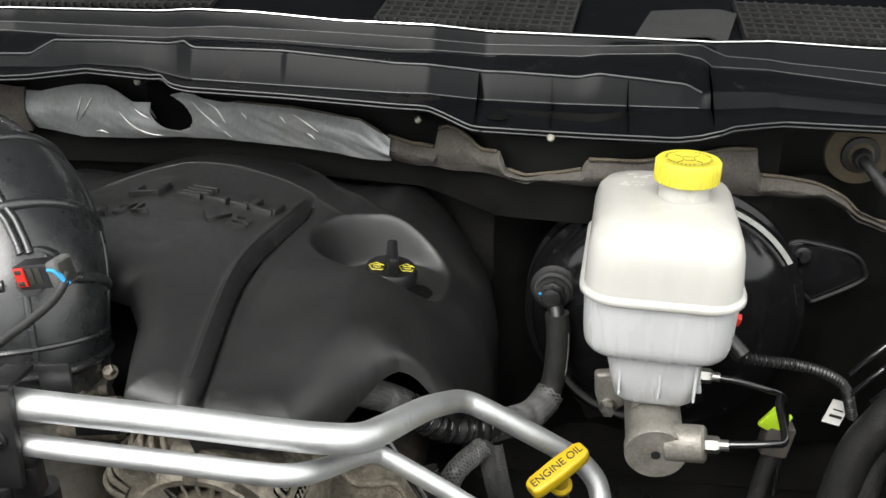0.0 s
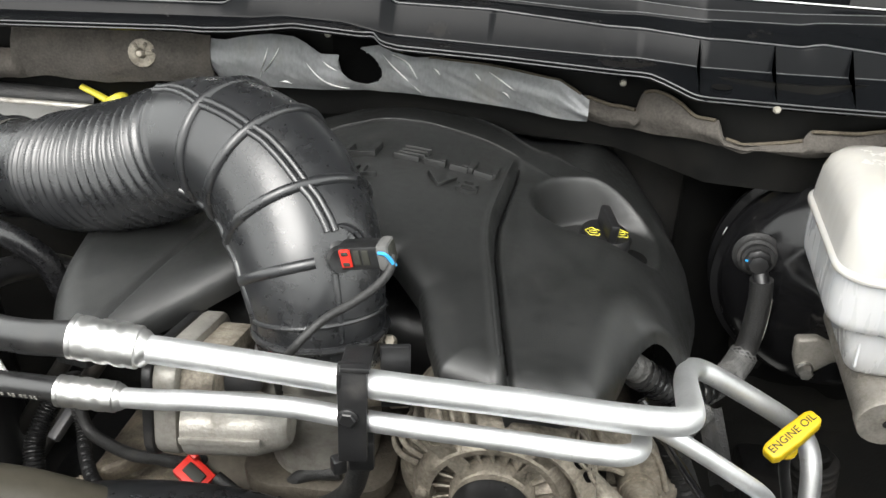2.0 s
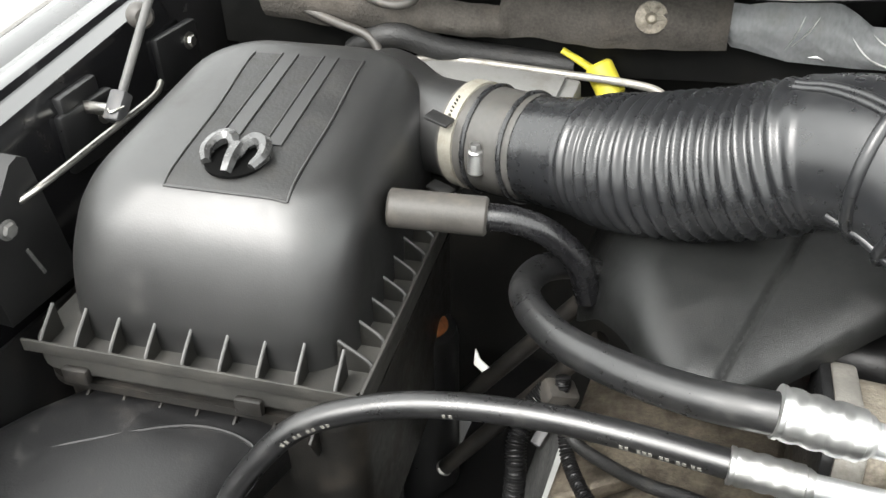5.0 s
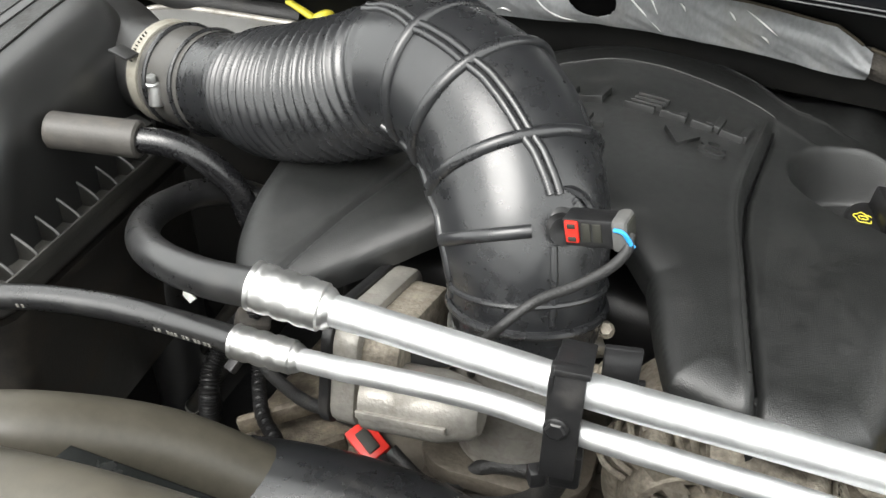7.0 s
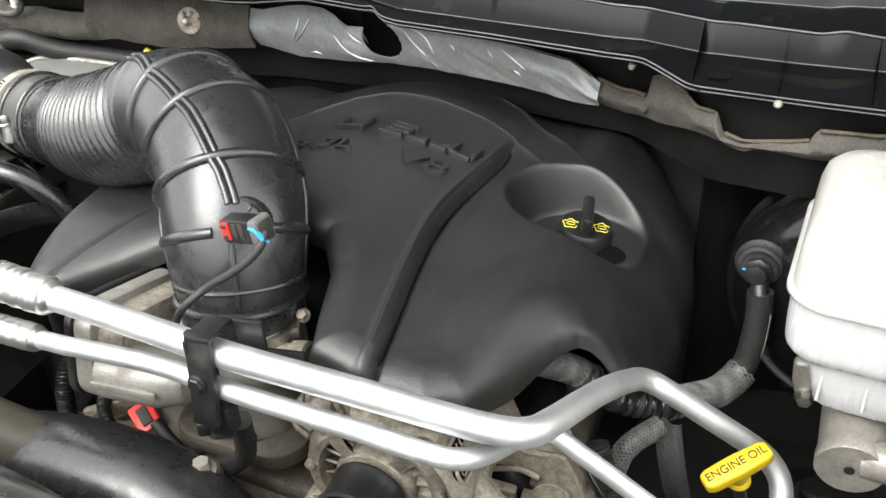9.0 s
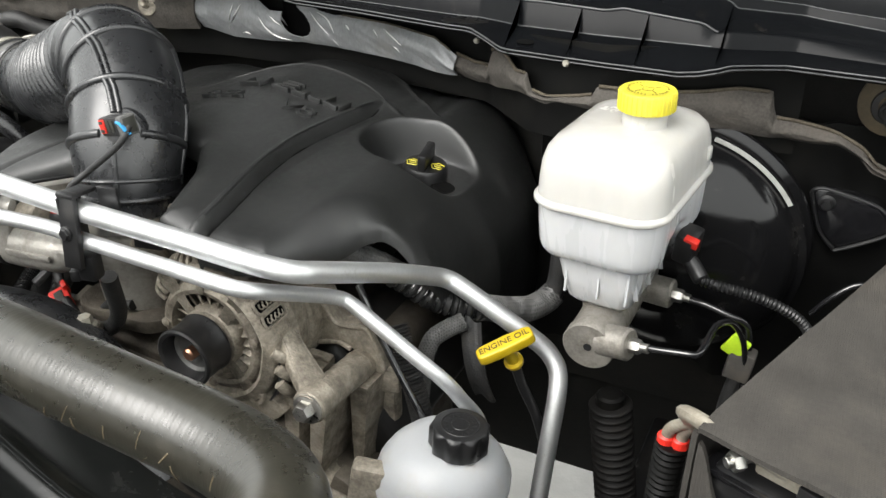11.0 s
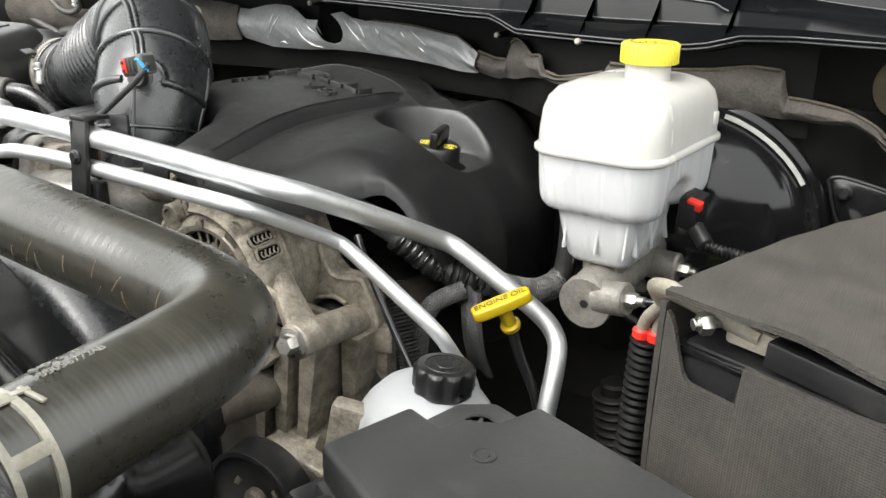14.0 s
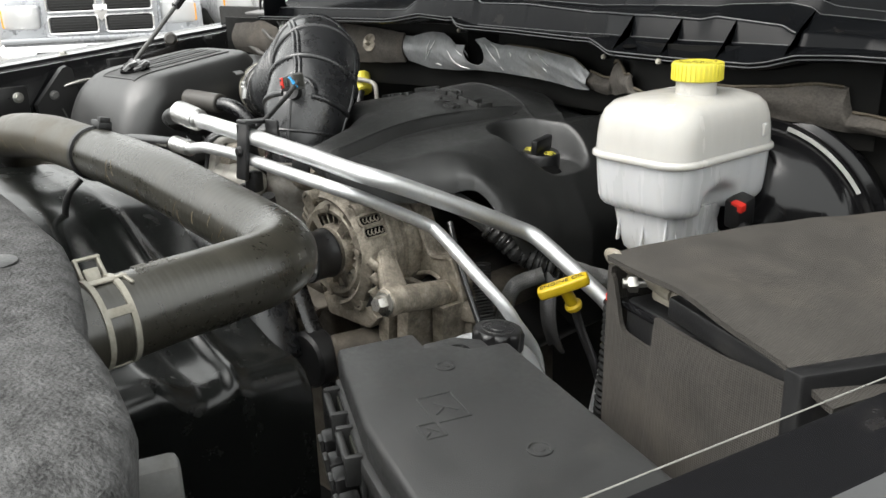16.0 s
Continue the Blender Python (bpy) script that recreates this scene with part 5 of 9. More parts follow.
def build_airbox():
    t = thing("air_filter_box", (-0.92, 0.62, 0.95), "large black plastic air filter box with ribbed flange, dusty", "air filter box")
    rot = pose(-0.958, 0.612, 0, 0, 0, 6)

    def ring(w, h, r, z):
        return [rot @ Vector((x, y, z)) for x, y in rounded(w, h, r, 6)]
    # width, depth, corner, height, shift across, shift along, slope of the outlines up the lid
    outlines = np.array([(0.252, 0.304, 0.045, 1.080, 0, 0, 0), (0.254, 0.306, 0.05, 1.110, 0, 0, 0), (0.256, 0.303, 0.055, 1.150, 0.0, 0.0075, 0.03), (0.250, 0.289, 0.06, 1.188, 0.002, 0.0155, 0.06),
                         (0.226, 0.264, 0.06, 1.212, 0.004, 0.020, 0.09), (0.186, 0.231, 0.05, 1.2255, 0.008, 0.0205, 0.11), (0.12, 0.17, 0.04, 1.229, 0.012, 0.018, 0.115)])

    def outline_at(k):
        i = min(int(k), 5)
        u, p = k - i, [outlines[min(max(j, 0), 6)] for j in range(i - 1, i + 3)]
        return 0.5 * (2 * p[1] + (p[2] - p[0]) * u + (2 * p[0] - 5 * p[1] + 4 * p[2] - p[3]) * u * u + (3 * p[1] - p[0] - 3 * p[2] + p[3]) * u ** 3)

    def outside(k, x, y):
        w, h, r, z, dx, dy, slope = outline_at(k)
        qx, qy = abs(x - dx) - w / 2 + r, abs(y - dy) - h / 2 + r
        return math.hypot(max(qx, 0), max(qy, 0)) + min(max(qx, qy), 0) - r

    def on_lid(x, y, lift=0.0):
        lo, hi = 2.2, 6.0
        if outside(hi, x, y) > 0:
            for _ in range(24):
                mid = (lo + hi) / 2
                lo, hi = (mid, hi) if outside(mid, x, y) <= 0 else (lo, mid)
        k = outline_at(hi if outside(6.0, x, y) <= 0 else lo)
        return rot @ Vector((x, y, k[3] + k[6] * y + lift))
    secs = []
    for k in np.linspace(0, 6, 37):
        w, h, r, z, dx, dy, slope = outline_at(k)
        secs.append([rot @ Vector((x + dx, y + dy, z + slope * (y + dy))) for x, y in rounded(w, h, r, 8)])
    part("lid", bm_loft(secs), MAT_AIRBOX, t, angle=70)
    # outlet neck to the tube
    part("outlet_neck", bm_tube([(-0.905, 0.770, 1.165), (-0.86, 0.755, 1.170), (-0.81, 0.739, 1.1745), (-0.775, 0.728, 1.1775)], lambda u: 0.066 - 0.0195 * smooth01(0, 0.5, u), 40, 24), MAT_AIRBOX, t)
    for z, a in ((1.222, 0.3), (1.150, -0.3)):
        part("neck_web", bm_box((0.024, 0.016, 0.003), pose(-0.815, 0.690, z - 0.012, 8 * a, 10, -12), 0.001), MAT_AIRBOX, t)
    # textured panel on the lid with two smooth channels, and its raised border
    left = lambda y: -0.0304 - 0.0091 * smooth01(-0.02, 0.105, y) - 0.002 * smooth01(-0.1, 0, y)
    right = lambda y: 0.0737 - 0.0052 * smooth01(-0.02, 0.105, y)

    def panel(u, v):
        y = -0.1009 + 0.2042 * v
        return on_lid(left(y) + (right(y) - left(y)) * u, y, 0.0005)
    part("textured_panel", bm_sheet(panel, 24, 40, 0.0012), MAT_AIRPANEL, t, "dull textured panel with dried drops")
    for x0, x1 in ((-0.0106, 0.0050), (0.0310, 0.0454)):
        part("channel", bm_sheet(lambda u, v: on_lid(x0 + (x1 - x0) * u - 0.0022 * v, -0.0417 + 0.145 * v, 0.0009), 6, 30, 0.0012), MAT_AIRBOX, t, "smooth channel")
        for x in (x0, x1):
            part("channel_edge", bm_tube([on_lid(x - 0.0022 * v, -0.0417 + 0.145 * v, 0.0010) for v in np.linspace(0, 1, 14)], 0.0010, 8, 40), MAT_AIRBOX, t)
        part("channel_edge", bm_tube([on_lid(x0 + (x1 - x0) * v, -0.0417, 0.0010) for v in np.linspace(0, 1, 4)], 0.0009, 8, 10), MAT_AIRBOX, t)
    for side in (left, right):
        part("panel_edge", bm_tube([on_lid(side(y), y, 0.0006) for y in np.linspace(-0.1009, 0.103, 20)], 0.0012, 8, 60), MAT_AIRBOX, t)
    part("panel_edge", bm_tube([on_lid(x, -0.1009, 0.0006) for x in np.linspace(left(-0.1), right(-0.1), 12)], 0.0013, 8, 40), MAT_AIRBOX, t)
    # quick-release knob: two bulky bowed lobes and a blunt nose
    core = on_lid(0.0170, -0.065, 0.0006)
    knob = part("knob", bm_lathe([(0.026, -0.001), (0.026, 0.0012), (0.0, 0.0014)], Matrix.Translation(core) @ pose(0, 0, 0, 6, 0, 0), 32), MAT_VOID, t, "dark round knob recess")
    for arc in (((0.0150, -0.0690), (0.0130, -0.0560), (0.0045, -0.0485), (-0.0045, -0.0530), (-0.0085, -0.0660), (-0.0040, -0.0770)),
                ((0.0195, -0.0690), (0.0205, -0.0560), (0.0280, -0.0485), (0.0370, -0.0530), (0.0405, -0.0655), (0.0355, -0.0780))):
        pts = [tuple(on_lid(x, y, h)) for (x, y), h in zip(arc, (0.006, 0.008, 0.009, 0.008, 0.006, 0.004))]
        part("knob_lobe", bm_tube(pts, lambda u: 0.0042 + 0.0024 * math.sin(u * math.pi), 7, 22), MAT_KNOBGLOSS, knob, "gloss grey-black lobe")
    part("knob_nose", bm_tube([tuple(on_lid(0.0172, -0.060, 0.008)), tuple(on_lid(0.0172, -0.074, 0.008)), tuple(on_lid(0.0168, -0.086, 0.003))], lambda u: 0.0070 - 0.002 * u, 6, 10), MAT_KNOBGLOSS, knob, "gloss grey-black nose")
    # flange with its webs
    part("flange", bm_loft([ring(0.296, 0.350, 0.03, z) for z in (1.066, 1.085)]), MAT_FLANGE, t, angle=30)
    webs = [(-0.128 + 0.032 * i, -0.168, 0) for i in range(9)] + [(0.139, -0.14 + 0.031 * i, 90) for i in range(10)]
    for i, (x, y, a) in enumerate(webs):
        b = bmesh.new()
        b.faces.new([b.verts.new(v) for v in ((0, -0.006, 0), (0, 0.022, 0), (0, 0.020, 0.030), (0, -0.005, 0.011))])
        bmesh.ops.solidify(b, geom=list(b.faces), thickness=0.0028)
        b.transform(rot @ pose(x, y, 1.085, 0, 0, a) @ pose(0, 0, 0, 0, 0, 0))
        web = part("web", b, MAT_FLANGE, t, smooth=False)
        edge = rot @ pose(x, y, 1.085, 0, 0, a)
        # the light caught by the dusty web edge, painted as a pale tube
        part("web_edge", bm_tube([tuple(edge @ Vector((0, -0.0055, 0.001))), tuple(edge @ Vector((0, -0.005, 0.011))), tuple(edge @ Vector((0, 0.019, 0.0295)))], 0.0015, 6, 12), MAT_KNOB, web, "pale edge line, its brightness painted in")
    for size, x, y in (((0.292, 0.0028, 0.012), 0.0, -0.1755), ((0.0028, 0.346, 0.012), 0.1485, 0.0)):
        part("flange_lip", bm_box(size, rot @ pose(x, y, 1.089), 0.0008), MAT_FLANGE, t)
    # lower half with ledges and clips
    low = part("lower_half", bm_loft([ring(0.276, 0.332, 0.03, z) for z in (0.86, 1.0, 1.066)]), MAT_LOWBOX, t, angle=30)
    part("ledge", bm_loft([ring(0.290, 0.346, 0.03, z) for z in (1.046, 1.054)]), MAT_LOWBOX, low, angle=30)
    for x in (-0.10, 0.055):
        part("latch", bm_box((0.024, 0.008, 0.016), rot @ pose(x, -0.178, 1.066), 0.003), MAT_LOWBOX, low)
    for i in range(7):
        part("lower_web", bm_box((0.003, 0.014, 0.028), rot @ pose(-0.10 + 0.034 * i, -0.170, 1.028, 24, 0, 0), 0.001), MAT_LOWBOX, low)
    # inlet snorkel in front
    sn = part("inlet_snorkel", bm_loft([[Vector((x * w - 0.955 - dx, y0 + 0.0, z * h + z0)) for x, z in rounded(2, 2, 0.4, 4)] for y0, w, h, z0, dx in
                                        ((0.46, 0.09, 0.032, 1.005, 0.0), (0.40, 0.10, 0.036, 1.01, 0.02), (0.32, 0.12, 0.038, 1.0, 0.05), (0.20, 0.13, 0.036, 0.98, 0.08))]), MAT_BLACK, t)
    part("snorkel_lip", bm_tube([(-1.06, 0.345, 1.036), (-1.0, 0.385, 1.043), (-0.93, 0.425, 1.043), (-0.875, 0.425, 1.038), (-0.862, 0.395, 1.030), (-0.885, 0.33, 1.022), (-0.915, 0.25, 1.010)], 0.0022, 8, 60), MAT_BLACK, sn)
    # breather sleeve
    b = thing("breather_hose", (-0.75, 0.605, 1.15), "glossy black breather hose with a grey rubber sleeve", "hose")
    part("sleeve", bm_rod((-0.822, 0.588, 1.176), (-0.742, 0.606, 1.172), 0.0165, 28, 0.002), MAT_GREYRUBBER, b, "grey rubber sleeve")
    part("hose", bm_tube([(-0.745, 0.605, 1.172), (-0.720, 0.611, 1.170), (-0.698, 0.617, 1.161), (-0.680, 0.623, 1.145), (-0.667, 0.628, 1.125), (-0.658, 0.632, 1.09)], 0.0115, 18, 50), MAT_HOSE, b)


# ---- air conditioning lines ----
PIPE_1 = [(-0.470, 0.421, 1.199), (-0.44, 0.419, 1.199), (-0.372, 0.414, 1.198), (-0.305, 0.410, 1.196), (-0.217, 0.414, 1.189), (-0.151, 0.418, 1.182), (-0.118, 0.423, 1.178), (-0.104, 0.433, 1.173),
          (-0.097, 0.455, 1.163), (-0.082, 0.545, 1.119), (-0.068, 0.600, 1.090), (-0.057, 0.617, 1.080), (-0.040, 0.621, 1.071), (0.000, 0.626, 1.046), (0.038, 0.635, 1.018), (0.054, 0.635, 1.004),
          (0.064, 0.629, 0.990), (0.068, 0.616, 0.968), (0.068, 0.600, 0.93), (0.066, 0.58, 0.86)]
PIPE_2 = [(-0.490, 0.415, 1.159), (-0.455, 0.409, 1.166), (-0.432, 0.408, 1.169), (-0.368, 0.411, 1.169), (-0.307, 0.405, 1.169), (-0.213, 0.404, 1.165), (-0.165, 0.402, 1.164), (-0.145, 0.406, 1.161),
          (-0.132, 0.425, 1.151), (-0.122, 0.480, 1.120), (-0.115, 0.503, 1.106), (-0.105, 0.509, 1.099), (-0.076, 0.508, 1.083), (-0.038, 0.509, 1.058), (-0.010, 0.515, 1.034), (0.002, 0.525, 1.010),
          (0.012, 0.548, 0.965), (0.018, 0.55, 0.90)]


def crimp(name, a, b, r, parent):
    """A crimped hose ferrule with a collar at the pipe end."""
    h = (Vector(b) - Vector(a)).length
    prof, n = [(r * 0.8, 0), (r * 1.02, 0.0006), (r * 1.02, 0.0030)], 48
    for i in range(4, n):
        u = i / n
        prof.append((r * (1 - 0.045 * max(0, math.sin(u * math.pi * 8)) * (u < 0.80) - 0.02 * (u > 0.80) - 0.12 * (u > 0.92)), h * u))
    prof += [(r * 0.82, h), (r * 0.66, h + 0.003)]

    def dimple(w, z):
        u = z / h
        return 1 + (0.017 * math.copysign(abs(math.cos(4 * w)) ** 0.5, math.cos(4 * w)) * math.sin(u * math.pi * 8) if 0.08 < u < 0.80 else 0)
    return part(name, bm_lathe(prof, axis(a, b), 48, wobble=dimple), MAT_FERRULE, parent, "crimped bright ferrule")


def build_ac_lines():
    t = thing("suction_line", (-0.05, 0.6, 0.86), "thick bare aluminium air conditioning pipe with a rubber hose", "pipe", "air conditioning pipes")
    part("pipe", bm_tube(PIPE_1, 0.0098, 28, 260), MAT_ALU, t)
    crimp("ferrule", (-0.517, 0.418, 1.206), (-0.468, 0.421, 1.199), 0.0152, t)
    hose = part("hose", bm_tube([(-0.512, 0.417, 1.205), (-0.559, 0.428, 1.194), (-0.607, 0.448, 1.183), (-0.650, 0.482, 1.167), (-0.683, 0.528, 1.150), (-0.700, 0.575, 1.134), (-0.695, 0.620, 1.122),
                                 (-0.668, 0.650, 1.108), (-0.63, 0.66, 1.08), (-0.60, 0.66, 1.03)], 0.0125, 24, 110), MAT_ACHOSE, t)
    t = thing("liquid_line", (-0.05, 0.5, 0.9), "thin bare aluminium air conditioning pipe with a braided hose", "pipe", "air conditioning pipes")
    part("pipe", bm_tube(PIPE_2, 0.0072, 24, 240), MAT_ALU, t)
    crimp("ferrule", (-0.534, 0.414, 1.1605), (-0.489, 0.415, 1.159), 0.0112, t)
    hose = part("hose", bm_tube([(-0.53, 0.414, 1.161), (-0.589, 0.424, 1.153), (-0.648, 0.427, 1.148), (-0.711, 0.422, 1.142), (-0.765, 0.413, 1.130), (-0.815, 0.398, 1.108), (-0.850, 0.376, 1.068), (-0.866, 0.358, 1.035)],
                                0.0092, 20, 90), MAT_ACHOSE, t)
    run = spline([(-0.53, 0.414, 1.161), (-0.589, 0.424, 1.153), (-0.648, 0.427, 1.148), (-0.711, 0.422, 1.142), (-0.765, 0.413, 1.130), (-0.815, 0.398, 1.108), (-0.850, 0.376, 1.068)], 120)
    for k, i in enumerate([6, 7.2, 9, 10.2, 12.5, 13.7, 16, 17.2, 18.4, 21, 22.2, 60, 61.5, 90, 91.4, 94, 95.4, 98, 99.4, 102, 103.4]):
        a, fwd = run[int(i)], (run[int(i) + 1] - run[int(i)]).normalized()
        out = (Vector((0.15, -0.85, -0.1)) - fwd * fwd.dot(Vector((0.15, -0.85, -0.1)))).normalized()
        face = Matrix((fwd, fwd.cross(out) * -1, out)).transposed().to_4x4()
        part("print_mark", bm_box((0.0022, 0.0030, 0.0004), Matrix.Translation(a + fwd * (i % 1) * 0.003 + out * 0.0093) @ face, 0), MAT_DULLPRINT, hose, smooth=False)
    crimp("lower_ferrule", (-0.866, 0.358, 1.037), (-0.878, 0.344, 0.978), 0.0112, t)
    # clamp bracket that ties both pipes
    b = thing("pipe_bracket", (-0.318, 0.405, 1.15), "black steel bracket clamping two aluminium pipes", "bracket")
    part("strap", bm_box((0.019, 0.006, 0.072), pose(-0.321, 0.396, 1.183, -8, 0, 4), 0.001), MAT_BLACK, b)
    part("top_fold", bm_box((0.019, 0.030, 0.004), pose(-0.320, 0.410, 1.2155, -6, 0, 4), 0.001), MAT_BLACK, b)
    part("side_fold", bm_box((0.003, 0.026, 0.050), pose(-0.3295, 0.408, 1.188), 0.001), MAT_BLACK, b)
    part("back_tab", bm_box((0.020, 0.004, 0.030), pose(-0.298, 0.425, 1.203, 0, 0, 10), 0.001), MAT_BLACK, b)
    part("bolt", bm_hex((-0.3235, 0.3925, 1.181), (-0.33, -1, 1.3), 0.010, 0.004, flange=0.007), MAT_BLACK, b)
    part("lower_clip", bm_box((0.018, 0.016, 0.026), pose(-0.318, 0.405, 1.143, 0, 0, 10), 0.003), MAT_BLACK, b)
    part("clip_tooth", bm_box((0.010, 0.010, 0.012), pose(-0.333, 0.400, 1.133, 0, 0, 30), 0.002), MAT_BLACK, b)


build_engine_cover()
build_intake()
build_airbox()
build_ac_lines()


# ---- brake hydraulics ----
def build_brakes():
    t = thing("brake_fluid_reservoir", (0.100, 0.68, 1.085), "milky white brake fluid reservoir with a pale seam", "fluid reservoir")
    rot = pose(0.1035, 0.680, 0, 0, 0, -5)

    def ring(w, h, r, z, dx=0.0, dy=0.0):
        return [rot @ Vector((x + dx, y + dy, z)) for x, y in rounded(w, h, r, 7)]
    up = [ring(0.122, 0.176, 0.028, 1.197), ring(0.121, 0.175, 0.029, 1.215), ring(0.119, 0.172, 0.030, 1.230), ring(0.114, 0.166, 0.032, 1.241), ring(0.104, 0.154, 0.034, 1.2485), ring(0.08, 0.125, 0.030, 1.2535), ring(0.05, 0.08, 0.02, 1.2555)]
    part("upper_shell", bm_loft(up), MAT_TANK, t, angle=70)
    seam = bm_loft([ring(0.124, 0.179, 0.030, 1.1915), ring(0.129, 0.184, 0.032, 1.1935), ring(0.129, 0.184, 0.032, 1.1975), ring(0.124, 0.179, 0.030, 1.1995)])
    part("seam", seam, MAT_TANK, t, angle=70)
    def fine_ring(w, h, r, z):
        # a close-set outline with the arched recess for the level sensor on the fender side
        out = rounded(w, h, r, 7)
        run = []
        for (ax, ay), (bx, by) in zip(out, out[1:] + out[:1]):
            k = max(1, int(math.hypot(bx - ax, by - ay) / 0.004 + 0.5)) if math.hypot(bx - ax, by - ay) > 0.02 else 1
            run += [(ax + (bx - ax) * q / k, ay + (by - ay) * q / k) for q in range(k)]
        dent = []
        for x, y in run:
            d = 0.026 * smooth01(0.03, 0.05, x) * math.exp(-((y + 0.012) / 0.026) ** 4) * (1 - smooth01(1.156, 1.172, z + 0.25 * abs(y + 0.012)))
            dent.append(rot @ Vector((x - d, y, z)))
        return dent
    # the same outline length at every height keeps the number of points equal
    lo = [[Vector((p.x + (0.1035 - p.x) * s2, p.y + (0.680 - p.y) * s2, z2)) for p in fine_ring(0.121, 0.175, 0.028, z2)] for z2, s2 in
          ((1.193, 0.0), (1.185, 0.006), (1.178, 0.010), (1.172, 0.014), (1.167, 0.017), (1.162, 0.022), (1.156, 0.028), (1.150, 0.036), (1.145, 0.055), (1.141, 0.09), (1.138, 0.16), (1.136, 0.26))]
    part("lower_shell", bm_loft(lo), MAT_TANKLOW, t, angle=70)
    foot = [ring(0.080, 0.10, 0.014, 1.140, 0.0, -0.022), ring(0.072, 0.09, 0.012, 1.114, 0.002, -0.024), ring(0.064, 0.082, 0.012, 1.094, 0.003, -0.024), ring(0.056, 0.074, 0.012, 1.089, 0.003, -0.024)]
    part("foot", bm_loft(foot), MAT_TANKLOW, t, angle=60)
    for x in (-0.026, 0.006, 0.034):
        part("web", bm_box((0.0025, 0.005, 0.036), rot @ pose(x, -0.0685, 1.120, -9, 0, 0), 0.001), MAT_TANKLOW, t)
    for y in (-0.045, -0.01, 0.025):
        part("side_web", bm_box((0.005, 0.0025, 0.036), rot @ pose(0.0365, y - 0.012, 1.120, 0, -9, 0), 0.001), MAT_TANKLOW, t)
    part("neck", bm_lathe([(0.0265, 0), (0.0222, 0.005), (0.0206, 0.014), (0.0206, 0.030)], pose(0.116, 0.676, 1.243), 36), MAT_TANK, t)
    cap = part("cap", bm_lathe([(0.0240, 0), (0.0252, 0.001), (0.0252, 0.0170), (0.0246, 0.0186), (0.0225, 0.0190), (0.0215, 0.0183), (0.0, 0.0186)], pose(0.1165, 0.676, 1.2685), 132), MAT_PALEYELLOW, t, "pale yellow ribbed screw cap")
    for k in range(33):
        a = 2 * math.pi * k / 33
        part("grip_rib", bm_box((0.0016, 0.0022, 0.0165), pose(0.1165, 0.676, 1.2685) @ Matrix.Rotation(a, 4, "Z") @ pose(0.0254, 0, 0.0090), 0.0005), MAT_PALEYELLOW, cap)
    top = pose(0.1165, 0.676, 1.2873)
    for k in range(34):
        if k % 9 != 0:
            a = 2 * math.pi * k / 34
            part("cap_print", bm_box((0.0020, 0.0010, 0.0004), top @ pose(0.0178 * math.cos(a), 0.0178 * math.sin(a), 0.0006, 0, 0, math.degrees(a)), 0), MAT_CAPPRINT, cap, smooth=False)
    for a in (0, 90, 180, 270):
        part("cap_print", bm_box((0.008, 0.0005, 0.0004), top @ pose(0.0046 * math.cos(radians(a)), 0.0046 * math.sin(radians(a)), 0, 0, 0, a + 90), 0), MAT_CAPPRINT, cap, smooth=False)
        part("cap_print", bm_box((0.006, 0.0005, 0.0004), top @ pose(0.0105 * math.cos(radians(a + 45)), 0.0105 * math.sin(radians(a + 45)), 0, 0, 0, a + 45), 0), MAT_CAPPRINT, cap, smooth=False)
    part("level_mark", bm_box((0.0006, 0.022, 0.0022), rot @ pose(0.0588, -0.01, 1.226, 0, -2, 0), 0), MAT_DULLPRINT, t, smooth=False)
    part("side_tab", bm_box((0.006, 0.010, 0.014), rot @ pose(0.060, 0.055, 1.215), 0.002), MAT_TANK, t)
    s = thing("fluid_level_sensor", (0.172, 0.70, 1.10), "black fluid level sensor plug with a red lock and corrugated cable", "sensor")
    part("plug", bm_box((0.020, 0.026, 0.034), pose(0.166, 0.694, 1.133, 15, 10, -10), 0.003), MAT_BLACK, s)
    part("red_lock", bm_box((0.014, 0.008, 0.009), pose(0.171, 0.681, 1.142, 15, 10, -10), 0.001), MAT_RED, s, "red locking tab")
    part("tail", bm_rod((0.170, 0.692, 1.118), (0.186, 0.680, 1.104), 0.008, 14, 0.002), MAT_BLACK, s)
    run = [(0.186, 0.680, 1.104), (0.205, 0.678, 1.103), (0.235, 0.682, 1.098), (0.265, 0.690, 1.085), (0.285, 0.70, 1.065), (0.30, 0.71, 1.03)]
    part("corrugated_cable", bm_tube(run, lambda u: 0.0046 + 0.0009 * math.sin(u * 2 * math.pi * 38), 12, 240), MAT_BLACK, s)

    m = thing("brake_master_cylinder", (0.10, 0.68, 1.03), "grey cast master cylinder with a machined round end", "master cylinder")
    part("body", bm_lathe([(0.0, 0.0), (0.0245, 0.0), (0.0252, 0.0012), (0.0252, 0.012), (0.0240, 0.016), (0.0240, 0.165), (0.030, 0.171), (0.030, 0.20)], axis((0.1036, 0.5885, 1.0605), (0.110, 0.74, 1.075)), 48), MAT_MASTER, m)
    part("bore_plug", bm_lathe([(0.004, -0.0006), (0.004, 0.002)], axis((0.1036, 0.588, 1.0605), (0.110, 0.74, 1.075)), 12), MAT_DARK, m)
    part("saddle", bm_box((0.040, 0.10, 0.034), pose(0.106, 0.675, 1.080, 5, 0, -3), 0.006), MAT_MASTER, m)
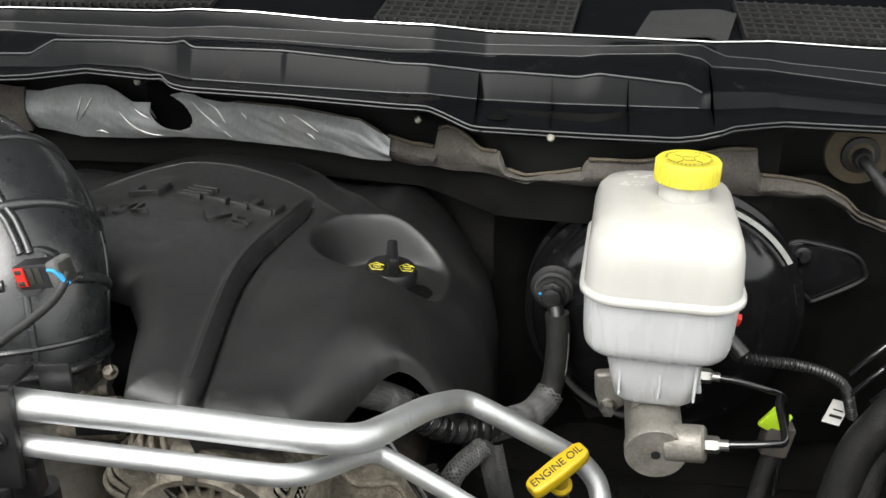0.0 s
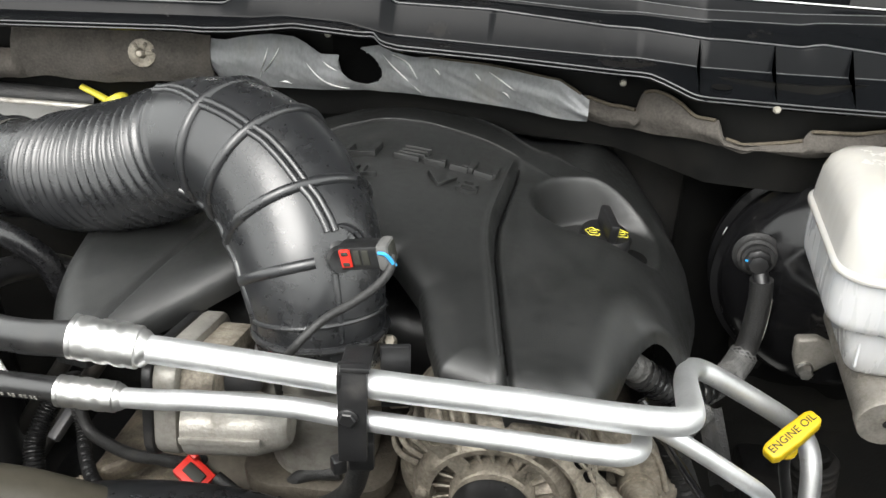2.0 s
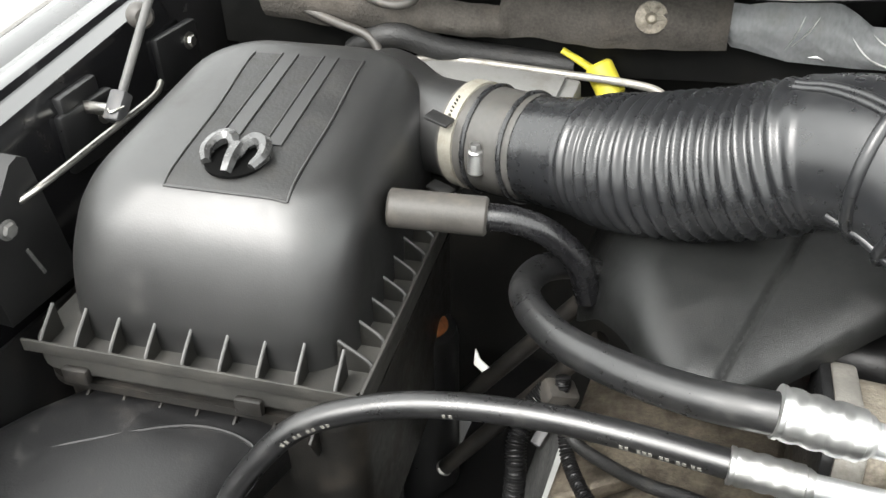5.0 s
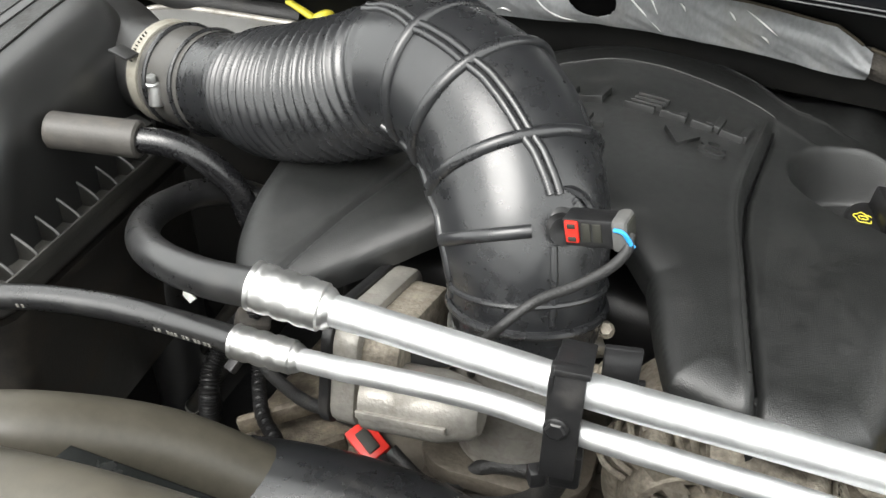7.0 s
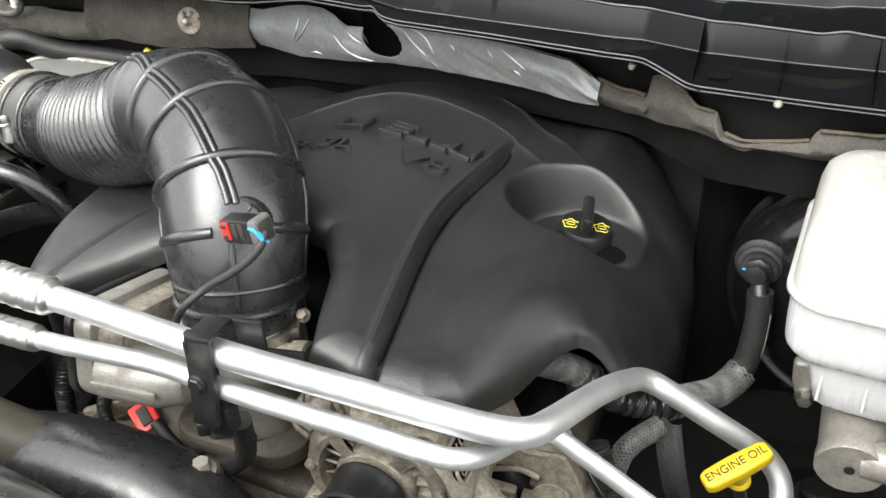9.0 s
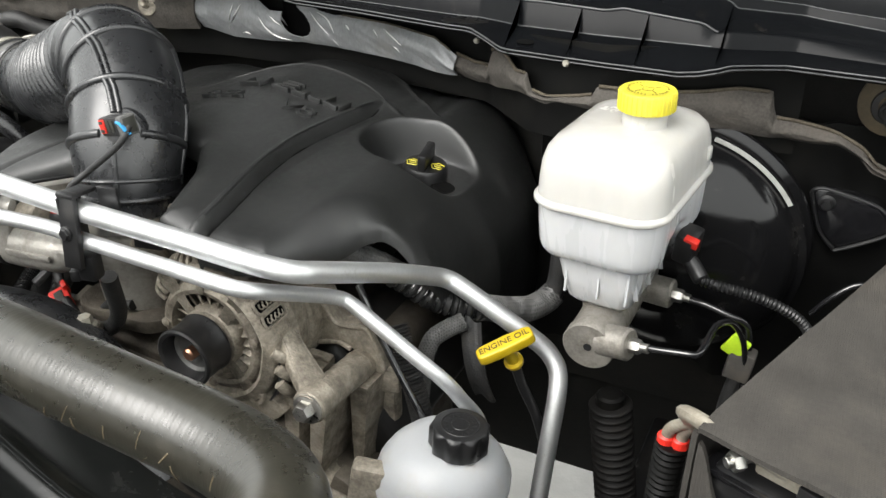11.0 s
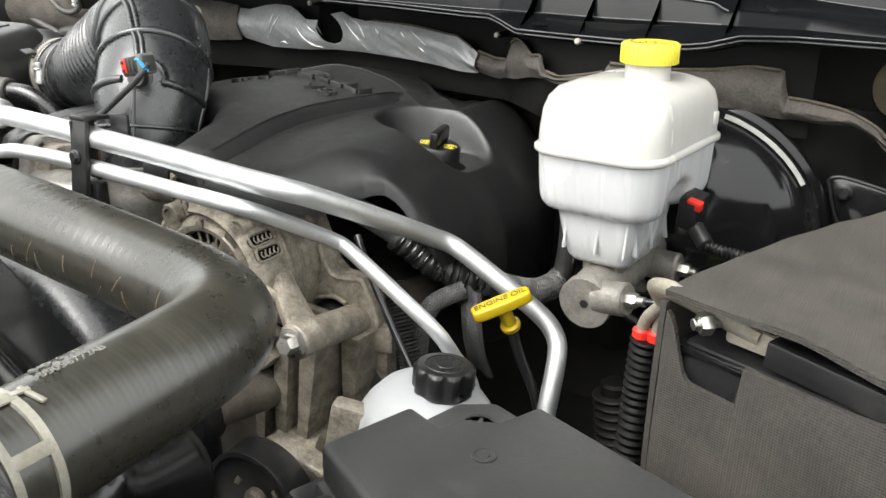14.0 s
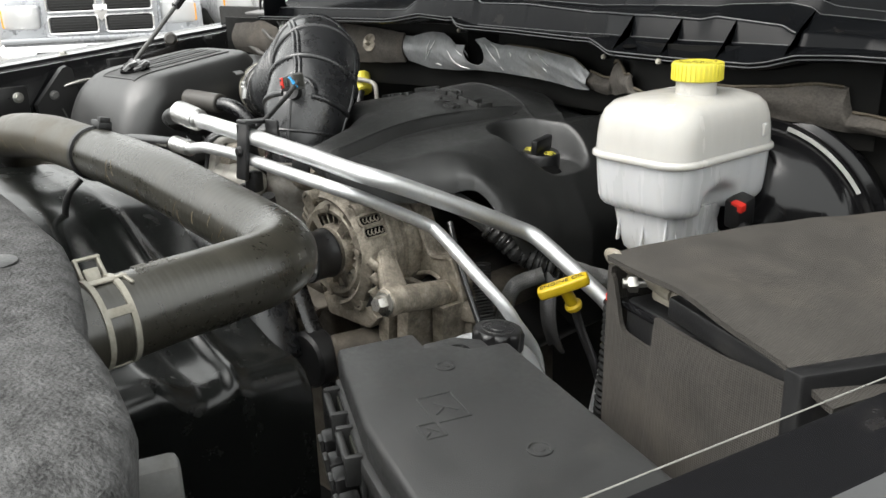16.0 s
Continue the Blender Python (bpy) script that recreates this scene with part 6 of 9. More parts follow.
    part("ear", bm_prism([(0.06, 1.052), (0.081, 1.055), (0.093, 1.049), (0.113, 1.049), (0.122, 1.027), (0.102, 1.027), (0.079, 1.007), (0.069, 1.009), (0.062, 1.029)], -0.732, -0.719, pose(0, 0, 0, 90, 0, 0), 0.004, 3), MAT_MASTER, m)
    part("ear", bm_prism([(0.030, -0.014), (0.0, -0.020), (-0.02, -0.02), (-0.02, 0.022), (0.01, 0.022), (0.028, 0.010)], -0.006, 0.006, pose(0.142, 0.757, 1.085, 90, 0, 0), 0.003), MAT_MASTER, m)
    for x, y, z in ((0.075, 0.7185, 1.017), (0.163, 0.750, 1.072)):
        part("ear_nut", bm_hex((x, y, z), (x, -1, z), 0.013, 0.010, flange=0.009), MAT_STEEL, m)
    for (ax, ay, az), (bx, by, bz) in (((0.112, 0.600, 1.066), (0.143, 0.592, 1.072)), ((0.118, 0.712, 1.066), (0.156, 0.708, 1.066))):
        p = part("port", bm_rod((ax, ay, az), (bx, by, bz), 0.0155, 28, 0.002), MAT_MASTER, m)
        d = (Vector((bx, by, bz)) - Vector((ax, ay, az))).normalized()
        a = Vector((bx, by, bz))
        part("line_nut", bm_hex(tuple(a - d * 0.001), tuple(a + d), 0.0125, 0.012), MAT_STEEL, p)
        part("nut_collar", bm_rod(tuple(a + d * 0.010), tuple(a + d * 0.018), 0.0045, 14), MAT_STEEL, p)
    for k, run in enumerate(([(0.154, 0.590, 1.074), (0.172, 0.588, 1.077), (0.193, 0.5875, 1.080), (0.2025, 0.590, 1.080), (0.206, 0.602, 1.081), (0.210, 0.64, 1.083), (0.222, 0.67, 1.07), (0.235, 0.69, 1.03), (0.24, 0.70, 0.95)],
                             [(0.168, 0.706, 1.066), (0.190, 0.703, 1.065), (0.215, 0.700, 1.060), (0.229, 0.701, 1.055), (0.235, 0.703, 1.045), (0.238, 0.703, 1.02), (0.24, 0.70, 0.94)])):
        b = thing("brake_line", run[-1], "gloss black steel brake line", "brake line", "brake lines")
        part("line", bm_tube(run, 0.0032, 12, 90), MAT_GLOSS, b)

    b = thing("brake_booster", (0.133, 0.85, 0.94), "gloss black round brake booster with a paper label", "brake booster")
    prof = [(0.0, -0.075), (0.046, -0.075), (0.052, -0.068), (0.085, -0.060), (0.112, -0.046), (0.128, -0.026), (0.134, -0.008), (0.1345, 0.0), (0.142, 0.001), (0.143, 0.006), (0.139, 0.012), (0.136, 0.022), (0.143, 0.026), (0.144, 0.032), (0.138, 0.040), (0.128, 0.07), (0.09, 0.1)]
    mm = axis((0.130, 0.812, 1.072), (0.140, 1.0, 1.092))
    part("shell", bm_lathe(prof, mm, 72), MAT_BOOSTER, b, angle=50)
    def strip(u, v):
        a, r = radians(32 + 44 * u), 0.1352 + 0.0050 * v
        y = 0.8108 - r * (0.053 * math.cos(a) + 0.106 * math.sin(a))
        return Vector((0.130 + r * math.cos(a), y, 1.072 + r * math.sin(a)))
    part("label_strip", bm_sheet(strip, 30, 2, 0.0004), MAT_GREYLABEL, b, "grey paper label")
    c = thing("firewall_plate", (0.32, 0.90, 1.08), "black three-cornered cover plate with a stud on the firewall", "cover plate")
    outline = [(x - 0.022, z) for x, z in [(0.284, 1.135), (0.288, 1.140), (0.303, 1.141), (0.350, 1.130), (0.366, 1.113), (0.365, 1.099), (0.322, 1.073), (0.315, 1.075), (0.298, 1.094)]]
    part("plate", bm_prism(outline, -0.905, -0.866, pose(0, 0, 0, 90, 0, 0), 0.003), MAT_GLOSS, c)
    part("raised_edge", bm_tube([(x, 0.865, z) for x, z in outline + outline[:1]], 0.0022, 8, 90), MAT_BLACK, c)
    part("stud", bm_hex((0.279, 0.8655, 1.125), (0.279, 0, 1.125), 0.011, 0.008, flange=0.009), MAT_BLACK, c)
    part("badge_strip", bm_box((0.010, 0.001, 0.012), mm @ pose(0.137 * math.cos(0.25), 0.137 * math.sin(0.25), 0.017, 0, 0, 14 + 90), 0), MAT_WHITE, b, smooth=False)
    v = thing("booster_check_valve", (0.018, 0.75, 1.10), "black vacuum check valve and hose on the booster", "vacuum hose")
    part("grommet", bm_lathe([(0.0235, 0), (0.0240, 0.003), (0.0205, 0.006), (0.0195, 0.010), (0.0165, 0.011), (0.0150, 0.016)], axis((0.018, 0.774, 1.117), (0.006, 0.70, 1.122)), 32), MAT_TAPE, v)
    part("collar", bm_lathe([(0.0165, 0), (0.0170, 0.002), (0.0165, 0.004)], axis((0.0172, 0.7625, 1.1175), (0.006, 0.70, 1.122)), 28), MAT_BLACK, v)
    part("valve", bm_lathe([(0.0135, 0), (0.0135, 0.010), (0.0105, 0.013), (0.0095, 0.017), (0.006, 0.018), (0, 0.018)], axis((0.0168, 0.762, 1.1172), (0.008, 0.70, 1.122)), 8), MAT_BLACK, v)
    part("elbow", bm_rod((0.018, 0.756, 1.112), (0.022, 0.742, 1.096), 0.008, 16, 0.001), MAT_BLACK, v)
    part("blue_dot", bm_box((0.003, 0.002, 0.002), pose(0.0035, 0.752, 1.120), 0.0005), MAT_BLUE, v)
    hose = [(0.021, 0.748, 1.102), (0.0235, 0.746, 1.080), (0.0235, 0.744, 1.055), (0.0215, 0.742, 1.030), (0.016, 0.736, 1.012), (0.004, 0.722, 1.004), (-0.012, 0.700, 1.006)]
    h = part("hose", bm_tube(hose, 0.0118, 18, 70), MAT_TAPE, v)
    line = spline([Vector(p) for p in hose], 60)
    for k in range(20):
        part("print_mark", bm_box((0.0008, 0.0016, 0.0018), Matrix.Translation(line[8 + k] + Vector((0.0100, -0.0062, 0.0))), 0), MAT_DULLPRINT, h, smooth=False)
    g = thing("cable_grommet", (0.316, 0.90, 1.235), "round tan rubber grommet with a black cable through it", "grommet")
    part("boot", bm_lathe([(0.042, 0), (0.041, 0.006), (0.034, 0.009), (0.022, 0.010), (0.015, 0.016), (0.0, 0.018)], axis((0.320, 0.885, 1.236), (0.27, 0.3, 1.25)) @ Matrix.Diagonal((0.80, 0.80, 1, 1)), 36), MAT_BOOT, g)
    part("well", bm_lathe([(0.019, 0.0), (0.018, 0.0022), (0.010, 0.003), (0.0, 0.003)], axis((0.3185, 0.8725, 1.2360), (0.27, 0.3, 1.25)), 28), MAT_DARK, g, "stained dark middle")
    part("cable", bm_tube([(0.318, 0.868, 1.236), (0.316, 0.850, 1.236), (0.322, 0.838, 1.228), (0.340, 0.828, 1.208), (0.372, 0.82, 1.186), (0.44, 0.80, 1.17)], 0.0056, 14, 50), MAT_TAPE, g)
    part("collar", bm_rod((0.318, 0.866, 1.236), (0.316, 0.852, 1.236), 0.010, 16, 0.002), MAT_BLACK, g)


# ---- cooling ----
RAD = [(0.066, 0.02, 1.176), (0.065, 0.06, 1.178), (0.064, 0.105, 1.180), (0.062, 0.150, 1.180), (0.054, 0.188, 1.179), (0.035, 0.213, 1.178), (0.005, 0.226, 1.178), (-0.036, 0.231, 1.181), (-0.10, 0.230, 1.189),
       (-0.2, 0.232, 1.198), (-0.30, 0.237, 1.199), (-0.40, 0.243, 1.197), (-0.50, 0.242, 1.198), (-0.58, 0.236, 1.194), (-0.65, 0.237, 1.183), (-0.700, 0.252, 1.162), (-0.722, 0.282, 1.134), (-0.704, 0.313, 1.111), (-0.640, 0.343, 1.107), (-0.578, 0.378, 1.081), (-0.52, 0.40, 1.045), (-0.46, 0.425, 1.01), (-0.41, 0.445, 0.975), (-0.37, 0.47, 0.935)]


def build_cooling():
    t = thing("radiator_hose", (-0.2, 0.24, 1.0), "thick dusty olive-black radiator hose with a pale printed code", "radiator hose")
    run = spline(RAD, 1300)
    cut = min(range(1300), key=lambda i: abs(run[i].x + 0.388) + 9 * (run[i].y > 0.3))
    h = part("hose", bm_tube([tuple(q) for q in run[:cut:2]], lambda u: 0.0285 + 0.00005 * math.sin(u * 900) * math.sin(u * 370 + 1.3), 36, 800), MAT_RADHOSE, t)
    part("dusty_bend", bm_tube([tuple(q) for q in run[cut - 2::2]], 0.0286, 36, 300), MAT_HOSEDUST, t, "tan dust-coated bend")
    # printed code on the short leg
    for txt, a, y in (("55056772AB", 2, 0.1005), ("RAD 5.7L", -14, 0.0985)):
        for i, ch in enumerate(txt):
            if ch != " ":
                lettering("printed_figure", ch, 0.0058, Matrix.Translation((0.0640, y + 0.0031 * (i - len(txt) / 2 + 0.5), 1.1800)) @ Matrix.Rotation(radians(a), 4, "Y") @ pose(0, 0, 0.0286, 0, 0, 90), MAT_DULLPRINT, h, 0.0003)
    # tan scuff marks across the hose
    rnd = random.Random(5)
    c0 = spline(RAD, 240)
    f0 = frames_along(c0)
    for k in range(28):
        i = rnd.choice(range(36, 150)) if k < 20 else rnd.choice(range(44, 84))
        a0, span, lean = rnd.uniform(-0.55, 0.25), rnd.uniform(0.25, 0.65), rnd.uniform(-0.012, 0.012)
        q = []
        for w in np.linspace(0, 1, 9):
            j = i
            sd, up, fw = f0[j]
            out = Vector((0, -1, 0)) - fw * fw.dot(Vector((0, -1, 0)))
            out.normalize()
            high = fw.cross(out)
            high = high if high.z > 0 else -high
            ang = a0 + span * (w - 0.5)
            q.append(tuple(c0[j] + fw * lean * w + (out * math.cos(ang) + high * math.sin(ang)) * 0.02842))
        part("scuff_mark", bm_tube(q, rnd.uniform(0.0003, 0.0006), 5, 16), MAT_TAN, h, "tan scuff mark")
    k = thing("spring_clamp", (0.066, 0.060, 1.15), "pale spring hose clamp with a bent loop handle", "hose clamp", "hose clamps")
    for y, w in ((0.0530, 0.0023), (0.0700, 0.0023)):
        part("band", bm_lathe([(0.0284, -w), (0.0300, -w * 0.8), (0.0300, w * 0.8), (0.0284, w)], axis((0.0645, y, 1.1785), (0.0635, 1, 1.19)), 48), MAT_CLAMP, k)
    for a in (-30, 8, 60, 150, 230):
        part("bridge", bm_box((0.006, 0.017, 0.0014), Matrix.Translation((0.0643, 0.062, 1.1787)) @ Matrix.Rotation(radians(a), 4, "Y") @ pose(0, 0, 0.0293), 0.0005), MAT_CLAMP, k)
    strap = [((0.055, 0.0545, 1.206), (0.0470, 0.0545, 1.2165)), ((0.055, 0.0695, 1.206), (0.0465, 0.0690, 1.2160))]
    for a, b in strap:
        part("loop_side", bm_box((0.0026, 0.0042, (Vector(b) - Vector(a)).length + 0.004), axis((Vector(a) + Vector(b)) / 2, b), 0.0008), MAT_CLAMP, k)
    part("loop_top", bm_box((0.0036, 0.0180, 0.0024), pose(0.0466, 0.0618, 1.2172, 0, -30, 0), 0.001), MAT_CLAMP, k)
    part("tang", bm_box((0.003, 0.010, 0.010), pose(0.0535, 0.0620, 1.2075, 0, -35, 0), 0.001), MAT_CLAMP, k)
    part("end_claw", bm_box((0.013, 0.0026, 0.0016), pose(0.0725, 0.0760, 1.2070, 0, 16, 12), 0.0005), MAT_CLAMP, k)
    part("end_claw", bm_box((0.0026, 0.008, 0.0016), pose(0.0690, 0.0735, 1.2082, 0, 12, -10), 0.0005), MAT_CLAMP, k)
    c = thing("hose_tie", (-0.375, 0.242, 1.17), "black plastic strap with a ratchet buckle round the hose", "strap")
    part("strap", bm_lathe([(0.0285, -0.0045), (0.0312, -0.004), (0.0312, 0.004), (0.0285, 0.0045)], axis((-0.375, 0.2415, 1.1975), (-1.0, 0.26, 1.196)), 40), MAT_BLACK, c)
    part("buckle", bm_box((0.022, 0.016, 0.010), pose(-0.374, 0.252, 1.2285, -12, 0, 0), 0.002), MAT_BLACK, c)
    part("buckle_tooth", bm_box((0.008, 0.012, 0.006), pose(-0.366, 0.252, 1.235, -12, 0, 0), 0.001), MAT_BLACK, c)
    part("hanger", bm_tube([(-0.376, 0.22, 1.172), (-0.38, 0.205, 1.155), (-0.385, 0.20, 1.13), (-0.39, 0.205, 1.10)], 0.004, 10, 30), MAT_BLACK, c)
    s = thing("fan_shroud", (-0.25, 0.22, 0.75), "gloss black moulded fan shroud beside the radiator hose", "fan shroud")

    def skin(u, v):
        # a box-shaped front, a valley, a thin raised rim and the panel behind it; the end rounds over and drops
        w = max(0.0, (u - 0.70) / 0.30)
        turn = min(w * 3.2, 1.0) * math.pi / 2
        x = -0.59 + 0.47 * min(u / 0.70, 1.0) + 0.028 * math.sin(turn)
        fall = 0.028 * (1 - math.cos(turn)) + 0.50 * max(0.0, w - 0.3125)
        back = max(0.0, (v - 0.88) / 0.12)
        y = 0.055 + 0.260 * min(v / 0.88, 1.0) + 0.012 * min(back * 2.5, 1.0)
        x -= 0.12 * max(0.0, y - 0.17) * smooth01(-0.35, -0.10, x)
        inner = smooth01(-0.46, -0.30, x)
        rim = 0.253 - 1.6 * max(0.0, x + 0.20) ** 2
        z = 1.150 - (0.008 + 0.020 * inner) * smooth01(0.152, 0.205, y + 0.06 * (x + 0.10)) - 0.06 * max(0.0, -0.20 - x) * inner
        z += 0.007 * inner * math.exp(-((y - rim) / 0.0110) ** 2) - 0.20 * max(0.0, y - rim) - 0.11 * smooth01(-0.40, -0.15, x)
        z += 0.05 * max(0.0, -0.40 - x)
        return Vector((x, y, z - max(fall, 0.22 * max(0.0, back - 0.3)) - 0.25 * min(fall, back * 0.1)))
    part("top_skin", bm_sheet(skin, 130, 150, 0.003), MAT_SHROUD, s, angle=70)
    rim = [(-0.66, 0.40, 0.945), (-0.61, 0.402, 0.984), (-0.56, 0.402, 1.011), (-0.50, 0.402, 1.025), (-0.45, 0.402, 1.029), (-0.40, 0.400, 1.026), (-0.35, 0.392, 1.010), (-0.30, 0.378, 0.980), (-0.26, 0.36, 0.93)]
    part("rim", bm_tube(rim, 0.048, 32, 80), MAT_TUBE, s, "matt black rounded rim")


# ---- driver side: fuse box, battery, steering fluid ----
def build_driver_side():
    t = thing("fuse_box", (0.22, 0.22, 0.98), "flat dark grey fuse box with embossed symbols", "fuse box")
    L = [(0.100, 0.213), (0.120, 0.272), (0.146, 0.262), (0.152, 0.276), (0.172, 0.284), (0.184, 0.311), (0.376, 0.239), (0.372, 0.205), (0.345, 0.125), (0.325, 0.110), (0.205, 0.156)]
    lid = part("lid", bm_prism(L, 1.094, 1.119, bevel=0.004, segs=3), MAT_FUSE, t, angle=30)
    body = [(0.27 + (x - 0.24) * 0.97 - 0.03, 0.21 + (y - 0.21) * 0.95) for x, y in L]
    part("body", bm_prism(body, 0.95, 1.097, bevel=0.004), MAT_BLACK, t, angle=30)
    part("skirt_ledge", bm_prism([(0.24 + (x - 0.24) * 1.035, 0.21 + (y - 0.21) * 1.05) for x, y in L], 1.080, 1.092, bevel=0.002), MAT_FUSE, t, angle=30)
    # lid latches: two cheeks and a bar over a dark slot
    for k in (0.030, 0.088):
        q = pose(0.100 + 0.879 * k, 0.213 - 0.477 * k, 1.086, 0, 0, -28.5)
        latch = part("latch", bm_box((0.044, 0.004, 0.030), q @ pose(0, -0.001, -0.010), 0.001), MAT_FUSE, t)
        for dx in (-0.019, 0.019):
            part("cheek", bm_box((0.004, 0.012, 0.024), q @ pose(dx, -0.007, -0.004, 0, 8, 0), 0.001), MAT_FUSE, latch)
        part("bar", bm_rod(tuple(q @ Vector((-0.019, -0.011, 0.003))), tuple(q @ Vector((0.019, -0.011, 0.003))), 0.0028, 10, 0.0006), MAT_FUSE, latch)
        part("slot", bm_box((0.030, 0.002, 0.012), q @ pose(0, -0.0035, -0.004), 0.0005), MAT_INK, latch)
    for k in range(4):
        part("connector_block", bm_box((0.020, 0.016, 0.030), pose(0.098 + 0.024 * k, 0.206 - 0.013 * k, 1.035 - 0.004 * (k % 2), 6, 0, -28), 0.003), MAT_BLACK, t)
        part("connector_rib", bm_box((0.012, 0.004, 0.022), pose(0.094 + 0.024 * k, 0.198 - 0.013 * k, 1.037, 6, 0, -28), 0.001), MAT_FUSE, t)
    part("side_tower", bm_box((0.03, 0.05, 0.09), pose(0.092, 0.235, 1.03, 0, 0, -20), 0.004), MAT_BLACK, t)
    part("terminal_cover", bm_prism([(-0.024, -0.020), (0.020, -0.022), (0.026, 0.010), (0.012, 0.026), (-0.012, 0.026), (-0.026, 0.008)], 0, 0.012, pose(0.158, 0.283, 1.100, 0, 0, -20), 0.003), MAT_FUSE, t)
    for x, y, r in ((0.181, 0.248, 0.007), (0.299, 0.211, 0.008), (0.345, 0.160, 0.007)):
        part("lid_boss", bm_lathe([(r, 0), (r, 0.0014), (r * 0.8, 0.0016), (r * 0.75, 0.0006), (r * 0.45, 0.0006), (r * 0.4, 0.0014), (0, 0.0016)], pose(x, y, 1.1187), 24), MAT_FUSE, lid)
    # embossed open-book and fuse symbols
    for cx, cy, w, h in ((0.222, 0.207, 0.034, 0.024), (0.238, 0.182, 0.017, 0.013)):
        m = pose(cx, cy, 1.1192, 0, 0, -21)
        for dx, dy, a, b in ((0, h / 2, w, 0.0014), (0, -h / 2, w, 0.0014), (-w / 2, 0, 0.0014, h), (w / 2, 0, 0.0014, h)):
            part("embossed_line", bm_box((a, b, 0.0016), m @ pose(dx, dy, 0), 0.0005), MAT_FUSE, lid)
        part("embossed_line", bm_box((w * 0.55, 0.0014, 0.0016), m @ pose(0, 0.001, 0, 0, 0, 40), 0.0005), MAT_FUSE, lid)
        part("embossed_line", bm_box((w * 0.3, 0.0014, 0.0016), m @ pose(0.004, -0.004, 0, 0, 0, -50), 0.0005), MAT_FUSE, lid)
    q = pose(0.159, 0.283, 1.1125, 0, 0, 10)
    part("ring_mark", bm_lathe([(0.010, 0), (0.010, 0.001), (0.0085, 0.001), (0.0085, 0)], q, 24), MAT_FUSE, t)
    for a in (0, 90):
        part("plus_mark", bm_box((0.012, 0.0026, 0.0014), q @ pose(0, 0, 0.0005, 0, 0, a), 0.0004), MAT_FUSE, t)

    b = thing("battery", (0.36, 0.5, 0.95), "battery in a dusty grey woven insulating jacket", "battery")
    m = pose(0.239, 0.365, 0, 0, 0, -20)
    W, D = 0.175, 0.31
    part("case", bm_box((W - 0.012, D - 0.012, 0.21), m @ pose(W / 2, D / 2, 1.050), 0.006), MAT_BLACK, b)

    def wall(u, v):
        x = W * u
        sag = 0.018 * smooth01(0.0, 0.12, u) * 1 + 0.010 * math.sin(u * math.pi)
        notch = 0.026 * (u < 0.30)
        z = 0.93 + (1.172 - sag * 0.6 - notch * smooth01(0.0, 0.1, u) - 0.93) * v
        return m @ Vector((x, 0.002 - 0.004 * math.sin(v * 3) + 0.002 * noise.noise((x * 30, v * 6, 1)), z))
    part("jacket_front", bm_sheet(wall, 60, 40, 0.004), MAT_FABRIC, b, "grey woven fabric front")
    part("jacket_side", bm_sheet(lambda u, v: m @ Vector((-0.002 - 0.003 * math.sin(v * 3), D * u, 0.93 + (1.176 - 0.93) * v)), 40, 20, 0.004), MAT_FABRIC, b, "grey woven fabric side")

    def flap(u, v):
        x, y = 0.000 + (W + 0.032) * u, -0.006 + (D + 0.03) * v
        z = 1.187 - 0.012 * u * (1 - v) - 0.004 * v + 0.004 * math.sin(u * 4 + v * 5) + 0.003 * noise.noise((x * 18, y * 18, 4)) - 0.006 * smooth01(0.85, 1, u)
        return m @ Vector((x, y, z))
    part("jacket_flap", bm_sheet(flap, 50, 60, 0.004), MAT_FABRIC, b, "grey woven fabric top flap")
    part("hold_down_bar", bm_box((W - 0.06, 0.012, 0.016), m @ pose(W / 2 + 0.03, 0.008, 1.163, 0, 4, 0), 0.002), MAT_BLACK, b)
    part("lid_lip", bm_box((0.055, 0.02, 0.006), m @ pose(0.028, 0.014, 1.149), 0.002), MAT_GLOSS, b)
    k = thing("battery_terminal", (0.25, 0.38, 1.15), "tarnished battery clamp with a zinc bolt and red ringed cable", "battery terminal")
    part("clamp", bm_tube([(0.231, 0.392, 1.163), (0.228, 0.382, 1.176), (0.238, 0.372, 1.181), (0.255, 0.368, 1.178), (0.275, 0.366, 1.172), (0.292, 0.362, 1.168)], 0.009, 12, 40, squash=0.6), MAT_LEAD, k)
    part("clamp_plate", bm_box((0.034, 0.016, 0.014), pose(0.290, 0.366, 1.167, 0, 0, -20), 0.003), MAT_LEAD, k)
    part("bolt", bm_rod((0.256, 0.352, 1.172), (0.272, 0.366, 1.173), 0.0036, 14, 0.0005), MAT_STEEL, k)
    part("nut", bm_hex((0.264, 0.3585, 1.1725), (0.22, 0.32, 1.17), 0.012, 0.007), MAT_STEEL, k)
    cable = [(0.232, 0.392, 1.165), (0.222, 0.398, 1.150), (0.217, 0.404, 1.132), (0.215, 0.405, 1.10), (0.214, 0.40, 1.05), (0.21, 0.40, 0.98)]
    part("sleeve", bm_tube(cable[2:], lambda u: 0.0105 + 0.0010 * math.sin(u * 170), 16, 140), MAT_WALL, k, "black corrugated sleeve")
    for dx in (-0.0048, 0.0048):
        lead = [(0.234 + dx * 0.4, 0.388, 1.168), (0.226 + dx * 0.7, 0.396, 1.156), (0.219 + dx, 0.403, 1.142), (0.216 + dx, 0.405, 1.118)]
        part("lead", bm_tube(lead, 0.0042, 12, 30), MAT_LEAD, k, "stripped cable lead")
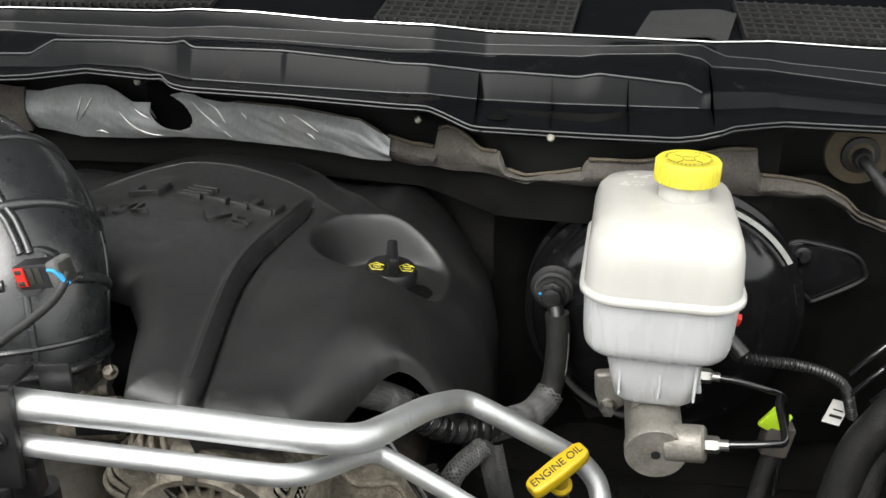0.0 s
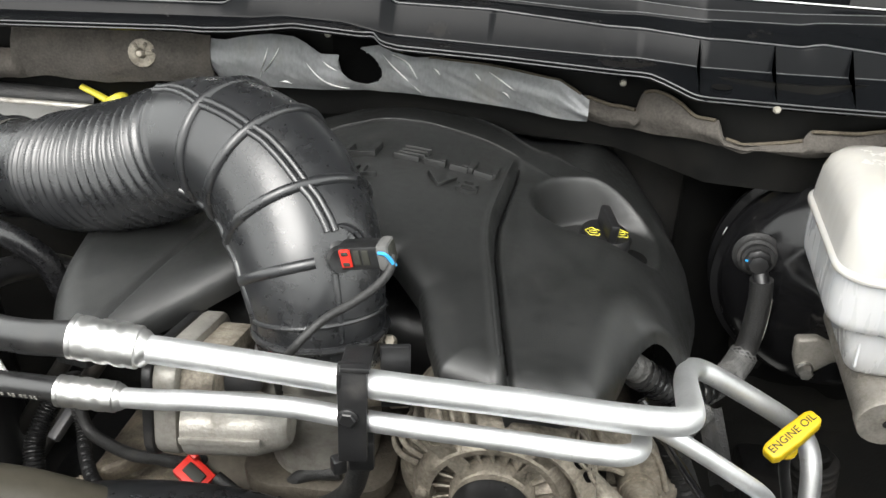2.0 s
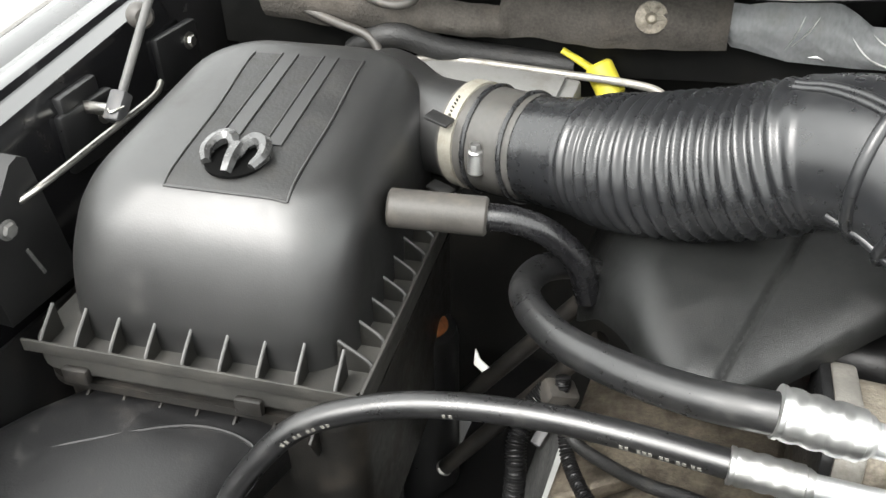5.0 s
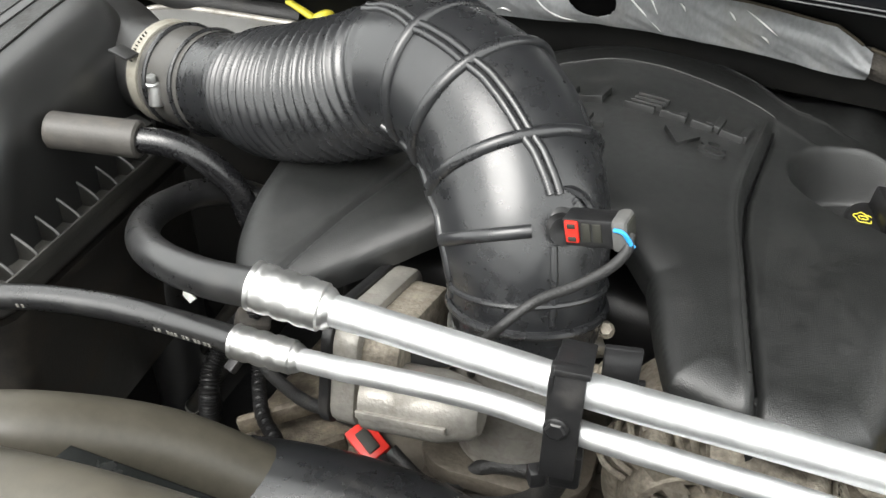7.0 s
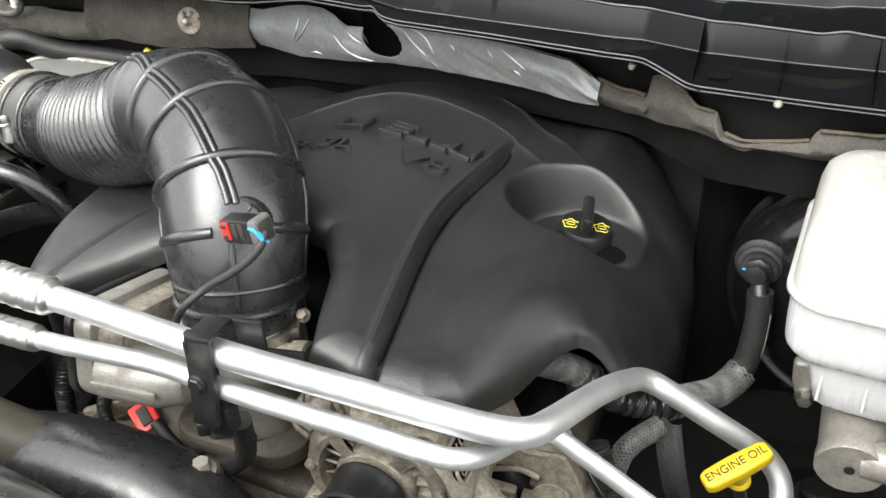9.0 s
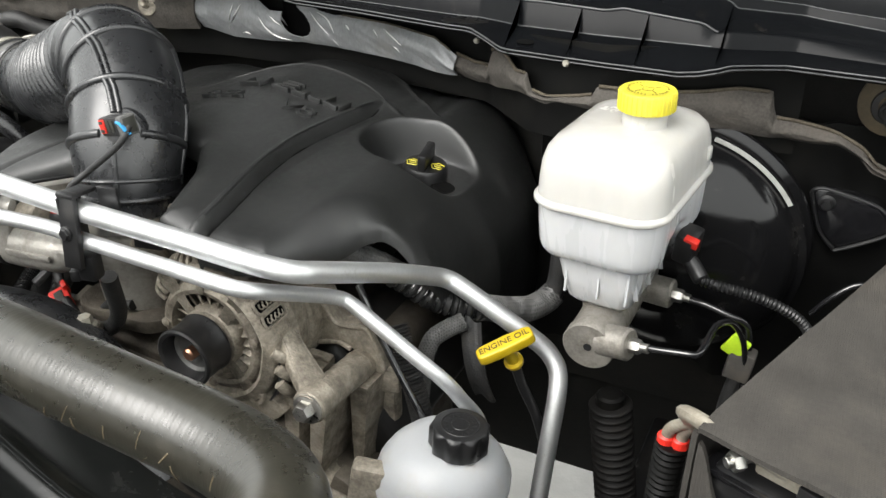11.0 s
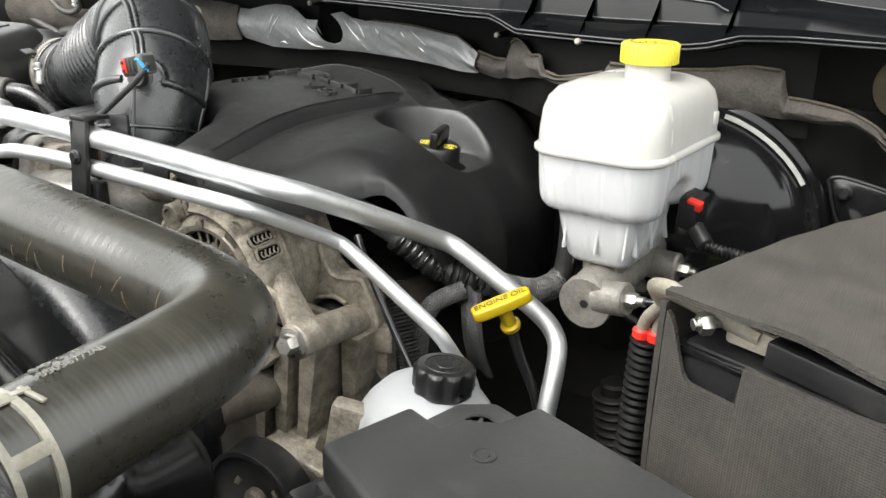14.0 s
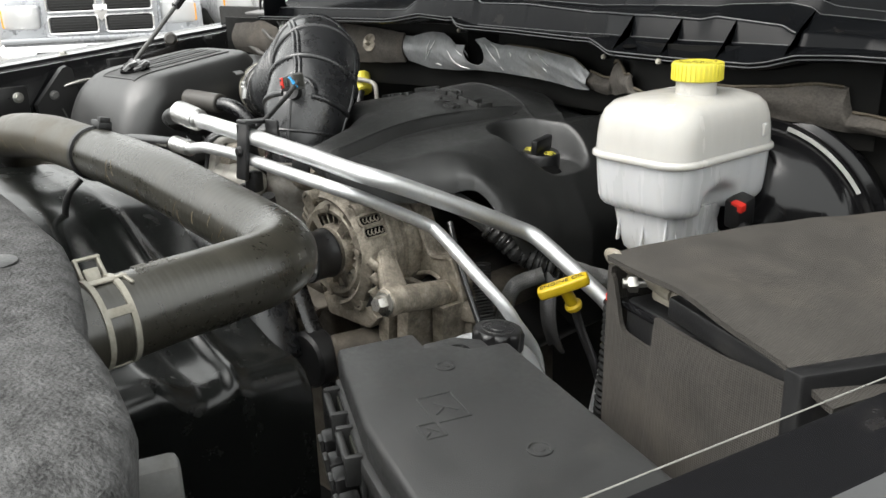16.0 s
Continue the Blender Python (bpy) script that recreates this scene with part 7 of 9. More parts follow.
        part("red_ring", bm_lathe([(0.0042, -0.0045), (0.0060, -0.003), (0.0060, 0.003), (0.0042, 0.0045)], axis((0.2175 + dx, 0.404, 1.134), (0.2165 + dx, 0.405, 1.0)), 16), MAT_RED, k, "red ring")
    u = thing("battery_bracket", (0.42, 0.32, 1.1), "black plastic corner bracket beside the battery", "bracket")
    part("corner", bm_prism([(0.0, 0.0), (0.012, -0.004), (0.115, 0.17), (0.10, 0.18)], 1.06, 1.178, pose(0.402, 0.292, 0), 0.002), MAT_BLACK, u)

    p = thing("power_steering_reservoir", (0.018, 0.466, 0.90), "round white power steering reservoir with black cap", "fluid reservoir")
    part("tank", bm_lathe([(0.052, 0.88), (0.057, 0.93), (0.0585, 0.958), (0.0630, 0.960), (0.0640, 0.970), (0.0605, 0.974), (0.059, 0.983), (0.053, 0.992), (0.041, 1.004), (0.024, 1.010), (0.0, 1.011)], pose(0.010, 0.466, 0), 48), MAT_PSTANK, p, angle=50)
    pc = pose(0.0265, 0.467, 1.006, -4, 3, 0)
    cap = part("cap", bm_lathe([(0.0245, 0), (0.0262, 0.003), (0.0262, 0.020), (0.0245, 0.0245), (0.0225, 0.0252), (0.0, 0.0256)], pc, 120,
                               wobble=lambda a, z: 1 + 0.055 * math.cos(9 * a) * (0.001 < z < 0.0215)), MAT_BLACK, p, "black scalloped screw cap", angle=60)
    for r in (0.017, 0.008):
        part("cap_mark", bm_tube([tuple(pc @ Vector((r * math.cos(a), r * math.sin(a), 0.0254))) for a in np.linspace(0, 2 * math.pi, 33)], 0.0006, 5, 60), MAT_BLACK, cap)
    for k in range(14):
        part("cap_letter", bm_box((0.0022, 0.0030, 0.0006), pc @ Matrix.Rotation(radians(24 * k), 4, "Z") @ pose(0, 0.0128, 0.0256), 0), MAT_BLACK, cap, smooth=False)
    part("bracket", bm_box((0.06, 0.02, 0.07), pose(-0.035, 0.43, 0.955, 0, 10, 20), 0.004), MAT_CAST, p)
    part("label", bm_box((0.022, 0.001, 0.030), pose(0.055, 0.447, 0.975, 0, 0, 55), 0), MAT_WHITE, p, "white label with a printed number", smooth=False)
    lettering("label_number", "678", 0.011, pose(0.0560, 0.4463, 0.974, 90, 0, 55), MAT_INK, p, 0.0003)

    d = thing("engine_oil_dipstick", (0.03, 0.60, 0.90), "yellow engine oil dipstick handle with black lettering", "dipstick")
    a, c2 = Vector((0.003, 0.562, 1.034)), Vector((0.047, 0.595, 1.056))
    ax = (c2 - a).normalized()
    up = Vector((-0.25, -0.35, 0.9))
    up = (up - ax * up.dot(ax)).normalized()
    side = up.cross(ax)
    mid = (a + c2) / 2
    mm = Matrix.Translation(mid) @ Matrix((ax, side, up)).transposed().to_4x4()
    length = (c2 - a).length
    part("handle", bm_prism([(-length / 2, -0.006), (-length / 2 + 0.006, -0.0085), (0, -0.0095), (length / 2 - 0.006, -0.0085), (length / 2, -0.006), (length / 2, 0.006), (length / 2 - 0.006, 0.0085), (0, 0.0095), (-length / 2 + 0.006, 0.0085), (-length / 2, 0.006)],
                            -0.006, 0.006, mm, 0.0025, 3), MAT_YELLOW, d)
    lettering("handle_text", "ENGINE OIL", 0.0098, mm @ pose(0, 0, 0.0062), MAT_INK, d, 0.0003)
    foot = Vector((0.029, 0.594, 1.016))
    part("stem", bm_rod(tuple(mid - up * 0.003), tuple(foot), 0.0068, 18, 0.001), MAT_YELLOW, d)
    part("collar", bm_lathe([(0.0095, 0), (0.010, 0.002), (0.010, 0.005), (0.008, 0.007)], axis(foot, mid), 22), MAT_YELLOW, d)
    part("guide_tube", bm_tube([tuple(foot), (0.036, 0.600, 0.985), (0.05, 0.61, 0.94), (0.06, 0.62, 0.88)], 0.0052, 12, 30), MAT_BLACK, d)


build_brakes()
build_cooling()
build_driver_side()


# ---- engine front: throttle body, alternator, castings, wiring ----
def build_throttle():
    t = thing("throttle_body", (-0.40, 0.50, 1.03), "pale cast throttle body with motor housing under the intake tube", "throttle body")
    part("bore", bm_lathe([(0.040, 1.02), (0.043, 1.03), (0.046, 1.06), (0.047, 1.10), (0.0495, 1.104), (0.0495, 1.120), (0.0470, 1.124), (0.0485, 1.150)], pose(-0.372, 0.512, 0), 44), MAT_CASTLIGHT, t)
    part("flange", bm_prism(rounded(0.125, 0.115, 0.03), 1.03, 1.046, pose(-0.372, 0.515, 0), 0.003), MAT_CASTDARK, t)
    m = pose(-0.468, 0.487, 1.122, 90, 0, 90) @ pose(0, 0, 0, 0, 0, -14)
    part("end_cover", bm_prism(rounded(0.118, 0.082, 0.020), -0.009, 0.009, m, 0.003), MAT_CASTLIGHT, t, "pale cast end cover")
    part("gasket", bm_prism(rounded(0.121, 0.085, 0.020), -0.016, -0.009, m, 0.001), MAT_BLACK, t, "black gasket")
    part("gear_case", bm_prism(rounded(0.105, 0.070, 0.020), 0.008, 0.034, m, 0.003), MAT_CAST, t)
    motor = [(0.0, 0.0), (0.0235, 0.0), (0.0235, 0.05), (0.0215, 0.058), (0.0180, 0.072), (0.014, 0.076), (0.0, 0.077)]
    part("motor", bm_lathe(motor, axis((-0.455, 0.443, 1.117), (-0.378, 0.446, 1.122)), 32), MAT_CASTLIGHT, t)
    part("motor_rib", bm_box((0.06, 0.003, 0.006), pose(-0.425, 0.420, 1.122, 0, -3, 2), 0.001), MAT_CASTLIGHT, t)
    for a, b in ((0.045, 0.03), (-0.045, 0.03), (-0.045, -0.03), (0.045, -0.03)):
        q = m @ Vector((a, b, 0.009))
        part("screw", bm_hex(tuple(q), tuple(q + Vector((-1, 0, 0))), 0.007, 0.004), MAT_STEEL, t)
    part("stub", bm_lathe([(0.0, 0.0), (0.013, 0.0), (0.0135, 0.03), (0.0160, 0.032), (0.0160, 0.045), (0.0125, 0.046), (0.0125, 0.03)], axis((-0.345, 0.488, 1.124), (-0.300, 0.492, 1.130)), 24), MAT_CAST, t)
    part("pressed_clip", bm_box((0.03, 0.004, 0.024), pose(-0.300, 0.462, 1.150, -10, 0, 10), 0.001), MAT_BLACK, t)
    part("red_tab", bm_box((0.014, 0.010, 0.006), pose(-0.432, 0.470, 1.147, 0, 0, 20), 0.001), MAT_RED, t, "red connector tab")
    part("connector", bm_box((0.030, 0.018, 0.018), pose(-0.425, 0.474, 1.138, 0, 0, 20), 0.003), MAT_CONN, t)


def build_alternator():
    t = thing("alternator", (-0.229, 0.50, 1.0), "dirty cast aluminium alternator with black pulley and visible fan", "alternator")
    shaft = Matrix(((1, 0, 0, -0.229), (0, 0, -1, 0.462), (0, 1, 0, 1.062), (0, 0, 0, 1)))
    m = shaft @ Matrix.Diagonal((1.16, 1.16, 1, 1))

    def at(a, r, z):
        return Vector((r * math.cos(radians(a)), r * math.sin(radians(a)), z))
    # front housing: an outer ring and an inner hub joined by broad spokes over the fan
    ring = bmesh.new()
    prof = [(0.0400, 0.004), (0.0410, 0.013), (0.0455, 0.0145), (0.0500, 0.011), (0.0530, 0.003), (0.0545, -0.012), (0.0500, -0.014), (0.0400, -0.004)]
    rows = [[ring.verts.new(m @ at(360 * k / 72, r, z)) for r, z in prof] for k in range(72)]
    for a, b in zip(rows, rows[1:] + rows[:1]):
        for j in range(len(prof)):
            ring.faces.new((a[j], a[(j + 1) % len(prof)], b[(j + 1) % len(prof)], b[j]))
    part("front_ring", ring, MAT_CAST, t)
    part("hub", bm_lathe([(0.0, 0.018), (0.017, 0.018), (0.019, 0.016), (0.026, 0.015), (0.0285, 0.010), (0.0285, 0.0), (0.0, 0.0)], m, 48), MAT_CAST, t)
    for a in (52, 128, 218, 308):
        spoke = [m @ at(a + s * da, r, z) for r, da, z in ((0.022, 17, 0.013), (0.032, 9, 0.0135), (0.066, 8, 0.0125)) for s in (1,)] + [m @ at(a - da, r, z) for r, da, z in ((0.066, 8, 0.0125), (0.032, 9, 0.0135), (0.022, 17, 0.013))]
        b = bmesh.new()
        b.faces.new([b.verts.new(q) for q in spoke])
        bmesh.ops.solidify(b, geom=list(b.faces), thickness=0.009)
        bmesh.ops.bevel(b, geom=list(b.edges), offset=0.0015, segments=2, profile=0.5, affect="EDGES")
        part("spoke", b, MAT_CAST, t)
        boss = part("lug", bm_lathe([(0.0090, -0.02), (0.0090, 0.012), (0.0080, 0.0135), (0.0050, 0.0135), (0.0046, 0.010), (0.0, 0.010)], m @ Matrix.Translation(at(a, 0.062, 0)), 20), MAT_CAST, t)
        part("lug_hole", bm_lathe([(0.0045, 0.0102), (0.0045, 0.0108), (0.0, 0.0108)], m @ Matrix.Translation(at(a, 0.062, 0)), 14), MAT_VOID, boss)
    for a in (10, 92, 176, 264):
        part("rivet", bm_lathe([(0.0042, 0.010), (0.0042, 0.0155), (0.0025, 0.0165), (0, 0.0165)], m @ Matrix.Translation(at(a, 0.0465, 0)), 14), MAT_CAST, t)
    for k in range(22):
        part("fan_blade", bm_box((0.018, 0.0020, 0.015), m @ Matrix.Rotation(radians(16.36 * k), 4, "Z") @ pose(0.0320, 0, 0.000, 32, 0, 0), 0.0006), MAT_CAST, t)
    part("rotor_plate", bm_lathe([(0.0, -0.010), (0.050, -0.010), (0.050, -0.013), (0, -0.013)], m, 40), MAT_DARK, t)
    # drum of the housing; fins along its crown
    part("body", bm_lathe([(0.0530, -0.008), (0.0600, -0.013), (0.0645, -0.019), (0.0655, -0.040), (0.0630, -0.042), (0.0630, -0.048), (0.0660, -0.050), (0.0660, -0.085), (0.055, -0.100), (0.0, -0.101)], m, 72), MAT_CAST, t)
    for k in range(13):
        part("top_fin", bm_tube([tuple(m @ at(72 + 7.2 * k, 0.0540, 0.004)), tuple(m @ at(72 + 7.2 * k, 0.0665, 0.001)), tuple(m @ at(72 + 7.2 * k, 0.0730, -0.014)), tuple(m @ at(72 + 7.2 * k, 0.0660, -0.036))], 0.0024, 8, 16), MAT_CAST, t)
    for k in range(11):
        a = 232 + 6.5 * k
        part("lower_fin", bm_tube([tuple(m @ at(a, 0.0540, 0.002)), tuple(m @ at(a, 0.0670, -0.002)), tuple(m @ at(a, 0.0720, -0.014)), tuple(m @ at(a, 0.0660, -0.034))], 0.0024, 8, 16), MAT_CAST, t)
    part("foot", bm_prism([(-0.030, -0.055), (0.046, -0.046), (0.066, -0.060), (0.050, -0.076), (-0.020, -0.078)], -0.030, 0.008, m, 0.004), MAT_CAST, t)
    # barrel-shaped shoulder, with its windows, louvres and the arm that sweeps out to the bolt
    def barrel(u, v):
        a = 100 - 175 * u
        w = 0.0190 - 0.0610 * v
        r = 0.0668 - 0.0080 * (1 - smooth01(0.0, 0.14, v)) - 0.0040 * smooth01(0.93, 1.0, v) + 0.0016 * math.sin(math.pi * v)
        r += 0.0012 * smooth01(0.60, 0.64, v) * (1 - smooth01(0.70, 0.74, v)) * smooth01(0.25, 0.33, u)
        r -= 0.0030 * smooth01(0.52, 0.62, u) * (1 - smooth01(0.30, 0.42, v))
        return m @ at(a, r, w)
    shoulder = part("shoulder", bm_sheet(barrel, 70, 36, 0.004), MAT_CAST, t, angle=50)
    path = spline([at(48, 0.0580, -0.024), at(32, 0.0610, -0.019), at(17, 0.0650, -0.015), at(3, 0.0790, -0.006), at(-7, 0.1020, 0.006), at(-12.5, 0.1260, 0.016)], 28)
    rings, edges = [], ([], [])
    for k, q in enumerate(path):
        f = (path[min(k + 1, 27)] - path[max(k - 1, 0)]).normalized()
        side = (Vector((0, 0, 1)) - f * f.z).normalized()
        up = side.cross(f)
        h, d = 0.0085 + 0.0090 * (k / 27) ** 1.5, 0.0066 + 0.0044 * k / 27
        rings.append([shaft @ (q + side * (h * math.copysign(abs(math.cos(a)) ** 0.8, math.cos(a))) + up * (d * math.copysign(abs(math.sin(a)) ** 0.8, math.sin(a)))) for a in (2 * math.pi * n / 24 for n in range(24))])
        for e, sgn in zip(edges, (1, -1)):
            e.append(tuple(shaft @ (q + side * (sgn * h * 0.80) + up * (d * 0.60 * (-1 if up.dot(q) < 0 else 1)))))
    part("arm", bm_loft(rings), MAT_CAST, shoulder, angle=60)
    for e in edges:
        part("arm_rib", bm_tube(e[6:], 0.0016, 8, 50), MAT_CAST, shoulder)
    for a in (38, 27.5):
        q = m @ Matrix.Rotation(radians(a), 4, "Z") @ pose(0.0668, 0, 0.001)
        part("window", bm_box((0.006, 0.0088, 0.0290), q, 0.0028), MAT_VOID, shoulder, "dark cooling slot")
        part("window_rim", bm_tube([tuple(q @ Vector((0.0028, y, x))) for x, y in rounded(0.032, 0.0108, 0.004, 3)] + [tuple(q @ Vector((0.0028, 0.0015, 0.016)))], 0.0016, 6, 70), MAT_CAST, shoulder)
        for k in range(4):
            part("winding", bm_tube([tuple(q @ Vector((0.0032, 0.0032 * math.cos(c) * (1 - 0.2 * (k % 2)), -0.0085 + 0.0056 * k + 0.0026 * math.sin(c)))) for c in (0.4, 1.5, 2.7, 3.9, 5.0)], 0.0008, 5, 22), MAT_CAST, shoulder)
    part("louvre_recess", bm_sheet(lambda u, v: m @ at(2 - 44 * u, 0.0672 + 0.004 * u, 0.013 - 0.026 * v), 14, 6, 0.002), MAT_DARK, shoulder)
    for k in range(3):
        a, r = -3 - 12 * k, 0.0690 + 0.0035 * k
        part("louvre", bm_tube([tuple(m @ at(a + 7, r - 0.004, 0.0150)), tuple(m @ at(a + 2, r + 0.003, 0.0100)), tuple(m @ at(a - 3, r + 0.006, -0.0010)), tuple(m @ at(a + 1, r, -0.0130))], 0.0050, 10, 22, squash=1.2), MAT_CAST, shoulder)
    part("crown_rib", bm_tube([tuple(m @ at(a, 0.0682, -0.019 + 0.00012 * (a - 40))) for a in (80, 65, 50, 38, 26)], 0.0018, 8, 30), MAT_CAST, shoulder)
    part("bolt_boss", bm_rod(tuple(shaft @ Vector((0.124, -0.028, 0.010))), tuple(shaft @ Vector((0.124, -0.028, 0.036))), 0.0170, 32, 0.003), MAT_CAST, shoulder)
    # pulley
    p = part("pulley", bm_lathe([(0.0, 0.030), (0.0170, 0.030), (0.0238, 0.038), (0.0250, 0.052), (0.0285, 0.0535), (0.0305, 0.052), (0.0305, 0.049), (0.0292, 0.047), (0.0292, 0.025), (0.0305, 0.023), (0.0305, 0.0205), (0.012, 0.0195)], shaft, 60), MAT_BLACK, t, "black steel pulley")
    part("pulley_dish", bm_lathe([(0.0, 0.0335), (0.0165, 0.0335), (0.0215, 0.0395), (0.0225, 0.0375), (0.0, 0.0310)], shaft, 40), MAT_KNOB, p, "pale dished web")
    part("pulley_nut", bm_rod(tuple(shaft @ Vector((0, 0, 0.031))), tuple(shaft @ Vector((0, 0, 0.047))), 0.0065, 16, 0.002), MAT_COPPER, p, "copper-coloured shaft end")
    # mounting bracket with its long spacer and bolt
    b = thing("alternator_bracket", (-0.12, 0.50, 0.95), "dirty cast alternator bracket with a long bolt and spacer", "bracket")
    s0, s1 = Vector((-0.104, 0.436, 1.035)), Vector((-0.110, 0.548, 1.013))
    part("spacer", bm_rod(tuple(s0), tuple(s1), 0.0158, 32, 0.002), MAT_CAST, b)
    j0 = s0.lerp(s1, 0.72)
    part("spacer_joint", bm_rod(tuple(j0), tuple(j0 + (s1 - s0) * 0.02), 0.0166, 32), MAT_CAST, b)
    part("bolt", bm_hex((-0.1045, 0.4265, 1.0345), (-0.10, -0.6, 1.16), 0.0165, 0.013, flange=0.0150), MAT_STEEL, b, "zinc flange bolt")
    arm = [(-0.210, 1.060), (-0.207, 1.114), (-0.190, 1.128), (-0.175, 1.126), (-0.164, 1.110), (-0.153, 1.086), (-0.145, 1.067), (-0.134, 1.057), (-0.118, 1.058), (-0.102, 1.059), (-0.091, 1.040), (-0.084, 1.017), (-0.088, 0.996), (-0.100, 0.992), (-0.110, 1.004), (-0.114, 1.020), (-0.122, 1.031), (-0.138, 1.034), (-0.171, 1.028), (-0.190, 1.022)]
    part("rear_arm", bm_prism(arm, -0.556, -0.528, pose(0, 0, 0, 90, 0, 0), 0.004, 3), MAT_CAST, b)
    part("arm_edge", bm_tube([(x, 0.5275, z) for x, z in arm[5:12]], 0.0026, 8, 60), MAT_CAST, b)
    part("arm_lip", bm_tube([(-0.194, 0.5265, 1.095), (-0.183, 0.5265, 1.062), (-0.172, 0.5265, 1.029), (-0.138, 0.5270, 1.035), (-0.121, 0.5270, 1.031)], 0.0026, 8, 50), MAT_CAST, b)
    part("arm_hole", bm_box((0.011, 0.004, 0.013), pose(-0.168, 0.527, 1.080, 0, 10, 0), 0.001), MAT_VOID, b)
    part("filler", bm_box((0.040, 0.050, 0.060), pose(-0.196, 0.520, 1.045, 0, -12, 0), 0.008), MAT_CASTDARK, b)
    for k in range(3):
        part("rear_fin", bm_box((0.030, 0.010, 0.006), pose(-0.152, 0.515, 1.022 - 0.010 * k, 0, 10, 8), 0.002), MAT_CAST, b)
    # ribbed lower casting
    for k, (x0, x1, y0, z1) in enumerate(((-0.185, -0.205, 0.470, 0.86), (-0.150, -0.172, 0.462, 0.85), (-0.122, -0.150, 0.468, 0.86), (-0.098, -0.112, 0.500, 0.88))):
        top = 1.022 - 0.004 * k
        part("gusset", bm_loft([[Vector((x0 - 0.010, y0, top)), Vector((x0 + 0.010, y0, top)), Vector((x0 + 0.012, y0 + 0.06, top)), Vector((x0 - 0.012, y0 + 0.06, top))],
                                [Vector((x1 - 0.005, y0 + 0.01, z1)), Vector((x1 + 0.005, y0 + 0.01, z1)), Vector((x1 + 0.008, y0 + 0.07, z1)), Vector((x1 - 0.008, y0 + 0.07, z1))]]), MAT_CAST, b)
    part("back_plate", bm_box((0.16, 0.02, 0.17), pose(-0.16, 0.548, 0.925), 0.006), MAT_CAST, b)
    part("toe", bm_box((0.035, 0.05, 0.03), pose(-0.092, 0.555, 0.998, 0, 0, 10), 0.006), MAT_CAST, b)


def build_block():
    t = thing("engine_block", (-0.35, 0.62, 0.6), "dirty cast aluminium engine front with bosses and brackets", "engine")
    part("front_case", bm_box((0.36, 0.20, 0.42), pose(-0.28, 0.63, 0.80), 0.02, 3), MAT_CASTDARK, t)
    part("head_passenger", bm_box((0.22, 0.34, 0.10), pose(-0.560, 0.640, 0.832, -4, -8, 0), 0.015, 3), MAT_SANDY, t, "sandy cast head")
    for x, y, z, w, a in ((-0.590, 0.535, 0.902, 0.115, 38), (-0.560, 0.500, 0.905, 0.10, 38), (-0.520, 0.520, 0.912, 0.09, 40), (-0.625, 0.590, 0.900, 0.09, 35)):
        part("casting_rib", bm_box((w, 0.010, 0.020), pose(x, y, z, 0, -8, a), 0.004), MAT_SANDY, t)
    part("ledge_plate", bm_box((0.11, 0.050, 0.014), pose(-0.545, 0.470, 0.915, 12, -6, 6), 0.004), MAT_SANDY, t)
    part("boss", bm_lathe([(0.020, 0.0), (0.019, 0.014), (0.013, 0.016), (0.012, 0.008), (0.0, 0.008)], pose(-0.510, 0.500, 0.922, 10, -8, 0), 28), MAT_SANDY, t)
    part("boss_core", bm_lathe([(0.011, 0.0), (0.011, 0.010), (0.0, 0.011)], pose(-0.510, 0.500, 0.925, 10, -8, 0), 20), MAT_VOID, t)
    part("head_driver", bm_box((0.15, 0.40, 0.14), pose(-0.165, 0.73, 0.93, 0, -38, 0), 0.015, 3), MAT_DARK, t)
    part("manifold", bm_box((0.36, 0.36, 0.10), pose(-0.375, 0.76, 1.08), 0.03, 3), MAT_BLACK, t)
    for k, (x, y, z, sx, sy, sz, a) in enumerate(((-0.46, 0.49, 0.955, 0.10, 0.05, 0.06, 0), (-0.36, 0.50, 0.96, 0.16, 0.05, 0.10, 0))):
        part("cast_lug", bm_box((sx, sy, sz), pose(x, y, z, 10, 5, a), 0.010, 3), MAT_SANDY if x < -0.45 else MAT_CASTDARK, t)
    part("dark_shield", bm_prism([(-0.09, -0.03), (0.06, -0.045), (0.085, -0.01), (0.07, 0.05), (-0.07, 0.06)], -0.004, 0.004, pose(-0.375, 0.462, 0.988, 22, 4, 6) @ Matrix.Diagonal((1.35, 1.2, 1, 1)), 0.002), MAT_SHIELD, t, "oily tan shield plate")
    part("bracket_plate", bm_lathe([(0.014, 0), (0.014, 0.006), (0.012, 0.010)], pose(-0.367, 0.424, 1.043), 24), MAT_CASTDARK, t)
    part("flange_bolt", bm_hex((-0.367, 0.422, 1.054), (-0.367, 0.40, 2), 0.0135, 0.011, flange=0.011), MAT_CLAMP, t, "zinc flange bolt")
    part("idler", bm_rod((-0.225, 0.395, 0.935), (-0.225, 0.425, 0.935), 0.036, 40, 0.004), MAT_BLACK, t, "black idler pulley")
    pul = part("steering_pump_pulley", bm_lathe([(0.020, 0.010), (0.040, 0.006), (0.0485, 0.001), (0.0500, -0.001), (0.0550, -0.001), (0.0555, 0.001), (0.0548, 0.004), (0.0548, 0.027), (0.0555, 0.030), (0.0480, 0.031)], axis((-0.143, 0.398, 0.866), (-0.143, 1, 0.866)), 64), MAT_BLACK, t, "broad black belt pulley")
    part("pulley_face", bm_lathe([(0.0, 0.020), (0.014, 0.018), (0.030, 0.024), (0.049, 0.022)], axis((-0.143, 0.398, 0.866), (-0.143, 1, 0.866)), 40), MAT_DARK, pul)
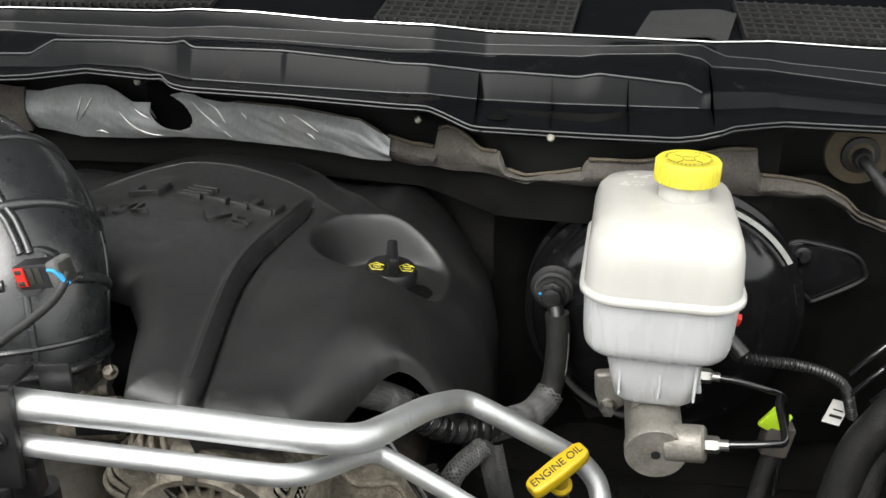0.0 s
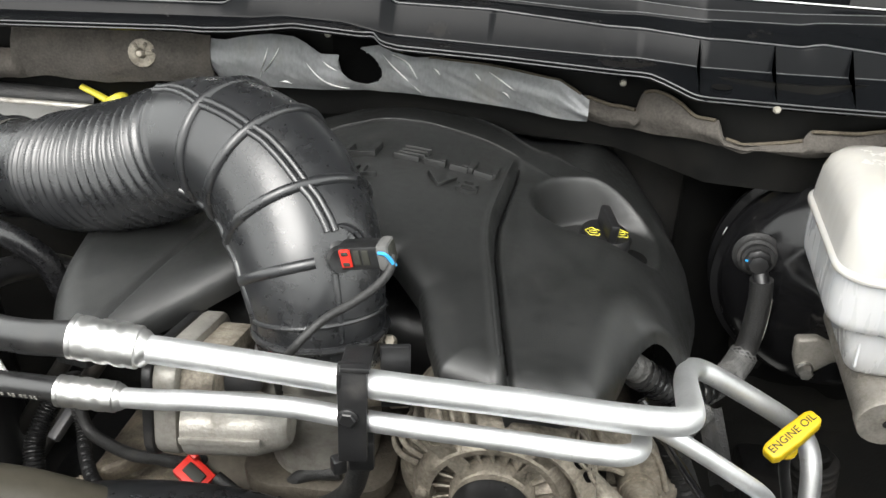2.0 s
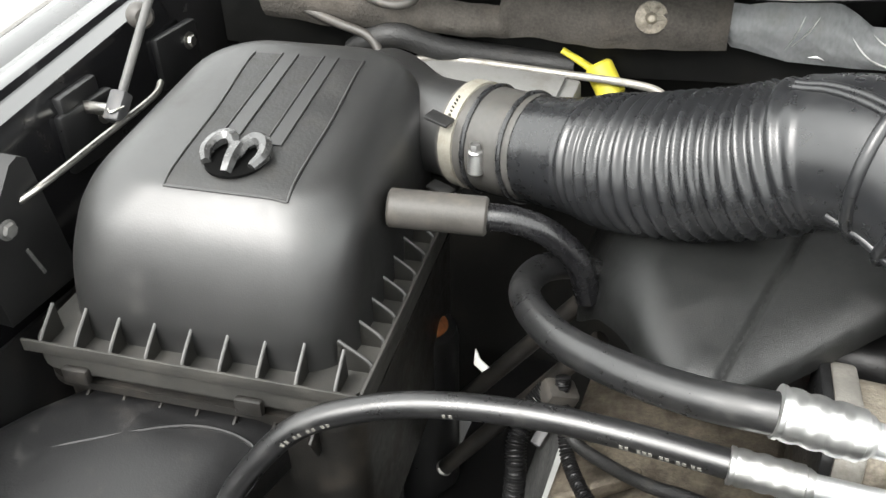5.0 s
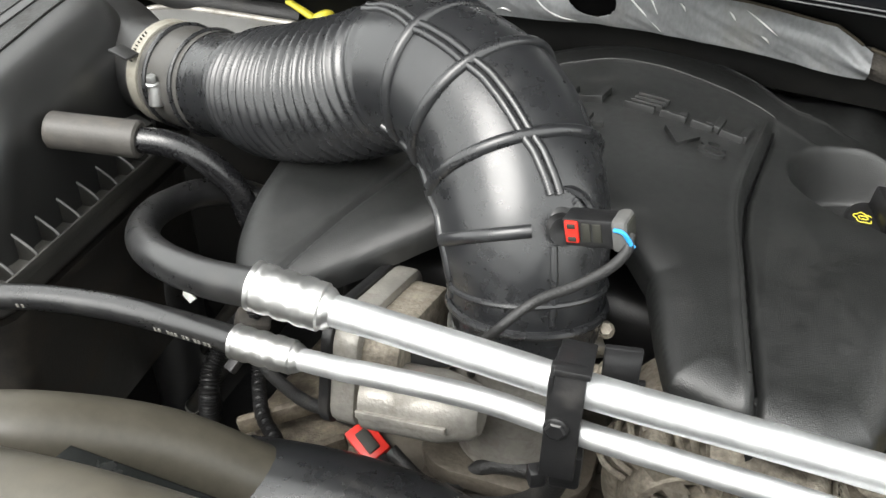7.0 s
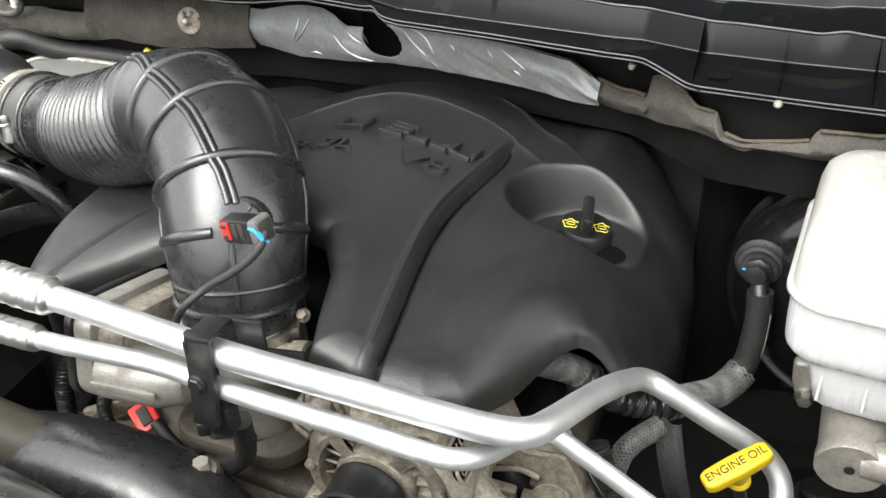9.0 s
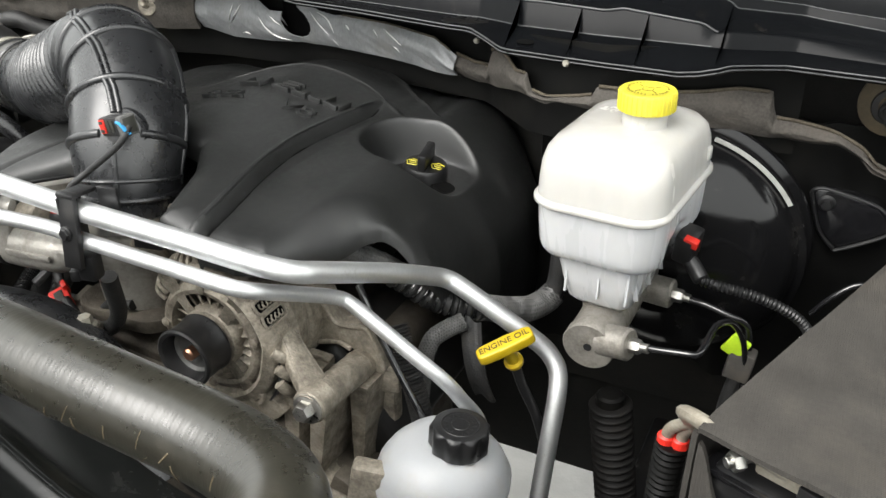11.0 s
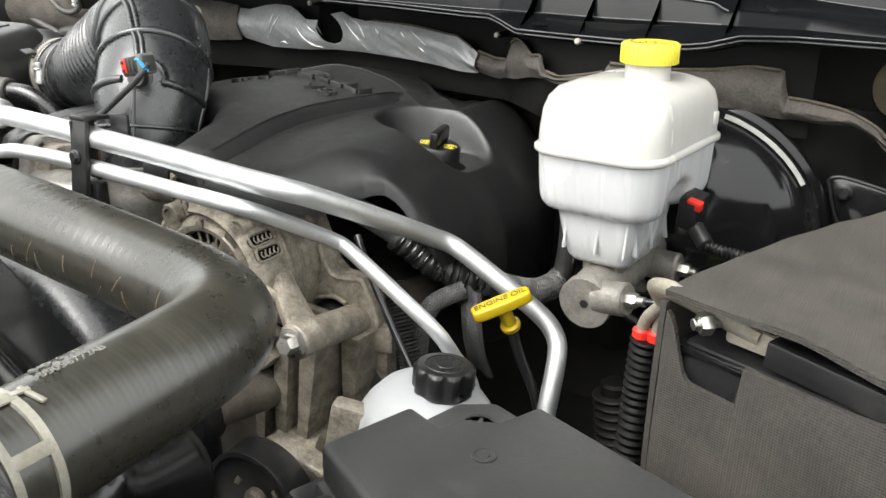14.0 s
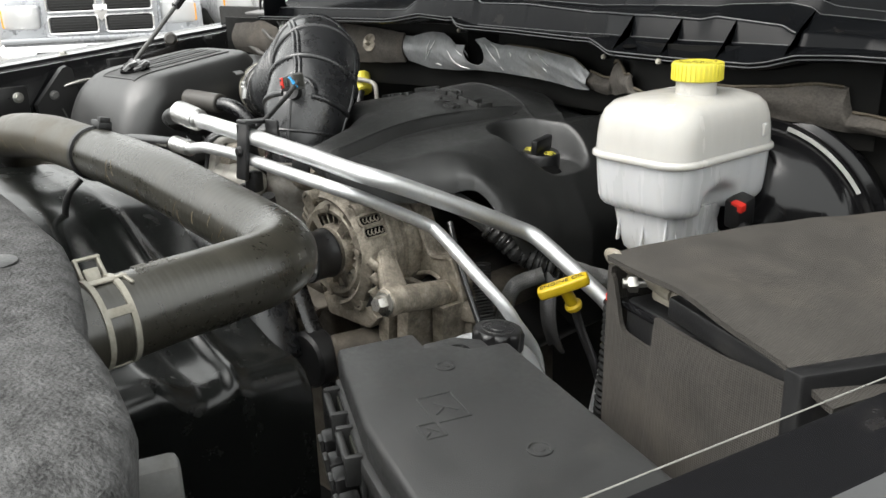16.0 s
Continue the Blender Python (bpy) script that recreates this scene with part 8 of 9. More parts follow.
    part("pulley_hub", bm_rod((-0.143, 0.400, 0.866), (-0.143, 0.424, 0.866), 0.013, 20, 0.003), MAT_CAST, pul)
    for a in (30, 150, 270):
        q = (-0.143 + 0.030 * math.cos(radians(a)), 0.414, 0.866 + 0.030 * math.sin(radians(a)))
        part("pulley_bolt", bm_hex(q, (q[0], 0, q[2]), 0.014, 0.008), MAT_CAST, pul)
    # ribbed pump casting behind the pulley
    part("pump_case", bm_box((0.085, 0.04, 0.20), pose(-0.125, 0.515, 0.800), 0.006), MAT_CASTDARK, t)
    part("pump_top", bm_box((0.080, 0.060, 0.022), pose(-0.135, 0.480, 0.886, 8, 12, 0), 0.006, 3), MAT_CAST, t)
    for x in (-0.158, -0.128, -0.096):
        part("pump_rib", bm_box((0.006, 0.030, 0.15), pose(x, 0.485, 0.800, 0, 6, 0), 0.002), MAT_CAST, t)
    for k in range(3):
        part("pump_rib", bm_box((0.070, 0.024, 0.006), pose(-0.125, 0.486, 0.850 - 0.040 * k, 0, 8 - 20 * (k % 2), 0), 0.002), MAT_CAST, t)
    part("pump_clip", bm_prism([(-0.022, -0.004), (0.020, -0.010), (0.024, 0.006), (0.004, 0.008), (-0.014, 0.016)], -0.010, 0.010, pose(-0.100, 0.478, 0.900, 90, 0, 0), 0.002), MAT_CASTDARK, t)
    part("idler_mount", bm_rod((-0.20, 0.42, 0.945), (-0.15, 0.55, 0.95), 0.022, 24, 0.003), MAT_CASTDARK, t)
    part("drive_belt", bm_tube([(-0.26, 0.412, 1.04), (-0.23, 0.412, 0.98), (-0.205, 0.412, 0.94), (-0.20, 0.412, 0.85)], 0.011, 8, 30, squash=0.25), MAT_HOSE, t, "ribbed drive belt")
    part("brace", bm_tube([(-0.40, 0.44, 1.0), (-0.36, 0.43, 0.985), (-0.30, 0.43, 0.985), (-0.26, 0.44, 0.97)], 0.010, 12, 24), MAT_CASTDARK, t)
    # dull shield beside the filter box, with a rusty cap below
    p = thing("mount_cup", (-0.8485, 0.718, 0.90), "rusty round mount with a black cup", "engine mount")
    part("cup", bm_lathe([(0.036, 0.70), (0.038, 0.975), (0.035, 0.992), (0.027, 0.995)], pose(-0.8485, 0.718, -0.055), 28), MAT_BLACK, p)
    part("rusty_top", bm_lathe([(0.0, 1.010), (0.018, 1.007), (0.026, 0.996), (0.026, 0.98)], pose(-0.8485, 0.718, -0.055), 24), MAT_RUST, p, "rust-orange top")
    for k, (a, b) in enumerate((((-0.675, 0.720, 1.021), (-0.860, 0.720, 0.760)), ((-0.650, 0.690, 1.000), (-0.815, 0.680, 0.760)))):
        g = thing("support_stay", b, "dirty brown steel stay below the intake tube", "stay", "steel stays")
        part("bar", bm_rod(a, b, 0.0095, 14, 0.002), MAT_LOWBOX, g)
        part("bolt", bm_hex(b, (b[0], b[1] - 1, b[2] + 0.5), 0.012, 0.008, flange=0.010), MAT_STEEL, g)


def loom(name, pts, r, label, mat=None, corrugated=True, group="wiring looms"):
    t = thing(name, pts[-1], label, "cable", group)
    f = (lambda u: r + r * 0.16 * math.sin(u * 2 * math.pi * len(pts) * 9)) if corrugated else r
    part("sleeve", bm_tube(pts, f, 12, len(pts) * (48 if corrugated else 14)), mat or MAT_BLACK, t)
    return t


def braided(name, pts, r, label):
    """A hose in an open braided sleeve: a dark core with crossing strands."""
    t = thing(name, pts[-1], label, "hose", "braided hoses")
    part("core", bm_tube(pts, r, 16, 80), MAT_BLACK, t)
    c = spline(pts, 160)
    fr = frames_along(c)
    b = bmesh.new()
    for sgn in (1, -1):
        for k in range(9):
            line = [tuple(q + (s * math.cos(a) + u * math.sin(a)) * (r + 0.0006)) for i, (q, (s, u, f)) in enumerate(zip(c, fr)) if i % 2 == 0 for a in (sgn * i * 0.16 + k * 2 * math.pi / 9,)]
            bm_tube(line, 0.00085, 4, 160, caps=False, bm=b)
    tagged(part("braid", b, MAT_KNOB, t, "dark braided sleeve"), kind="stuff")
    return t


def build_wiring():
    # plugs and cables under the throttle body
    t = thing("red_connector", (-0.48, 0.485, 1.0), "bright red electrical connector on a black plug", "connector")
    m = pose(-0.480, 0.484, 1.020, 20, 15, -30)
    part("frame", bm_prism([(-0.016, -0.011), (0.016, -0.011), (0.016, 0.011), (-0.016, 0.011)], -0.005, 0.005, m, 0.002), MAT_RED, t)
    part("slot", bm_box((0.020, 0.010, 0.012), m @ pose(0.001, 0, 0.001), 0.001), MAT_INK, t)
    part("latch", bm_box((0.012, 0.006, 0.014), m @ pose(-0.012, 0.010, 0.004), 0.002), MAT_RED, t)
    part("plug", bm_box((0.026, 0.018, 0.014), m @ pose(0.024, -0.006, -0.004, 0, 0, -20), 0.003), MAT_BLACK, t)
    part("tail", bm_tube([tuple(m @ Vector((0.03, -0.008, -0.004))), (-0.445, 0.462, 1.012), (-0.42, 0.45, 1.018), (-0.39, 0.446, 1.028), (-0.36, 0.445, 1.040), (-0.335, 0.438, 1.07), (-0.322, 0.425, 1.12)], 0.0085, 12, 50), MAT_TAPE, t, "taped black cable")
    part("tail_branch", bm_tube([(-0.42, 0.452, 1.018), (-0.40, 0.462, 1.03), (-0.38, 0.468, 1.05), (-0.35, 0.47, 1.055)], 0.006, 10, 30), MAT_TAPE, t)
    loom("wiring_loom", [(-0.676, 0.640, 0.985), (-0.672, 0.628, 0.950), (-0.666, 0.620, 0.929), (-0.657, 0.602, 0.916), (-0.635, 0.570, 0.912), (-0.611, 0.550, 0.911), (-0.585, 0.525, 0.916), (-0.550, 0.500, 0.930), (-0.51, 0.485, 0.945), (-0.49, 0.48, 0.95)], 0.0066, "black spiral-wrapped cable over castings")
    loom("taped_cable", [(-0.672, 0.630, 0.960), (-0.659, 0.618, 0.930), (-0.629, 0.599, 0.931), (-0.584, 0.568, 0.950), (-0.551, 0.555, 0.962), (-0.520, 0.540, 0.975), (-0.49, 0.52, 1.0)], 0.0064, "black taped cable over castings", MAT_TAPE, False)
    loom("wiring_loom", [(-0.690, 0.640, 0.965), (-0.703, 0.626, 0.945), (-0.708, 0.600, 0.925), (-0.703, 0.581, 0.905), (-0.703, 0.572, 0.850)], 0.0095, "thick black corrugated cable sleeve")
    j = thing("cable_junction", (-0.680, 0.635, 0.94), "dusty grey plug where cables branch", "connector")
    part("body", bm_box((0.034, 0.026, 0.022), pose(-0.678, 0.636, 0.965, 10, 20, 35), 0.005), MAT_GREYRUBBER, j)
    part("lug", bm_box((0.012, 0.036, 0.010), pose(-0.684, 0.615, 0.935, 30, 0, -20), 0.002), MAT_CONN, j)
    w = thing("white_clip", (-0.762, 0.651, 0.955), "small white plastic clip beside the mount", "clip")
    part("clip", bm_prism([(-0.007, 0.012), (0.000, 0.002), (0.010, -0.004), (0.004, -0.010), (-0.006, -0.004)], -0.002, 0.002, pose(-0.762, 0.651, 0.969, 60, 0, 0), 0.0005), MAT_WHITE, w)
    c = thing("grey_connector", (-0.53, 0.42, 1.0), "black plug with pale wires beside the castings", "connector")
    part("body", bm_box((0.030, 0.014, 0.014), pose(-0.508, 0.428, 1.004, 0, 10, 10), 0.003), MAT_BLACK, c)
    for k in range(3):
        part("wire", bm_tube([(-0.49, 0.427 + 0.004 * k, 1.004), (-0.478, 0.43 + 0.004 * k, 1.0), (-0.468, 0.44, 0.99)], 0.0012, 6, 14), MAT_WHITE, c)
    loom("taped_cable", [(-0.455, 0.470, 1.035), (-0.430, 0.462, 1.022), (-0.405, 0.455, 1.010), (-0.380, 0.450, 1.00), (-0.35, 0.445, 0.985)], 0.0055, "black taped cable beside castings", MAT_TAPE, False)
    # braided sleeve on the vacuum hose, the taped loom it runs into, and its branches
    braided("braided_hose", [(0.019, 0.739, 1.016), (0.012, 0.730, 1.008), (0.000, 0.712, 1.005), (-0.015, 0.690, 1.012), (-0.028, 0.666, 1.024), (-0.040, 0.645, 1.035)], 0.0135, "black hose in a braided sleeve below the check valve")
    braided("braided_hose", [(-0.150, 0.560, 1.125), (-0.1316, 0.579, 1.1078), (-0.116, 0.598, 1.090), (-0.100, 0.612, 1.072)], 0.0115, "black hose in a braided sleeve under the engine cover")
    braided("braided_hose", [(-0.040, 0.622, 1.030), (-0.058, 0.604, 1.022), (-0.0664, 0.595, 1.012), (-0.072, 0.588, 0.985), (-0.072, 0.580, 0.95)], 0.0085, "black hose in a braided sleeve running down")
    h = thing("taped_loom", (-0.06, 0.62, 0.99), "thick black taped wiring loom behind the alternator", "cable", "wiring looms")
    pts = [(-0.112, 0.602, 1.082), (-0.098, 0.612, 1.068), (-0.082, 0.622, 1.052), (-0.064, 0.632, 1.042), (-0.046, 0.642, 1.036), (-0.034, 0.652, 1.032)]
    part("wrap", bm_tube(pts, lambda u: 0.0142 + 0.0010 * math.sin(u * 60), 18, 110), MAT_TAPE, h)
    q = spline(pts, 40)
    for k in range(2, 38, 3):
        part("tape_turn", bm_lathe([(0.0146, -0.0012), (0.0156, 0), (0.0146, 0.0012)], axis(q[k], q[k + 1]), 18), MAT_HOSE, h)
    part("tape_tail", bm_sheet(lambda u, w: Vector((-0.048 + 0.024 * u + 0.026 * w, 0.630 - 0.022 * math.sin(w * 2.2), 1.030 - 0.085 * w + 0.004 * math.sin(6 * u))), 8, 16, 0.0015), MAT_TAPE, h, "loose tape end")
    loom("wiring_loom", [(-0.085, 0.56, 1.05), (-0.07, 0.548, 1.02), (-0.055, 0.54, 0.985), (-0.045, 0.535, 0.95), (-0.04, 0.53, 0.90)], 0.0105, "thick black corrugated cable sleeve", MAT_TAPE)
    loom("wiring_loom", [(-0.115, 0.54, 1.10), (-0.085, 0.525, 1.06), (-0.055, 0.515, 1.02), (-0.02, 0.505, 0.975), (0.0, 0.50, 0.95)], 0.0038, "thin black pipe behind the liquid line", MAT_GLOSS, False)
    # driver side: looms, tag and lime connector beside the booster
    loom("wiring_loom", [(0.36, 0.66, 1.15), (0.335, 0.665, 1.10), (0.31, 0.672, 1.05), (0.295, 0.675, 1.01), (0.285, 0.67, 0.95), (0.28, 0.66, 0.86)], 0.0165, "thick black taped loom beside the booster", MAT_TAPE, False)
    loom("wiring_loom", [(0.42, 0.70, 1.14), (0.38, 0.69, 1.10), (0.345, 0.685, 1.06), (0.32, 0.68, 1.02), (0.31, 0.67, 0.97)], 0.0115, "black taped loom beside the booster", MAT_TAPE, False)
    for k, (dx, dz) in enumerate(((0, 0), (0.012, 0.014), (0.02, -0.006), (-0.004, 0.022))):
        loom("loop_cable", [(0.29 + dx, 0.70, 1.06 + dz), (0.305 + dx, 0.695, 1.085 + dz), (0.325 + dx, 0.70, 1.10 + dz), (0.35 + dx, 0.705, 1.095 + dz), (0.37 + dx, 0.70, 1.07 + dz)], 0.0026, "thin gloss black cable", MAT_GLOSS, False)
    g = thing("lime_connector", (0.227, 0.70, 1.0), "lime green lock on a grey connector", "connector")
    part("lock", bm_box((0.020, 0.006, 0.026), pose(0.226, 0.692, 1.032, 10, 28, 0), 0.002), MAT_GREEN, g)
    part("body", bm_box((0.026, 0.02, 0.034), pose(0.232, 0.700, 1.008, 0, 8, 0), 0.003), MAT_GREYRUBBER, g)
    part("cable", bm_tube([(0.232, 0.70, 0.995), (0.226, 0.70, 0.96), (0.222, 0.70, 0.90)], 0.008, 12, 20), MAT_TAPE, g)
    tag = thing("paper_tag", (0.286, 0.66, 1.02), "white paper tag with printed figures on a loom", "label")
    part("sheet", bm_box((0.017, 0.0008, 0.026), pose(0.286, 0.712, 1.032, 0, 14, 0), 0), MAT_WHITE, tag, smooth=False)
    for k in range(2):
        part("print_bar", bm_box((0.012 - 0.003 * k, 0.0006, 0.0028 - 0.0016 * k), pose(0.286 + 0.001 * k, 0.7113, 1.028 + 0.007 * k, 0, 14, 0), 0), MAT_INK, tag, smooth=False)
    r = thing("steering_boot", (0.135, 0.70, 0.70), "black corrugated rubber boot under the master cylinder", "rubber boot")
    part("boot", bm_tube([(0.105, 0.70, 0.915), (0.108, 0.70, 0.89), (0.113, 0.70, 0.85), (0.122, 0.70, 0.78), (0.135, 0.70, 0.697)], lambda u: 0.022 + 0.0030 * math.sin(u * 2 * math.pi * 22), 24, 260), MAT_BOOTDARK, r)
    part("joint", bm_rod((0.104, 0.70, 0.928), (0.105, 0.70, 0.910), 0.016, 20, 0.003), MAT_WALL, r)


def build_passenger_side():
    d = thing("transmission_dipstick", (-0.70, 0.86, 1.10), "yellow transmission dipstick loop behind the bellows", "dipstick")
    part("handle", bm_tube([(-0.714, 0.890, 1.186), (-0.732, 0.890, 1.196), (-0.752, 0.890, 1.206)], lambda u: 0.0058 - 0.0012 * u, 14, 24, squash=0.7), MAT_PALEYELLOW, d)
    part("cap", bm_rod((-0.714, 0.893, 1.194), (-0.692, 0.880, 1.164), 0.0150, 24, 0.003), MAT_PALEYELLOW, d)
    part("guide_tube", bm_tube([(-0.700, 0.880, 1.17), (-0.685, 0.86, 1.14), (-0.67, 0.84, 1.05)], 0.007, 12, 24), MAT_BLACK, d)
    part("paper_tab", bm_box((0.022, 0.001, 0.034), pose(-0.758, 0.897, 1.218, 20, 25, 10), 0), MAT_FELTEDGE, d, "torn brown tab")
    p = thing("heater_pipe", (-0.80, 0.86, 1.17), "bare metal heater pipe along the firewall", "pipe")
    part("pipe", bm_tube([(-0.955, 0.83, 1.155), (-0.93, 0.845, 1.178), (-0.90, 0.86, 1.190), (-0.85, 0.868, 1.190), (-0.75, 0.868, 1.189), (-0.68, 0.868, 1.188), (-0.645, 0.865, 1.184), (-0.635, 0.862, 1.168), (-0.632, 0.86, 1.12)], 0.0042, 14, 80), MAT_CASTLIGHT, p)
    m = thing("control_module", (-0.82, 0.83, 1.14), "dusty grey alloy control module behind the intake tube", "control module")
    part("case", bm_box((0.20, 0.06, 0.030), pose(-0.825, 0.845, 1.165, 12, 0, -2), 0.004), MAT_MODULE, m)
    part("lid", bm_box((0.17, 0.045, 0.006), pose(-0.825, 0.842, 1.183, 12, 0, -2), 0.002), MAT_MODULE, m)
    for x in (-0.905, -0.745):
        part("screw", bm_hex((x, 0.832, 1.180), (x, 0.70, 2), 0.008, 0.004), MAT_STEEL, m)
    r = thing("rubber_grommet", (-0.85, 0.95, 1.19), "round grey rubber grommet in the firewall", "grommet")
    part("ring", bm_lathe([(0.040, 0), (0.039, 0.008), (0.030, 0.012), (0.026, 0.006), (0.0, 0.006)], axis((-0.85, 0.955, 1.195), (-0.83, 0.0, 1.30)), 32), MAT_FELT, r)
    part("hub", bm_lathe([(0.012, 0), (0.012, 0.012), (0, 0.014)], axis((-0.85, 0.95, 1.195), (-0.83, 0.0, 1.30)), 20), MAT_GREYRUBBER, r)
    loom("firewall_cable", [(-1.08, 0.86, 1.265), (-1.04, 0.86, 1.255), (-1.0, 0.86, 1.268), (-0.975, 0.855, 1.265), (-0.95, 0.852, 1.253), (-0.92, 0.85, 1.250), (-0.90, 0.85, 1.262), (-0.92, 0.852, 1.29), (-0.96, 0.86, 1.31)], 0.0045, "dusty grey cable looped along the firewall", MAT_GREYRUBBER, False)
    loom("firewall_cable", [(-1.08, 0.855, 1.25), (-1.03, 0.85, 1.235), (-0.99, 0.845, 1.225), (-0.95, 0.84, 1.215), (-0.93, 0.83, 1.19)], 0.005, "dusty grey cable below the mat", MAT_GREYRUBBER, False)
    loom("thick_hose", [(-0.98, 0.86, 1.19), (-0.95, 0.85, 1.21), (-0.92, 0.855, 1.215), (-0.88, 0.87, 1.20), (-0.82, 0.89, 1.19), (-0.74, 0.90, 1.185)], 0.0135, "dusty black hose along the firewall", MAT_TAPE, False)
    c = thing("cable_clip", (-0.90, 0.85, 1.26), "small white plastic cable clip", "clip")
    part("clip", bm_tube([(-0.905, 0.846, 1.262), (-0.90, 0.843, 1.272), (-0.893, 0.842, 1.28), (-0.888, 0.845, 1.288)], lambda u: 0.004 + 0.0012 * math.sin(u * 30), 8, 30), MAT_WHITE, c)
    s = thing("gas_strut", (-1.105, 0.615, 1.19), "slim black gas strut holding up the hood", "gas strut")
    a, d2 = Vector((-1.107, 0.616, 1.208)), Vector((-0.02, 0.436, 0.418)) / 0.606
    part("rod", bm_rod(tuple(a), tuple(a + d2 * 0.25), 0.0042, 16), MAT_KNOB, s, "thin grey rod")
    part("cylinder", bm_rod(tuple(a + d2 * 0.16), tuple(a + d2 * 0.60), 0.009, 20, 0.002), MAT_GLOSS, s)
    fit = part("end_fitting", bm_box((0.017, 0.015, 0.030), axis(a + d2 * 0.004, a + d2), 0.003), MAT_CONN, s)
    part("spring_clip", bm_tube([tuple(a + Vector((-0.009, 0, 0.004))), tuple(a + Vector((0.002, -0.011, 0.004))), tuple(a + Vector((0.010, 0, 0.006)))], 0.0013, 6, 16), MAT_STEEL, fit)
    part("ball_stud", bm_rod(tuple(a), tuple(a + Vector((-0.045, 0.005, -0.004))), 0.006, 12, 0.001), MAT_STEEL, s)
    part("pivot_bracket", bm_box((0.012, 0.06, 0.05), pose(-1.155, 0.62, 1.20, 0, 0, 7), 0.004), MAT_BLACK, s)
    f = thing("fender_brace", (-1.10, 0.50, 1.10), "bare steel brace rod with a black bracket along the inner fender", "brace")
    part("rod", bm_tube([(-1.112, 0.69, 1.205), (-1.10, 0.6585, 1.2034), (-1.10, 0.575, 1.197), (-1.10, 0.504, 1.192), (-1.118, 0.47, 1.18)], 0.0032, 12, 40), MAT_STEEL, f, "bare steel rod")
    side = [(0.428, 1.157), (0.484, 1.220), (0.494, 1.2235), (0.5025, 1.2180), (0.520, 1.09), (0.435, 1.09)]
    plate = part("bracket", bm_loft([[Vector((x, y, z)) for y, z in side] for x in (-1.124, -1.106)]), MAT_DARK, f, "black bracket", angle=30)
    part("bolt", bm_hex((-1.106, 0.462, 1.172), (0, 0.462, 1.172), 0.012, 0.006, flange=0.009), MAT_KNOB, plate)
    part("bar_mark", bm_box((0.001, 0.003, 0.032), pose(-1.1055, 0.478, 1.130, 18, 0, 0), 0), MAT_KNOB, plate, "pale scuffed line", smooth=False)
    w = thing("hood_switch", (-1.02, 0.90, 1.30), "small red and black hood switch at the cowl end", "switch")
    part("body", bm_box((0.026, 0.02, 0.022), pose(-1.017, 0.903, 1.310), 0.003), MAT_CONN, w)
    part("red_lock", bm_box((0.018, 0.016, 0.008), pose(-1.017, 0.900, 1.324), 0.002), MAT_RED, w)
    part("stem", bm_rod((-1.017, 0.903, 1.30), (-1.012, 0.895, 1.272), 0.006, 12, 0.001), MAT_GREYRUBBER, w)
    part("wire", bm_tube([(-1.017, 0.903, 1.322), (-1.035, 0.905, 1.345), (-1.06, 0.905, 1.335), (-1.07, 0.905, 1.29)], 0.003, 8, 24), MAT_BLACK, w)


build_throttle()
build_alternator()
build_block()
build_wiring()
build_passenger_side()


